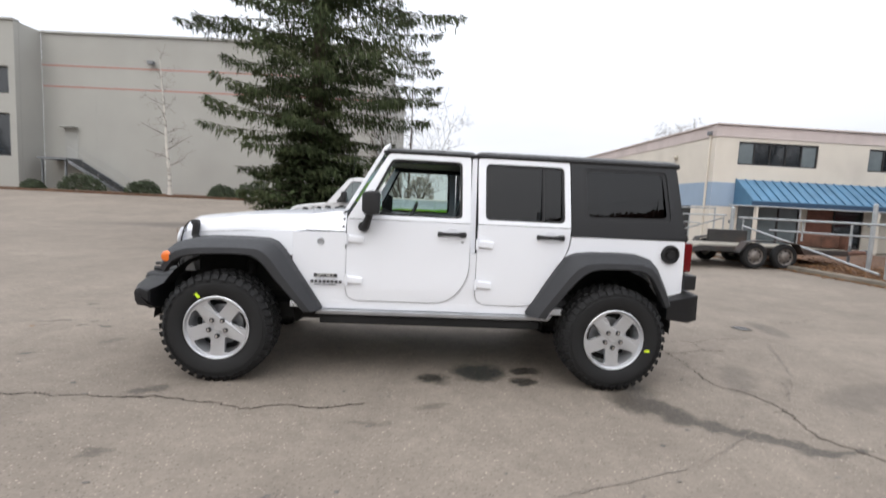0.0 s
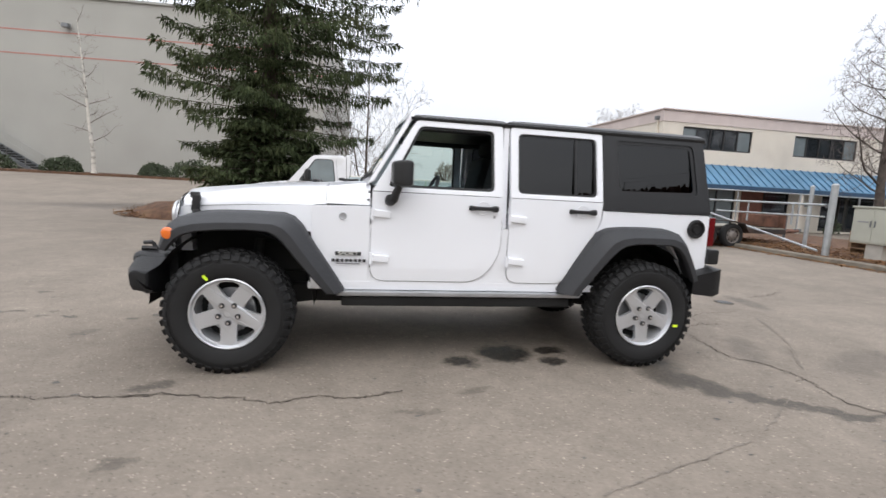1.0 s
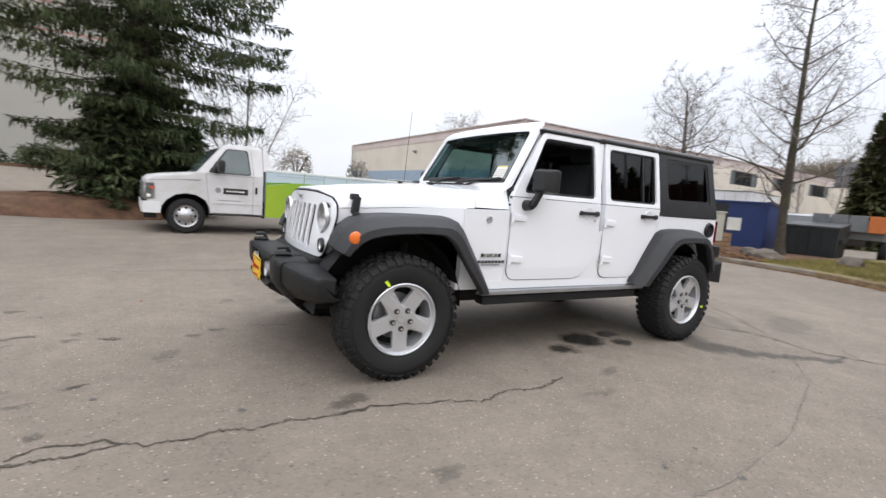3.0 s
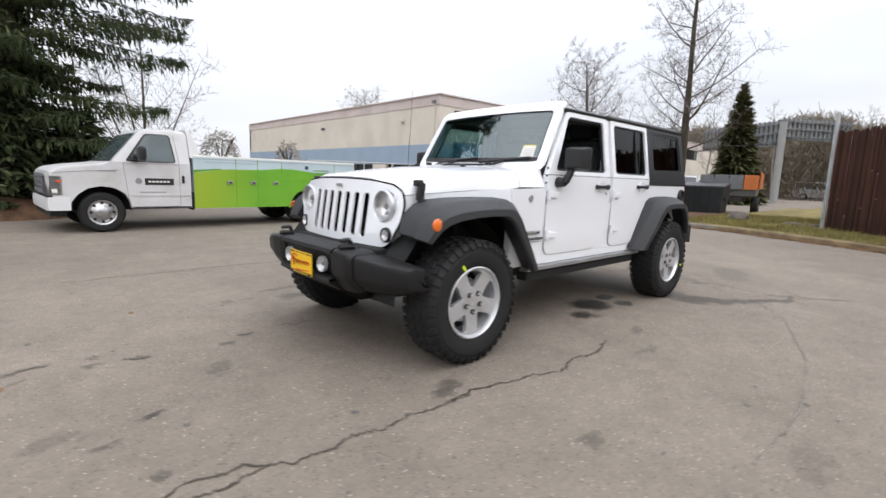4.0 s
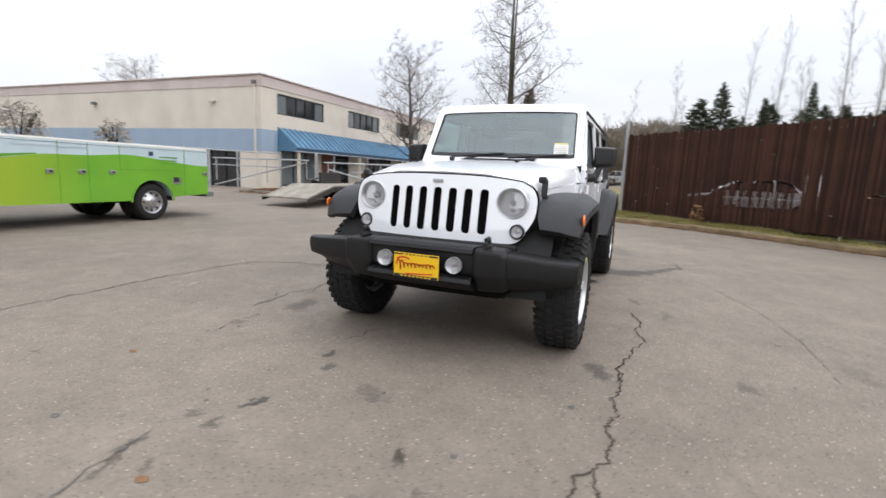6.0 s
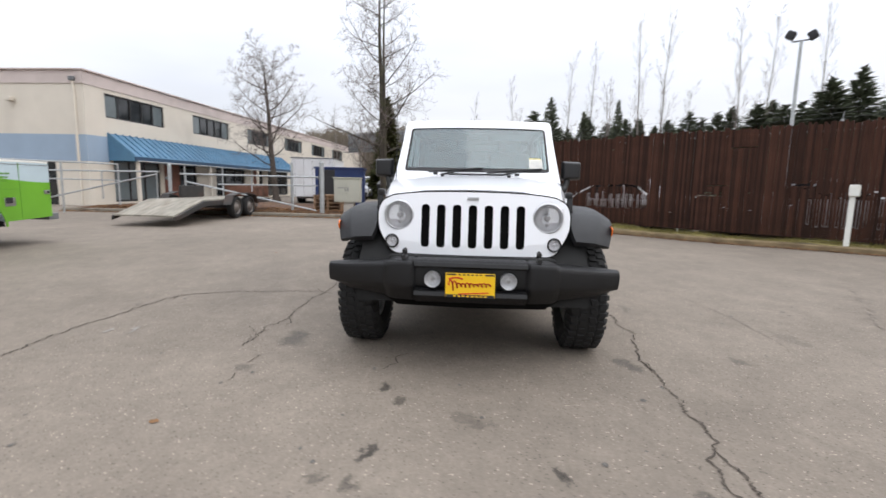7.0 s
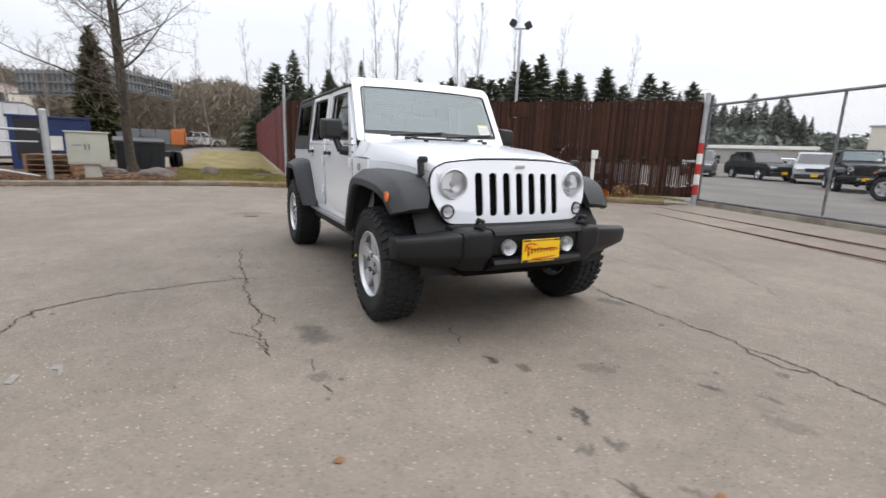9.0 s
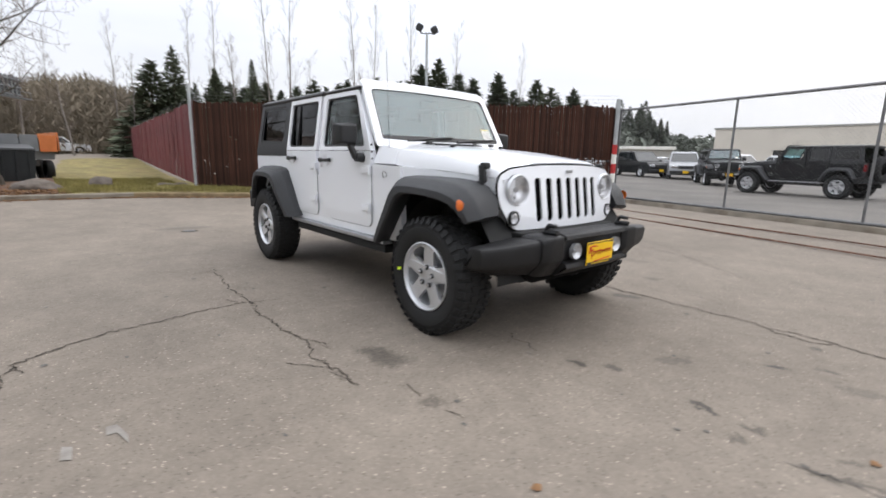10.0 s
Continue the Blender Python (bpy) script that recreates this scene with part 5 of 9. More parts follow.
def ribbon(name, pts, width, mat, label, category, jag=0.02, step=0.035, lift=0.004, gap=0.0, branch=0):
    """A thin wandering strip on the ground along a few control points."""
    vs, fs = [], []
    ph = rng_.random() * 50

    def run(pts, width):
        k = 0
        prev = None
        for (ax, ay), (bx, by) in zip(pts, pts[1:]):
            ln = math.hypot(bx - ax, by - ay)
            n = max(2, int(ln / step))
            tx, ty = (bx - ax) / ln, (by - ay) / ln
            for i in range(n):
                t = i / n
                k += 1
                off = jag * (noise.noise((ph + ax + ln * t * 4.5, ph, ay)) * 1.6 + 0.9 * noise.noise((ph + (ax + ln * t) * 19, ay * 3, ph)))
                off += 0.45 * width * rng_.gauss(0, 1)
                w = 0.62 * width * (0.10 + 1.3 * abs(noise.noise((ph + (ay + ln * t) * 13, ph * 2, ax))) + 0.45 * rng_.random())
                x, y = ax + (bx - ax) * t - ty * off, ay + (by - ay) * t + tx * off
                z = gz(x, y) + lift
                vs.append((x - ty * w, y + tx * w, z))
                vs.append((x + ty * w, y - tx * w, z))
                cur = len(vs) - 2
                if prev is not None and not (gap and noise.noise((ph * 3, k * 0.16, 7)) < gap - 0.5):
                    fs.append((prev, prev + 1, cur + 1, cur))
                prev = cur
    run(pts, width)
    for _ in range(branch):
        i = rng_.randrange(len(pts) - 1)
        t = rng_.random()
        x, y = pts[i][0] * (1 - t) + pts[i + 1][0] * t, pts[i][1] * (1 - t) + pts[i + 1][1] * t
        a = rng_.uniform(0, 6.28)
        ll = rng_.uniform(0.1, 0.35)
        run([(x, y), (x + ll * math.cos(a), y + ll * math.sin(a))], width * 0.6)
    return tagged(raw(name, vs, fs, mat), label, category, kind="structure")


CR = ("dark jagged crack in the worn asphalt", "crack")
ribbon("asphalt_crack", [(-4.6, -1.02), (-3.9, -1.08), (-3.5, -1.11), (-3.3, -1.17), (-3.09, -1.18), (-2.99, -1.17), (-2.90, -1.15), (-2.81, -1.20), (-2.62, -1.20), (-2.53, -1.17), (-2.36, -1.20), (-2.23, -1.17), (-2.06, -1.19), (-1.86, -1.17), (-1.75, -1.17), (-1.52, -1.22), (-1.28, -1.28), (-1.15, -1.34), (-1.08, -1.33), (-0.97, -1.28), (-0.84, -1.26), (-0.78, -1.30), (-0.60, -1.30), (-0.35, -1.21)], 0.0155, M["crack"], *CR, jag=0.022, step=0.016)
ribbon("asphalt_crack", [(-2.90, -1.15), (-2.98, -1.09), (-3.04, -1.10), (-3.17, -1.07), (-3.25, -1.10), (-3.30, -1.16)], 0.012, M["crack"], *CR, jag=0.02, step=0.016)
ribbon("asphalt_crack", [(-1.75, -1.17), (-1.82, -1.22), (-1.92, -1.21), (-2.00, -1.19)], 0.011, M["crack"], *CR, jag=0.015, step=0.016)
ribbon("asphalt_crack", [(1.31, 1.59), (0.42, 1.65), (-0.18, 1.65), (-0.64, 1.69), (-1.08, 1.63), (-1.42, 1.70), (-1.67, 1.67), (-1.88, 1.67)], 0.0135, M["crack"], *CR, jag=0.03, step=0.016, branch=4)
ribbon("asphalt_crack", [(-1.08, 1.63), (-1.22, 1.55), (-1.34, 1.55)], 0.010, M["crack"], *CR, jag=0.015, step=0.016)
ribbon("asphalt_crack", [(-2.01, 1.45), (-2.20, 1.47), (-2.33, 1.45), (-2.48, 1.44)], 0.009, M["crack"], *CR, jag=0.02, gap=0.25)
ribbon("asphalt_crack", [(-3.3, 3.10), (-1.75, 3.16), (-1.05, 3.12), (-0.50, 3.07), (-0.33, 2.81), (-0.23, 2.60), (-0.10, 2.00), (-0.05, 1.66)], 0.015, M["crack"], *CR, jag=0.03, step=0.018, branch=3)
ribbon("asphalt_crack", [(2.30, 0.35), (2.49, 0.06), (2.49, -0.22), (2.42, -0.55), (2.43, -0.76), (2.60, -0.87), (2.65, -1.09), (2.66, -1.22), (2.60, -1.41), (2.56, -1.59), (2.66, -1.75), (2.75, -1.90), (3.1, -2.3)], 0.014, M["crack"], *CR, jag=0.025, step=0.016, branch=3)
for pts in (((2.49, 0.06), (2.89, 0.20), (3.18, 0.23)), ((2.62, 0.53), (3.00, 0.52), (2.93, 0.20)), ((3.00, 0.52), (3.30, 0.68), (3.84, 0.74)), ((4.66, 1.47), (5.1, 1.62), (5.63, 1.90))):
    ribbon("asphalt_crack", pts, 0.011, M["crack"], *CR, jag=0.03, step=0.018, gap=0.12)
ribbon("asphalt_crack", [(3.84, 0.48), (3.53, -0.14), (3.28, -0.52), (2.78, -1.02)], 0.018, M["faint_mark"], *CR, jag=0.03)
ribbon("asphalt_crack", [(1.12, -4.72), (-0.51, -3.74), (-1.56, -3.26), (-2.35, -2.67)], 0.018, M["faint_mark"], *CR, jag=0.09, branch=5, gap=0.2)
ribbon("asphalt_crack", [(0.6, -4.9), (-0.2, -4.3), (-1.1, -3.9), (-1.6, -3.6)], 0.016, M["faint_mark"], *CR, jag=0.12, branch=4, gap=0.2)
ribbon("asphalt_crack", [(-1.84, 0.45), (-1.93, 0.53), (-2.03, 0.50), (-2.12, 0.56), (-2.17, 0.55)], 0.014, M["crack"], *CR)
ribbon("asphalt_crack", [(-4.1, 0.45), (-3.80, 0.56), (-3.58, 0.59), (-3.44, 0.64)], 0.010, M["tar"], *CR, jag=0.04, gap=0.25)
ribbon("tyre_mark", [(2.2, -1.5), (1.56, -1.94), (0.39, -2.31), (-0.53, -2.45), (-1.5, -2.43)], 0.012, M["faint_mark"], "faint dark curved tyre mark on asphalt", "tyre mark", jag=0.01, gap=0.15)
ribbon("paint_mark", [(-5.05, 4.5), (-4.35, 4.55)], 0.035, M["chalk"], "worn white paint mark on asphalt", "paint mark", jag=0.03, gap=0.35)
ribbon("paint_mark", [(-1.63, 2.88), (-1.65, 2.62)], 0.085, M["chalk"], "worn white paint mark on asphalt", "paint mark", jag=0.04, gap=0.4)
drain = thing("drain_cover", "small dark round drain cover set in asphalt", "drain", pose(4.05, 1.2, gz(4.05, 1.2)))
part("cover", lathe([(0.0, 0.004), (0.11, 0.004), (0.12, 0.001)], "z", 24), M["crack"], drain)
for i in range(4):
    part("cover_rib", box((0, -0.06 + 0.04 * i, 0.006), (0.16, 0.014, 0.004)), M["grey_metal"], drain)
# small dark spots and fallen leaves scattered on the asphalt
vs, fs = [], []
for _ in range(420):
    x, y = rng_.uniform(-6, 7), rng_.uniform(-5, 6)
    r = rng_.uniform(0.007, 0.028)
    k = len(vs)
    n = 7
    a0 = rng_.random() * 6
    ex = rng_.uniform(0.4, 1)
    for i in range(n):
        t = a0 + 6.283 * i / n
        q = r * rng_.uniform(0.6, 1.1)
        vs.append((x + q * math.cos(t), y + q * ex * math.sin(t), gz(x, y) + 0.003))
    fs.append(tuple(range(k, k + n)))
tagged(raw("asphalt_spots", vs, fs, M["tar"]), "small dark spots and pits in the asphalt", "spots", kind="stuff")
for x, y in ((-3.72, 0.36), (-2.95, 1.55), (2.6, 3.4)):
    lf = [(0, -0.026, 0.004), (0.018, -0.008, 0.008), (0.010, 0.026, 0.005), (-0.012, 0.022, 0.008), (-0.022, 0.0, 0.004)]
    o = raw("fallen_leaf", lf, [(0, 1, 2, 3, 4)], M["leaf_litter"])
    o.location = (x, y, gz(x, y))
    tagged(o, "dry brown fallen leaf on asphalt", "leaf", "fallen leaves")

# ---- verge: kerb, grass, litter bed ----
KERB = [(9.75, 14.0), (9.75, 9.0), (9.75, 5.0), (9.75, 2.6), (9.65, 1.2), (9.25, 0.1), (8.75, -1.3), (8.2, -2.6), (7.45, -3.8), (6.5, -5.0), (5.5, -6.1), (4.4, -7.2), (3.3, -8.3)]


def along(pts, step):
    out = []
    for (ax, ay), (bx, by) in zip(pts, pts[1:]):
        n = max(1, round(math.hypot(bx - ax, by - ay) / step))
        out += [(ax + (bx - ax) * i / n, ay + (by - ay) * i / n) for i in range(n)]
    return out + [pts[-1]]


kp = along(KERB, 0.4)
rings = []
for i, (x, y) in enumerate(kp):
    a, b = kp[max(0, i - 1)], kp[min(len(kp) - 1, i + 1)]
    d = Vector((b[0] - a[0], b[1] - a[1])).normalized()
    n = Vector((-d.y, d.x))
    z = gz(x, y) - 0.02 + 0.012 * noise.noise((x * 2, y * 2, 0))
    wob = 0.02 * noise.noise((x * 3, y * 3, 5))
    rings.append([(x + n.x * (o + wob), y + n.y * (o + wob), z + h) for o, h in ((-0.01, 0), (0.0, 0.11), (0.03, 0.135), (0.13, 0.135), (0.15, 0.0))])
split = next(i for i, p in enumerate(kp) if p[1] < 1.5)
for nm, seg, mt, lb in (("kerb_1", rings[:split + 1], M["kerb"], "weathered grey concrete kerb with dirt and leaves"), ("kerb_2", rings[split:], M["kerb_yellow"], "concrete kerb with worn yellow paint")):
    tagged(part(nm, loft(seg), mt), lb, "kerb", kind="structure")

FC, GP = Vector((11.5, -0.65)), Vector((3.25, -9.45))


def verge_height(x, y):
    return gz(x, y) + 0.11 + 0.05 * noise.noise((x * 0.9, y * 0.9, 3)) + 0.02 * noise.noise((x * 4, y * 4, 1))


# verge between kerb and fence: strips from kerb inwards
vs, fs = [], []
cols = 7
for i, (x, y) in enumerate(kp):
    if y > 1.2:
        tx, ty = 24.0, y
    else:
        f = max(0.0, min(1.0, (1.2 - y) / 9.5))
        p = Vector((24.0, 1.2)).lerp(Vector((24.0, -0.7)), min(1, f * 10)) if f < 0.1 else (FC + Vector((2.0, -0.2)) * max(0, 1 - (f - 0.1) * 5)).lerp(GP, max(0, (f - 0.1) / 0.9))
        tx, ty = p
    for k in range(cols):
        t = (k / (cols - 1)) ** 1.6
        px, py = x + 0.1 * (1 - t) + (tx - x - 0.1 * (1 - t)) * t, y + (ty - y) * t
        vs.append((px, py, verge_height(px, py) + (0.0 if k else 0.0)))
for i in range(len(kp) - 1):
    for k in range(cols - 1):
        a = i * cols + k
        fs.append((a, a + 1, a + cols + 1, a + cols))
bed_f = [f for f in fs if sum(vs[q][1] for q in f) / 4 > 2.6]
gr_f = [f for f in fs if sum(vs[q][1] for q in f) / 4 <= 2.6]
bed_f = [f for f in bed_f if sum(vs[q][0] for q in f) / 4 < 17]
tagged(raw("verge_1", vs, gr_f, M["grass"], smooth=True), "patchy yellow-green winter grass verge", "grass", kind="structure")
tagged(raw("verge_2", vs, bed_f, M["mulch"], smooth=True), "planting bed of brown bark and fallen leaves", "mulch bed", kind="structure")


def far_edge(x):
    return -0.65 - (x - 11.5) * 0.0794


vs, fs = [], []
for i in range(28):
    x = 13.0 + i
    for k in range(6):
        y = far_edge(x) + 0.03 + (2.9 - 0.037 * (x - 13) - far_edge(x)) * k / 5
        vs.append((x, y, gz(x, y) + 0.10 + 0.05 * noise.noise((x * 0.9, y * 0.9, 3)) - (0.11 if k == 5 else 0)))
    if i:
        for k in range(5):
            a = (i - 1) * 6 + k
            fs.append((a, a + 6, a + 7, a + 1))
tagged(raw("verge_3", vs, fs, M["grass"], smooth=True), "strip of yellow-green winter grass beside the red fence", "grass", kind="structure")


def scatter(name, n, where, height, mat, label, category, flat=False, size=(0.02, 0.05)):
    """Many small blades or leaves over an area; where() gives a point."""
    vs, fs = [], []
    for _ in range(n):
        x, y, z = where()
        a = rng_.uniform(0, 6.28)
        if flat:
            s = rng_.uniform(*size)
            dx, dy = math.cos(a) * s, math.sin(a) * s
            k = len(vs)
            h = rng_.uniform(0.0, 0.03)
            vs += [(x - dx, y - dy, z + 0.004), (x + dy * 0.5, y - dx * 0.5, z + 0.006 + h), (x + dx, y + dy, z + 0.004 + h * 0.4), (x - dy * 0.5, y + dx * 0.5, z + 0.008 + h * 0.7)]
            fs.append((k, k + 1, k + 2, k + 3))
        else:
            h = height * rng_.uniform(0.4, 1.2)
            w = 0.006
            l = rng_.uniform(0, 0.5) * h
            k = len(vs)
            vs += [(x - w * math.cos(a), y - w * math.sin(a), z), (x + w * math.cos(a), y + w * math.sin(a), z), (x + l * math.sin(a), y - l * math.cos(a), z + h)]
            fs.append((k, k + 1, k + 2))
    return tagged(raw(name, vs, fs, mat), label, category, kind="stuff")


def on_verge():
    while True:
        x, y = rng_.uniform(3.2, 16), rng_.uniform(-9.0, 2.6)
        f = (x - FC.x) * -0.73 + (y - FC.y) * 0.684
        if x > 11.5:
            if y < -0.4:
                continue
        elif f < 0.05:
            continue
        j = min(range(len(kp)), key=lambda q: (kp[q][0] - x) ** 2 + (kp[q][1] - y) ** 2)
        a, b = kp[max(0, j - 1)], kp[min(len(kp) - 1, j + 1)]
        if (b[0] - a[0]) * (y - kp[j][1]) - (b[1] - a[1]) * (x - kp[j][0]) < 0.12:
            continue
        return x, y, verge_height(x, y) - 0.02


def on_bed():
    x, y = 9.9 + abs(rng_.gauss(0, 1.4)), rng_.uniform(2.4, 13.5)
    return x, y, verge_height(x, y)


scatter("grass_blades", 34000, on_verge, 0.10, M["blade"], "short dry yellow-green grass blades on the verge", "grass")
scatter("leaf_litter", 8000, on_bed, 0, M["leaf_litter"], "brown leaves and bark chips on the bed", "leaves", True, (0.02, 0.06))


def gutter_leaves():
    i = rng_.randrange(len(kp) - 1)
    t = rng_.random()
    x, y = kp[i][0] * (1 - t) + kp[i + 1][0] * t, kp[i][1] * (1 - t) + kp[i + 1][1] * t
    x -= abs(rng_.gauss(0.0, 0.10)) + 0.02
    return x, y + rng_.uniform(-0.05, 0.05), gz(x, y)


scatter("gutter_litter", 5200, gutter_leaves, 0, M["leaf_litter"], "brown leaves lying along the kerb", "leaves", True, (0.015, 0.04))


# ---- plants ----
def tube_raw(vs, fs, p0, p1, r0, r1, n=4):
    d = Vector(p1) - Vector(p0)
    if d.length < 1e-6:
        return
    a = d.orthogonal().normalized()
    b = d.normalized().cross(a)
    k = len(vs)
    for p, r in ((Vector(p0), r0), (Vector(p1), r1)):
        for i in range(n):
            t = 6.2832 * i / n
            vs.append(p + a * (r * math.cos(t)) + b * (r * math.sin(t)))
    for i in range(n):
        j = (i + 1) % n
        fs.append((k + i, k + j, k + n + j, k + n + i))


def bare_tree(name, seed, height, trunk_r, label, spread=0.5, levels=4, leaders=3, fork=0.25, kids=6, bark="bark_grey", first=0.2, up=0.35, parent_pose=None, twig=0.006, reach=0.42, lean=0.35, limb="", bend=0.12):
    """A leafless tree: trunk, limbs and fine twigs."""
    rnd = random.Random(seed)
    tree = thing(name, label, "tree", parent_pose)
    tv, tf, lv, lf, wv, wf = [], [], [], [], [], []

    def grow(p, d, length, r, lev, out_v, out_f):
        n = 6 if lev < 2 else 4
        pts = [Vector(p)]
        dd = Vector(d).normalized()
        rr = [r]
        for i in range(n):
            dd = (dd + Vector((rnd.gauss(0, 0.10), rnd.gauss(0, 0.10), rnd.gauss(0, 0.06) + up * bend)) * (1.0 if lev else 0.35)).normalized()
            pts.append(pts[-1] + dd * (length / n))
            rr.append(max(r * (1 - 0.86 * (i + 1) / n), twig * 0.5))
        sides = 8 if lev == 0 else 5 if lev == 1 else 3
        for i in range(n):
            tube_raw(out_v, out_f, pts[i], pts[i + 1], rr[i], rr[i + 1], sides)
        if lev >= levels:
            return
        cnt = kids + (12 if lev == 0 else 0)
        for c in range(cnt):
            t = first + (1 - first) * (c + rnd.random()) / cnt if lev == 0 else 0.15 + 0.85 * (c + rnd.random()) / cnt
            i = min(n - 1, int(t * n))
            q = pts[i].lerp(pts[i + 1], t * n - i)
            az = c * 2.4 + rnd.uniform(-0.5, 0.5)
            side = dd.orthogonal().normalized()
            side = Matrix.Rotation(az, 3, dd) @ side
            nd = (dd * (1 - spread) + side * spread + Vector((0, 0, up * 0.5))).normalized()
            ll = length * (reach if lev == 0 else 0.5) * (1.05 - 0.6 * t) * rnd.uniform(0.75, 1.15)
            r2 = max(rr[i] * (rnd.uniform(0.22, 0.38) if lev == 0 else rnd.uniform(0.35, 0.55)), twig)
            if lev == 0:
                grow(q, nd, ll, r2, 1, lv, lf)
            else:
                grow(q, nd, ll, r2, lev + 1, wv, wf)
    trunk_len = height * (0.9 if leaders == 1 else 0.8)
    grow((0, 0, -0.1), (0, 0, 1), trunk_len, trunk_r, 0, tv, tf)
    for k in range(1, leaders):
        a = 2.1 * k + rnd.random()
        z = height * fork * rnd.uniform(0.8, 1.2)
        grow((0, 0, z), (math.cos(a) * lean, math.sin(a) * lean, 1), trunk_len * 0.75, trunk_r * 0.6, 0, tv, tf)
    for i in range(8):
        t0, t1 = 6.2832 * i / 8, 6.2832 * (i + 1) / 8
        k = len(tv)
        tv += [Vector((math.cos(t0) * trunk_r * 1.7, math.sin(t0) * trunk_r * 1.7, -0.1)), Vector((math.cos(t1) * trunk_r * 1.7, math.sin(t1) * trunk_r * 1.7, -0.1)), Vector((math.cos(t1) * trunk_r * 0.98, math.sin(t1) * trunk_r * 0.98, 0.35)), Vector((math.cos(t0) * trunk_r * 0.98, math.sin(t0) * trunk_r * 0.98, 0.35))]
        tf.append((k, k + 1, k + 2, k + 3))
    raw("trunk", tv, tf, M[bark], tree, smooth=True)
    tagged(raw("limb_mass", lv, lf, M[limb or bark], tree, smooth=True), kind="stuff")
    if wv:
        tagged(raw("twig_mass", wv, wf, M["twig"], tree), kind="stuff")
    return tree


def conifer(name, seed, height, radius, label, whorls, per, nodes, twigs, mat, base=0.08, droop=0.35, at=None, leaf=0.34, ragged=0.25, shape=None, hang=0.0):
    """A needled tree: trunk, boughs and a crown of many small drooping sprays with gaps."""
    rnd = random.Random(seed)
    tree = thing(name, label, "tree", at)
    tv, tf = [], []
    for i in range(10):
        z0, z1 = height * i / 10, height * (i + 1) / 10
        tube_raw(tv, tf, (0, 0, z0 - 0.1), (0, 0, z1), radius * 0.055 * (1 - i / 10.5) + 0.01, radius * 0.055 * (1 - (i + 1) / 10.5) + 0.01, 8)
    raw("trunk", tv, tf, M["bark"], tree, smooth=True)
    bv, bf, cv, cf = [], [], [], []
    for w in range(whorls):
        for b in range(per):
            t = (w + rnd.random() * (1.0 if shape else 0.6)) / whorls
            h = height * (base + (0.985 - base) * t)
            if shape:
                if rnd.random() < 0.10:
                    continue
                reach = radius * float(np.interp(t, *shape))
            else:
                reach = radius * (1 - t) ** 0.8 * (0.48 + 0.52 * smooth01(0.0, 0.20, t))
            a = 6.283 * (b + rnd.random() * 0.8) / per + w * 1.3
            ln = reach * rnd.uniform(1 - ragged * 1.6, 1 + ragged * 0.6) + 0.12
            d = Vector((math.cos(a), math.sin(a), 0))
            side = Vector((-d.y, d.x, 0))
            prev = Vector((0, 0, h))
            sag = droop * rnd.uniform(0.7, 1.3)

            def on_bough(q):
                return Vector((0, 0, h)) + d * (ln * q) + Vector((0, 0, ln * (0.12 * q - sag * q * q + 0.14 * q ** 4)))
            for i in range(1, 7):
                p = on_bough(i / 6)
                tube_raw(bv, bf, prev, p, 0.024 * (1.1 - i / 6) + 0.005, 0.024 * (1.0 - i / 6) + 0.003, 3)
                prev = p
            for _q in range(int(nodes * twigs * (0.35 + 0.65 * ln / radius))):
                q = rnd.random() ** 0.75
                lat = rnd.gauss(0, 0.5) * (0.30 * ln * (1 - q) ** 0.7 * min(1.0, q * 4 + 0.2) + 0.10)
                p = on_bough(q) + side * lat + Vector((0, 0, -0.28 * abs(lat) + rnd.gauss(0, 0.03)))
                ax = (d * rnd.uniform(0.2, 1.0) + side * (math.copysign(rnd.uniform(0.1, 0.9), lat)) + Vector((0, 0, rnd.uniform(-0.75, 0.12)))).normalized() * leaf * rnd.uniform(0.55, 1.25)
                if rnd.random() < hang:
                    ax = (d * rnd.uniform(-0.1, 0.5) + side * rnd.gauss(0, 0.25) + Vector((0, 0, -1))).normalized() * leaf * rnd.uniform(0.7, 1.7)
                wv_ = ax.cross(Vector((rnd.gauss(0, 0.5), rnd.gauss(0, 0.5), 1)))
                if wv_.length < 1e-4:
                    continue
                wv_ = wv_.normalized() * leaf * rnd.uniform(0.09, 0.16)
                k = len(cv)
                m1 = p + ax * 0.45
                cv.extend((p, m1 + wv_, p + ax, m1 - wv_))
                cf.append((k, k + 1, k + 2, k + 3))
    tagged(raw("bough_mass", bv, bf, M["bark"], tree), kind="stuff")
    tagged(raw("crown", cv, cf, M[mat], tree), kind="stuff")
    return tree


conifer("spruce_tree", 11, 17.5, 5.4, "tall dark green spruce with drooping ragged boughs", 46, 7, 28, 22, "needle", base=0.02, droop=0.24, at=pose(-3.5, 12.2, gz(-3.5, 12.2)), leaf=0.19, ragged=0.40, shape=((0, 0.07, 0.2, 0.36, 0.5, 1), (0.30, 0.36, 0.62, 0.78, 0.74, 0.03)), hang=0.30)
conifer("spruce_sapling", 17, 3.6, 1.7, "dense young spruce at the foot of the tall one", 16, 8, 7, 7, "needle", base=0.03, droop=0.2, at=pose(-3.9, 11.6, 0.1), leaf=0.30)
conifer("spruce_sapling", 19, 2.6, 1.5, "dense young spruce at the foot of the tall one", 14, 8, 7, 7, "needle", base=0.03, droop=0.2, at=pose(-2.3, 12.2, 0.05), leaf=0.30)

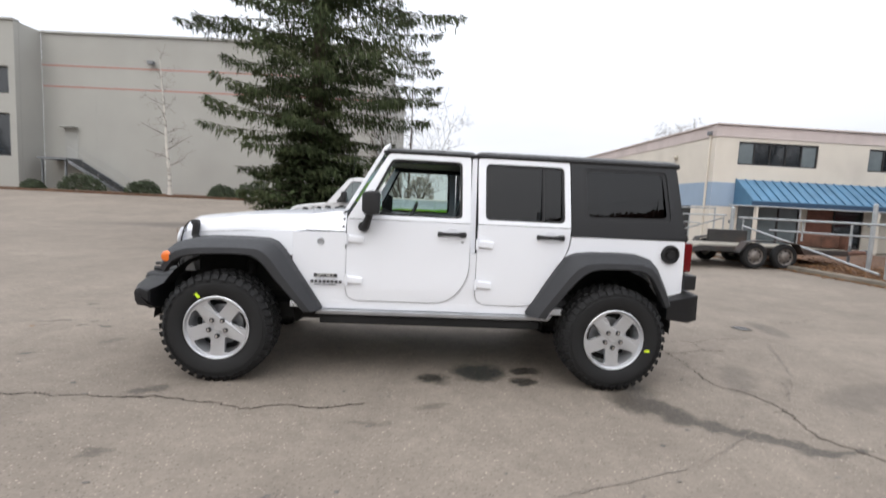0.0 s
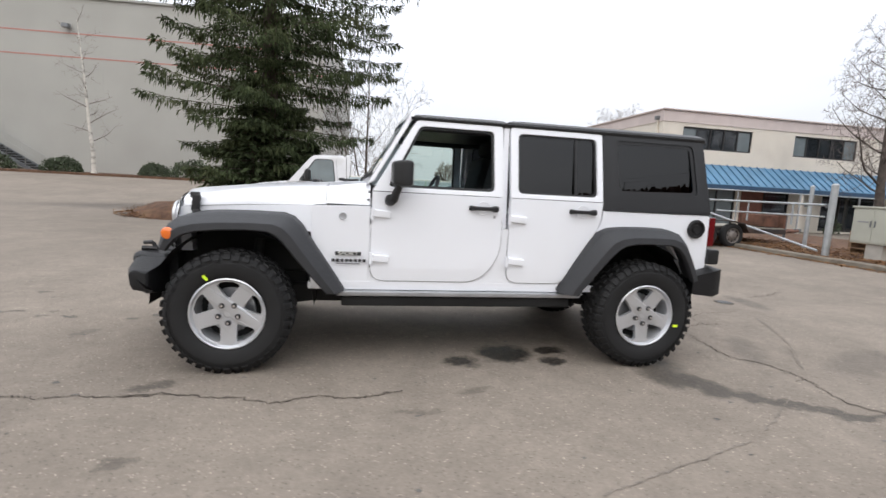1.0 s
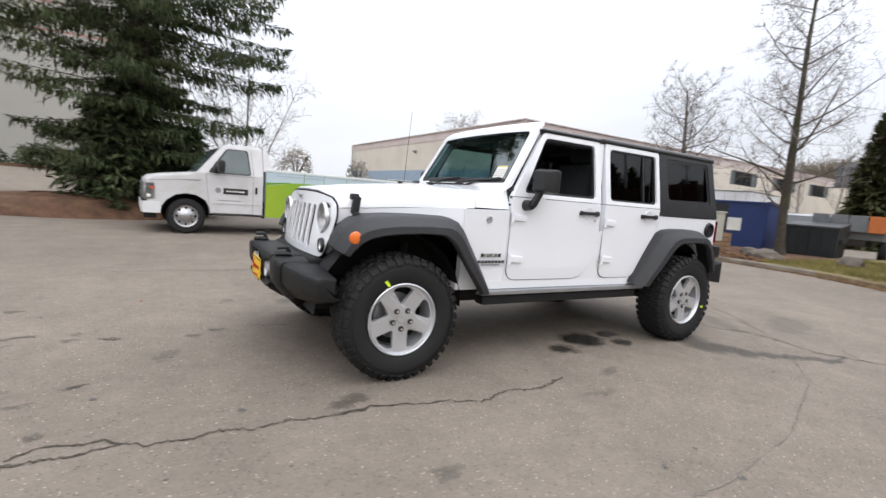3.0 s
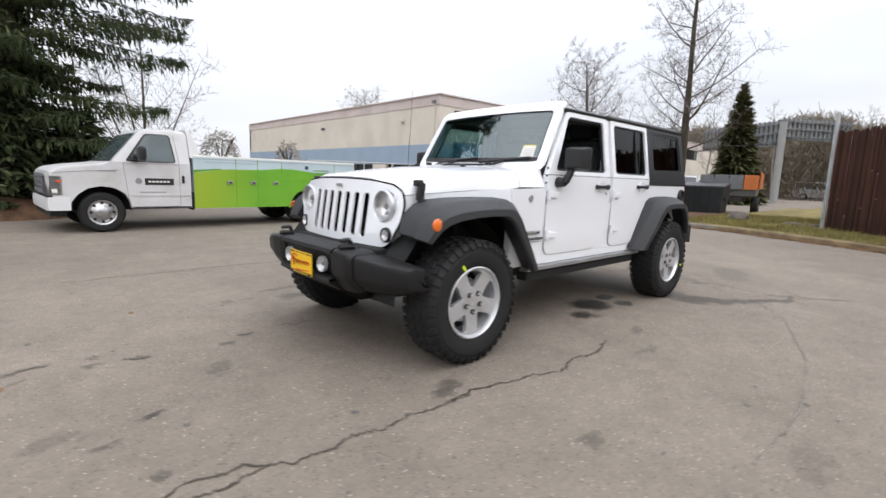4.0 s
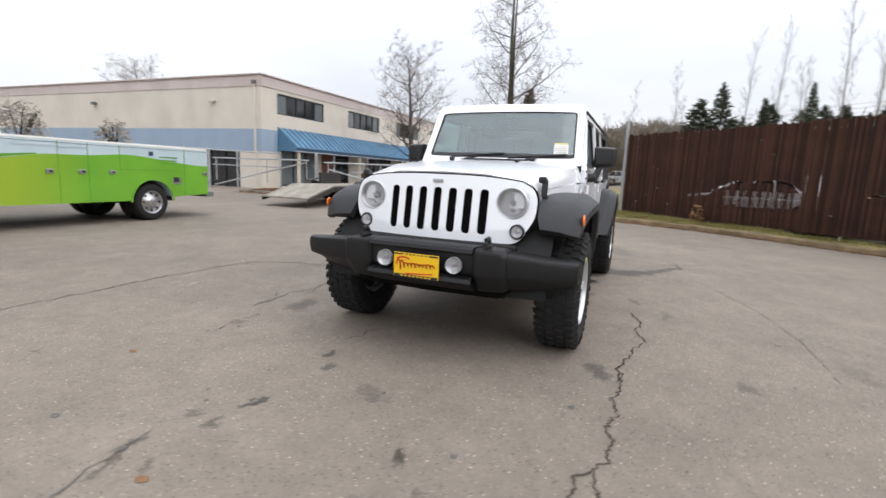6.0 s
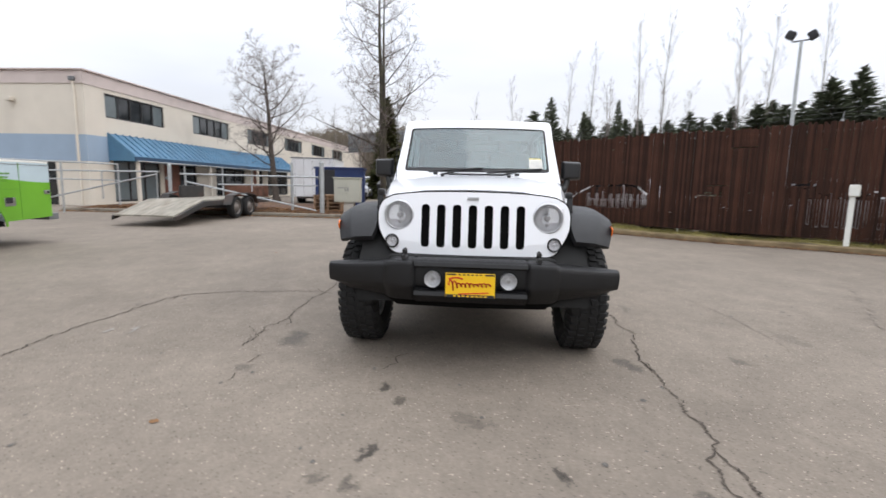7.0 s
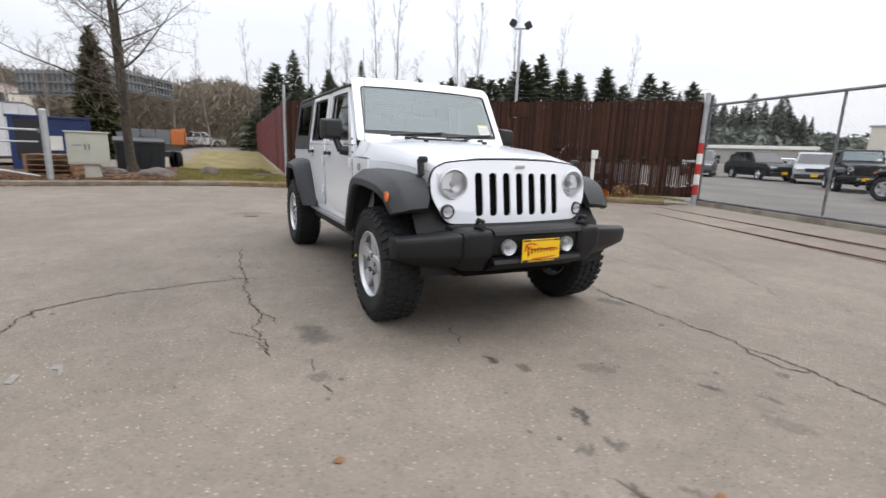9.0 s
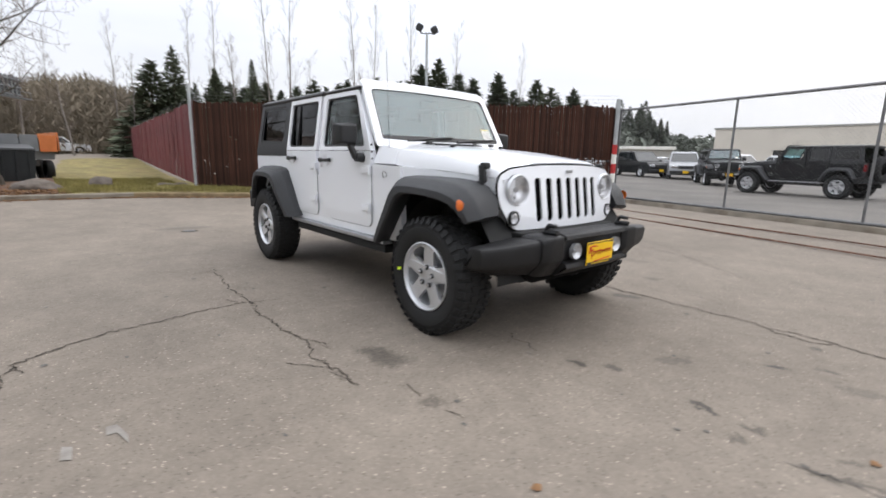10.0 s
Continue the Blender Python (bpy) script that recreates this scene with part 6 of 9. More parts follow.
# mulch island round the spruce
vs, fs = [(-4.9, 11.9, gz(-4.9, 11.9) + 0.50)], []
n = 36
for ring, (k, h) in enumerate(((0.35, 0.50), (0.7, 0.40), (0.92, 0.16), (1.0, -0.02))):
    for i in range(n):
        t = 6.2832 * i / n
        q = k * (1 + 0.06 * noise.noise((i * 0.5, ring, 4)))
        x, y = -4.8 + 2.75 * q * math.cos(t), 11.9 + 1.9 * q * math.sin(t)
        vs.append((x, y, gz(x, y) + h + 0.05 * noise.noise((x * 2, y * 2, 0))))
for i in range(n):
    fs.append((0, 1 + i, 1 + (i + 1) % n))
    for r in range(3):
        a, b = 1 + r * n + i, 1 + r * n + (i + 1) % n
        fs.append((a, b, b + n, a + n))
tagged(raw("mulch_island", vs, fs, M["mulch"], smooth=True), "mound of brown bark mulch under the spruce", "mulch bed", kind="structure")


def on_island():
    a, q = rng_.uniform(0, 6.28), math.sqrt(rng_.random())
    x, y = -4.9 + 3.0 * q * math.cos(a), 11.9 + 1.8 * q * math.sin(a)
    return x, y, gz(x, y) + 0.34 - 0.32 * q ** 2.2


scatter("island_litter", 2600, on_island, 0, M["leaf_litter"], "dry needles and leaves on the mulch", "leaves", True, (0.03, 0.09))
scatter("island_weeds", 900, on_island, 0.22, M["leaf_litter"], "dry brown weeds on the mulch", "weeds")

bare_tree("bare_tree", 3, 12.6, 0.145, "tall leafless tree with an upright mossy trunk on the verge", spread=0.78, levels=3, leaders=2, fork=0.10, kids=10, first=0.13, bark="bark_mossy", parent_pose=pose(13.9, 3.85, 0.12), up=0.20, twig=0.006, reach=0.32, lean=0.075, bend=0.45)
street_tree = bare_tree("bare_tree", 8, 8.2, 0.19, "rounded leafless street tree in front of the building", spread=0.80, levels=3, leaders=1, kids=11, first=0.26, bark="bark_dark", parent_pose=pose(18.9, 10.6, 0.1), up=0.22, twig=0.008, reach=0.56, bend=0.5)
far_crown = copy_thing(street_tree, pose(30.5, 48.5, gz(30.5, 48.5), 0, 0, 130))
far_crown.scale = (1.45, 1.45, 1.45)
tagged(far_crown, "rounded leafless tree behind the office building")
bare_tree("bare_shrub_tree", 21, 8.0, 0.06, "leafless many-stemmed shrub behind the spruce", spread=0.62, levels=3, leaders=5, fork=0.05, kids=5, first=0.12, parent_pose=pose(-0.4, 14.6, 0.1), up=0.25, twig=0.006, lean=0.5)
bare_tree("birch_tree", 5, 10.5, 0.15, "slender white birch in front of the grey wall", spread=0.74, levels=3, leaders=1, kids=4, first=0.22, bark="birch", parent_pose=pose(-17.3, 30.0, gz(-17.5, 30.0), 0, 3, 0), up=0.12, twig=0.007, reach=0.27, limb="twig")


def bush(name, seed, w, d, h, n, label, mat, at, leaf=0.09, group=""):
    rnd = random.Random(seed)
    ob = thing(name, label, "bush", at, group)
    vs, fs = [], []
    for _ in range(n):
        a, b = rnd.uniform(0, 6.283), math.asin(rnd.uniform(0.0, 1))
        q = (0.72 + 0.28 * rnd.random()) * (1 + 0.18 * noise.noise((math.cos(a) * 2 + seed, math.sin(a) * 2, b * 2)))
        p = Vector((math.cos(a) * math.cos(b) * w / 2 * q, math.sin(a) * math.cos(b) * d / 2 * q, math.sin(b) * h * q * 0.95 + 0.03))
        u = Vector((rnd.gauss(0, 1), rnd.gauss(0, 1), rnd.gauss(0, 1) + 0.5)).normalized() * leaf * rnd.uniform(0.6, 1.4)
        v = u.orthogonal().normalized() * leaf * 0.4
        k = len(vs)
        vs.extend((p - u, p + v, p + u, p - v))
        fs.append((k, k + 1, k + 2, k + 3))
    tagged(raw("foliage", vs, fs, M[mat], ob), kind="stuff")
    sv, sf = [], []
    for _ in range(9):
        a = rnd.uniform(0, 6.28)
        tube_raw(sv, sf, (0, 0, -0.05), (math.cos(a) * w * 0.3, math.sin(a) * d * 0.3, h * 0.7), 0.025, 0.01, 4)
    tagged(raw("stem_mass", sv, sf, M["bark"], ob), kind="stuff")
    return ob


for i, (x, y, w, h) in enumerate(((-24.5, 31.8, 3.4, 1.5), (-19.6, 31.0, 2.6, 1.15), (-14.0, 30.6, 1.9, 1.1), (-11.6, 30.4, 3.2, 1.5), (-8.6, 30.2, 2.8, 1.5), (-27.2, 31.0, 1.5, 0.8), (-5.6, 29.8, 3.0, 1.5))):
    bush("hedge_bush", 30 + i, w, 1.5, h, 1500, "clipped dark green bush along the grey wall", "shrub", pose(x, y, gz(x, y) - 0.05), 0.10, "bushes along the wall")


# ---- cream office building ----
def build_cream(m):
    b = thing("office_building", "two-storey cream office building with blue band and pink parapet", "building", m)
    LX, LY, H = 44.0, 26.0, 5.22
    # front wall with upper windows and ground floor openings; x along the front, z up
    ups = [(1.05 + 6.0 * k, 4.70 + 6.0 * k) for k in range(6)]
    holes = [[(a, 3.62), (a, 4.60), (c, 4.60), (c, 3.62)] for a, c in ups]
    lows = [(1.3, 4.2, "window"), (4.5, 7.2, "door"), (9.1, 12.5, "window"), (13.7, 15.1, "door"), (15.9, 19.5, "window"), (21.8, 25.3, "window"), (27.8, 31.3, "window")]
    holes += [[(a, 0.12), (a, 2.05), (c, 2.05), (c, 0.12)] for a, c, _ in lows]
    wall = part("wall", panel([(0, -0.4), (LX, -0.4), (LX, H), (0, H)], holes, lambda u, v, q: (u, q, v), 0.3), M["cream"], b, "cream rendered wall")
    part("wall", panel([(0.3, -0.4), (LY, -0.4), (LY, H), (0.3, H)], [[(1.4, 0.0), (1.4, 2.15), (4.6, 2.15), (4.6, 0.0)], [(6.0, 0.0), (6.0, 2.15), (9.0, 2.15), (9.0, 0.0)]], lambda u, v, q: (q, u, v), 0.3), M["cream"], b, "cream rendered wall")
    part("wall", box((LX - 0.15, LY / 2, H / 2), (0.3, LY - 0.7, H)), M["cream"], b)
    part("wall", box((LX / 2, LY - 0.15, H / 2), (LX, 0.3, H)), M["cream"], b)
    part("roof", box((LX / 2, LY / 2, H - 0.35), (LX - 0.7, LY - 0.7, 0.2)), M["roof_felt"], b)
    # parapet band, a little proud; blue band
    for nm, z0, z1, mt, pr in (("parapet", 4.76, 5.26, "pink_trim", 0.03), ("blue_band", 1.78, 2.82, "blue_band", 0.012)):
        part(nm, box((LX / 2 - pr / 2 if nm == "parapet" else 0.55, -pr / 2, (z0 + z1) / 2), (LX + pr if nm == "parapet" else 1.1, pr, z1 - z0), 0.004), M[mt], b)
        part(nm, box((-pr / 2, LY / 2, (z0 + z1) / 2), (pr, LY, z1 - z0), 0.004), M[mt], b)
    part("coping", box((LX / 2, 0.1, 5.29), (LX + 0.16, 0.42, 0.06), 0.01), M["pink_trim"], b)
    part("coping", box((0.1, LY / 2, 5.29), (0.42, LY - 0.5, 0.06), 0.01), M["pink_trim"], b)
    part("corner_pipe", tube((-0.05, 0.35, 0.0), (-0.05, 0.35, 4.9), 0.05), M["cream"], b)
    part("rain_head", box((-0.09, 0.35, 4.93), (0.16, 0.2, 0.16), 0.02), M["grey_metal"], b)
    part("wall_lamp", add_box(box((-0.12, 3.0, 4.15), (0.22, 0.26, 0.16), 0.03), (-0.03, 3.0, 4.2), (0.06, 0.12, 0.12)), M["cream"], b)
    part("wall_lamp", box((-0.12, 12.0, 4.15), (0.22, 0.26, 0.16), 0.03), M["grey_metal"], b)
    for i, (a, c) in enumerate(ups):
        win = part("window", panel([(a, 3.62), (c, 3.62), (c, 4.60), (a, 4.60)], [[(a + 0.05 + j * (c - a - 0.05) / 5, 3.68), (a + 0.05 + j * (c - a - 0.05) / 5, 4.54), (a + (j + 1) * (c - a - 0.05) / 5, 4.54), (a + (j + 1) * (c - a - 0.05) / 5, 3.68)] for j in range(5)], lambda u, v, q: (u, 0.04 + q, v), 0.08), M["window_frame"], b, "dark framed window")
        for j in range(5):
            x0, x1 = a + 0.05 + j * (c - a - 0.05) / 5, a + (j + 1) * (c - a - 0.05) / 5
            part("pane", box(((x0 + x1) / 2, 0.09, 4.11), (x1 - x0, 0.012, 0.86)), M["window_dark"] if j in (1, 2, 3) else M["pane_grey"], win)
    for i, (a, c, kind) in enumerate(lows):
        k = 3 if kind == "window" else 2
        part_n = "window" if kind == "window" else "door"
        w = part(part_n, panel([(a, 0.12), (c, 0.12), (c, 2.05), (a, 2.05)], [[(a + 0.06 + j * (c - a - 0.06) / k, 0.2), (a + 0.06 + j * (c - a - 0.06) / k, 1.98), (a + (j + 1) * (c - a - 0.06) / k, 1.98), (a + (j + 1) * (c - a - 0.06) / k, 0.2)] for j in range(k)], lambda u, v, q: (u, 0.05 + q, v), 0.08), M["window_frame"], b)
        for j in range(k):
            x0, x1 = a + 0.06 + j * (c - a - 0.06) / k, a + (j + 1) * (c - a - 0.06) / k
            mt = M["brown_door"] if (kind == "door" and j == 0) else M["pane_grey"] if (kind == "window" and i == 0) else M["window_dark"]
            part("pane", box(((x0 + x1) / 2, 0.10, 1.09), (x1 - x0, 0.012, 1.78)), mt, w)
    # dark bays in the side wall
    for y0, y1 in ((1.4, 4.6), (6.0, 9.0)):
        bay = part("bay_door", box((0.2, (y0 + y1) / 2, 1.07), (0.05, y1 - y0, 2.13)), M["window_dark"], b, "dark roller door")
        for j in range(4):
            part("bay_post", box((0.15, y0 + 0.1 + j * (y1 - y0 - 0.2) / 3, 1.07), (0.06, 0.07, 2.13)), M["window_frame"], bay)
    # awning: pitched standing-seam roof with an end cheek
    AX0, AX1 = 1.05, 18.2
    aw = part("awning", mesh_bm([(AX0, 0, 2.98), (AX1, 0, 2.98), (AX1, -1.15, 2.06), (AX0, -1.15, 2.06), (AX1, -1.15, 1.86), (AX0, -1.15, 1.86), (AX0, 0, 1.86), (AX1, 0, 1.86)], [(0, 1, 2, 3), (3, 2, 4, 5), (0, 3, 5, 6), (1, 7, 4, 2), (5, 4, 7, 6), (0, 6, 7, 1)]), M["blue_metal"], b, "blue standing-seam metal awning")
    nseam = 42
    for j in range(nseam + 1):
        x = AX0 + 0.02 + j * (AX1 - AX0 - 0.04) / nseam
        part("awning_seam", box((x, -0.585, 2.545), (0.03, 1.47, 0.05), 0, (38.7, 0, 0)), M["blue_metal"], aw)
    part("awning_edge", box(((AX0 + AX1) / 2, -1.16, 1.94), (AX1 - AX0, 0.03, 0.18)), M["blue_dark"], aw)
    for j in range(4):
        part("entrance_post", box((AX0 + 0.3 + j * 5.4, -1.05, 0.93), (0.12, 0.12, 1.86)), M["cream"], b)
    return b


def mesh_bm(verts, faces):
    bm = bmesh.new()
    vs = [bm.verts.new(v) for v in verts]
    for f in faces:
        bm.faces.new([vs[i] for i in f])
    return bm


M["pane_grey"] = material("pane_grey", (0.16, 0.19, 0.20), 0.1, var=0.15, scale=1.5, spec=0.7)
M["blue_dark"] = material("blue_dark", (0.03, 0.07, 0.13), 0.5, var=0.15)
build_cream(pose(12.75, 15.55, 0.08))


# ---- grey concrete hall with outside stair ----
def build_grey(m):
    b = thing("warehouse", "tall grey concrete warehouse with two thin red stripes", "building", m)
    L, H = 26.0, 11.95
    wall = part("wall", panel([(0, -2), (L, -2), (L, H), (0, H)], [], lambda u, v, q: (u, q, v), 0.4), M["grey_wall"], b, "pale grey tilt-up concrete wall")
    for k in range(4):
        part("wall_joint", box((4.2 + k * 6.6, -0.003, H / 2 - 1), (0.025, 0.006, H + 2)), M["grey_wall_cap"], wall)
    part("roof", box((L / 2, 10.2, H - 0.5), (L, 19.6, 0.3)), M["roof_felt"], b)
    part("wall", box((L - 0.2, 10.2, H / 2 - 1), (0.4, 19.6, H + 2)), M["grey_wall"], b)
    part("coping", box((L / 2, 0.15, H + 0.08), (L, 0.6, 0.16), 0.02), M["grey_wall_cap"], b)
    for z in (9.60, 8.03):
        part("stripe", box((L / 2, -0.006, z), (L, 0.012, 0.09)), M["red_line"], b, "thin faded red stripe")
    # projecting wing with windows
    part("wing", panel([(-8, -2), (-0.003, -2), (-0.003, H + 0.1), (-8, H + 0.1)], [[(-4.3, 6.9), (-4.3, 8.85), (-0.5, 8.85), (-0.5, 6.9)], [(-4.3, 2.4), (-4.3, 5.5), (-0.5, 5.5), (-0.5, 2.4)]], lambda u, v, q: (u, -2.3 + q, v), 0.4), M["grey_wall"], b, "grey concrete wing of the hall")
    part("wing_side", box((-0.2, -0.955, H / 2 - 0.95), (0.4, 1.87, H + 2.1)), M["grey_wall"], b)
    part("wing_coping", box((-4, -2.15, H + 0.17), (8.1, 0.6, 0.14), 0.02), M["grey_wall_cap"], b)
    for z0, z1 in ((6.9, 8.85), (2.4, 5.5)):
        w = part("window", panel([(-4.3, z0), (-0.5, z0), (-0.5, z1), (-4.3, z1)], [[(-4.2 + 1.25 * j, z0 + 0.1), (-4.2 + 1.25 * j, z1 - 0.1), (-3.05 + 1.25 * j, z1 - 0.1), (-3.05 + 1.25 * j, z0 + 0.1)] for j in range(3)], lambda u, v, q: (u, -2.15 + q, v), 0.1), M["window_frame"], b)
        for j in range(3):
            part("pane", box((-3.625 + 1.25 * j, -2.08, (z0 + z1) / 2), (1.15, 0.015, z1 - z0 - 0.2)), M["window_dark"], w)
    part("floodlight", add_box(box((8.7, -0.3, 10.02), (0.45, 0.35, 0.28), 0.04), (8.7, -0.08, 10.07), (0.12, 0.16, 0.12)), M["grey_metal"], b)
    # door, landing, stair
    part("door", box((2.2, -0.03, 3.55), (1.0, 0.05, 2.1)), M["grey_wall_cap"], b)
    part("door_canopy", box((2.2, -0.35, 4.95), (1.2, 0.6, 0.06)), M["grey_wall_cap"], b)
    st = part("stair_landing", box((2.0, -0.9, 2.42), (2.2, 1.7, 0.16)), M["grey_metal"], b)
    n, top = 14, 2.42
    for j in range(n):
        part("stair_tread", box((3.25 + 0.29 * j, -0.9, top - 0.172 * (j + 1)), (0.30, 1.3, 0.05)), M["grey_metal"], st)
        part("stair_riser", box((3.11 + 0.29 * j, -0.9, top - 0.172 * j - 0.11), (0.02, 1.3, 0.14)), M["window_frame"], st)
    for y in (-1.58, -0.22):
        part("stringer", loft([[(3.1, y, top - 0.30), (3.1, y, top - 0.02), (3.1, y + 0.05, top - 0.02), (3.1, y + 0.05, top - 0.30)], [(3.1 + 0.29 * n, y, top - 0.172 * n - 0.18), (3.1 + 0.29 * n, y, top - 0.172 * n + 0.06), (3.1 + 0.29 * n, y + 0.05, top - 0.172 * n + 0.06), (3.1 + 0.29 * n, y + 0.05, top - 0.172 * n - 0.18)]]), M["grey_metal"], st)
        part("handrail", tube((3.1, y, top + 0.95), (3.1 + 0.29 * n, y, top + 0.95 - 0.172 * n), 0.02), M["grey_wall_cap"], st)
        for j in range(0, n + 1, 4):
            part("baluster", tube((3.1 + 0.29 * j, y, top - 0.172 * j), (3.1 + 0.29 * j, y, top + 0.95 - 0.172 * j), 0.012), M["grey_wall_cap"], st)
    for x in (1.1, 2.9):
        part("landing_post", box((x, -1.5, 1.1), (0.12, 0.12, 2.6)), M["grey_metal"], st)
    return b


build_grey(pose(-29.25, 34.9, 0.95, 0, 0, -4.5))
tagged(part("pavement", loft([[(x, 29.2, gz(x, 29) - 0.03), (x, 29.2, gz(x, 29) + 0.14), (x, 34.0, gz(x, 33) + 0.16), (x, 34.0, gz(x, 33) - 0.03)] for x in np.linspace(-34, -3, 12)]), M["mulch"]), "raised planting strip of brown bark beside the wall", "planting strip", kind="structure")


# ---- slatted chain-link fences ----
def build_fence(name, a, b, ga, gb, height, mat, label, step, gaps, seed, post_every=3.0, worn=(), view=None):
    """Posts and rails with upright slats; gaps: (from, to) stretches along it where slats are broken off short; view: a stretch
    where split slats let a parked car show through."""
    a, b = Vector(a), Vector(b)
    ln = (b - a).length
    yaw = math.degrees(math.atan2(b.y - a.y, b.x - a.x))
    f = thing(name, label, "fence", pose(a.x, a.y, 0, 0, 0, yaw))
    rnd = random.Random(seed)

    def gz_at(s):
        return ga + (gb - ga) * s / ln
    n = int(ln / step)
    base = bpy.data.meshes.new("slat")
    w = step * 0.965
    base.from_pydata([(-w / 2, -0.006, 0), (w / 2, -0.006, 0), (w / 2, 0.006, 0), (-w / 2, 0.006, 0), (-w / 2, -0.006, 1), (w / 2, -0.006, 1), (w / 2, 0.006, 1), (-w / 2, 0.006, 1)], [], [(0, 1, 5, 4), (1, 2, 6, 5), (2, 3, 7, 6), (3, 0, 4, 7), (4, 5, 6, 7)])
    base.materials.append(mat)
    for i in range(n):
        s = (i + 0.5) * step
        z0, z1 = 0.04, height + rnd.uniform(-0.05, 0.04)
        if rnd.random() < 0.002:
            continue
        cuts = []
        for g0, g1, zg, hg, chance in gaps:
            if g0 < s < g1 and rnd.random() < chance:
                cuts.append((zg + rnd.uniform(-0.008, 0.008), hg * rnd.uniform(0.6, 1.2)))
        if view and view[0] < s < view[1]:
            q = (s - view[0]) / (view[1] - view[0])
            arc = float(np.interp(s, (6.88, 7.09, 7.33, 7.87, 8.47, 8.72, 8.99, 9.09, 9.69), (0.86, 1.02, 1.09, 1.09, 1.05, 0.97, 0.83, 0.74, 0.67)))
            if rnd.random() < 0.8:
                cuts.append((arc + rnd.uniform(-0.012, 0.012), rnd.uniform(0.035, 0.06)))
            if s < 8.7:
                cuts.append((0.47 + rnd.uniform(0.0, 0.07), 0.004))
                cuts.append((0.70 + rnd.uniform(0.0, 0.03), rnd.uniform(0.003, 0.02)))
        ragged = any(a0 < s < a1 for a0, a1 in worn) and rnd.random() < 0.5
        if ragged:
            cuts.append((rnd.uniform(0.28, 0.34), rnd.uniform(0.01, 0.03)))
            cuts.append((rnd.uniform(0.80, 1.0), rnd.uniform(0.01, 0.03)))
        if rnd.random() < 0.10:
            cuts.append((rnd.uniform(0.3, height - 0.2), rnd.uniform(0.015, 0.03)))
        lo = z0
        pieces = []
        for zg, hg in sorted(cuts):
            if zg > lo + 0.03:
                pieces.append((lo, zg))
                lo = zg + hg
        pieces.append((lo, z1))
        tilt = rnd.gauss(0, 0.12)
        thin = rnd.uniform(0.56, 0.80) if ragged else 1.0
        split = rnd.uniform(0.30, 0.55) if view and view[0] < s < 8.7 and rnd.random() < 0.8 else 1.0
        for p0, p1 in pieces:
            o = new("slat", base)
            o.parent = f
            o.matrix_basis = pose(s, rnd.uniform(-0.004, 0.004), gz_at(s) + p0, 0, tilt, rnd.gauss(0, 6)) @ Matrix.Diagonal((thin * split if 0.2 < p0 and p1 < 1.1 else 1.0, 1, p1 - p0, 1))
    k = max(1, round(ln / post_every))
    for i in range(k + 1):
        s = ln * i / k
        part("post", tube((s, -0.05, gz_at(s) - 0.05), (s, -0.05, gz_at(s) + height + 0.05), 0.03), M["galvanised"], f)
        part("barb_arm", tube((s, -0.05, gz_at(s) + height), (s, -0.16, gz_at(s) + height + 0.22), 0.008), M["gate_steel"], f)
    for z in (height - 0.16, 0.1):
        part("rail", tube((0, -0.035, gz_at(0) + z), (ln, -0.035, gz_at(ln) + z), 0.02), M["galvanised"], f)
    for j in range(3):
        part("barbed_wire", tube((0, -0.10 - 0.05 * j, gz_at(0) + height + 0.1 + 0.1 * j), (ln, -0.10 - 0.05 * j, gz_at(ln) + height + 0.1 + 0.1 * j), 0.003, None, 4), M["gate_steel"], f)
    return f


build_fence("slatted_fence", GP, FC, 0.21, 0.17, 2.44, M["slat"], "tall brown slatted chain-link fence with broken slats", 0.054,
            ((5.05, 5.6, 0.88, 0.03, 0.8), (5.1, 5.5, 0.94, 0.03, 0.6), (4.95, 5.4, 1.12, 0.025, 0.8), (4.42, 4.95, 1.99, 0.022, 0.9), (3.3, 3.8, 1.14, 0.05, 0.7), (0.15, 0.8, 0.95, 0.05, 0.5), (0.5, 2.6, 1.02, 0.025, 0.4)), 4, worn=((0.1, 3.4),), view=(6.86, 9.7))
build_fence("red_slat_fence", FC, (65.0, -4.9), 0.20, 0.95, 2.40, M["slat_red"], "long dark red slatted fence beside the grass", 0.185, (), 6, 3.4)
corner_post = thing("fence_post", "tall grey galvanised steel corner post", "post", pose(FC.x, FC.y + 0.06, 0.2))
part("post", tube((0, 0, -0.1), (0, 0, 2.85), 0.045), M["galvanised"], corner_post)
part("post_cap", lathe([(0.0, 2.9), (0.03, 2.89), (0.05, 2.85), (0.05, 2.82)], "z", 12), M["galvanised"], corner_post)




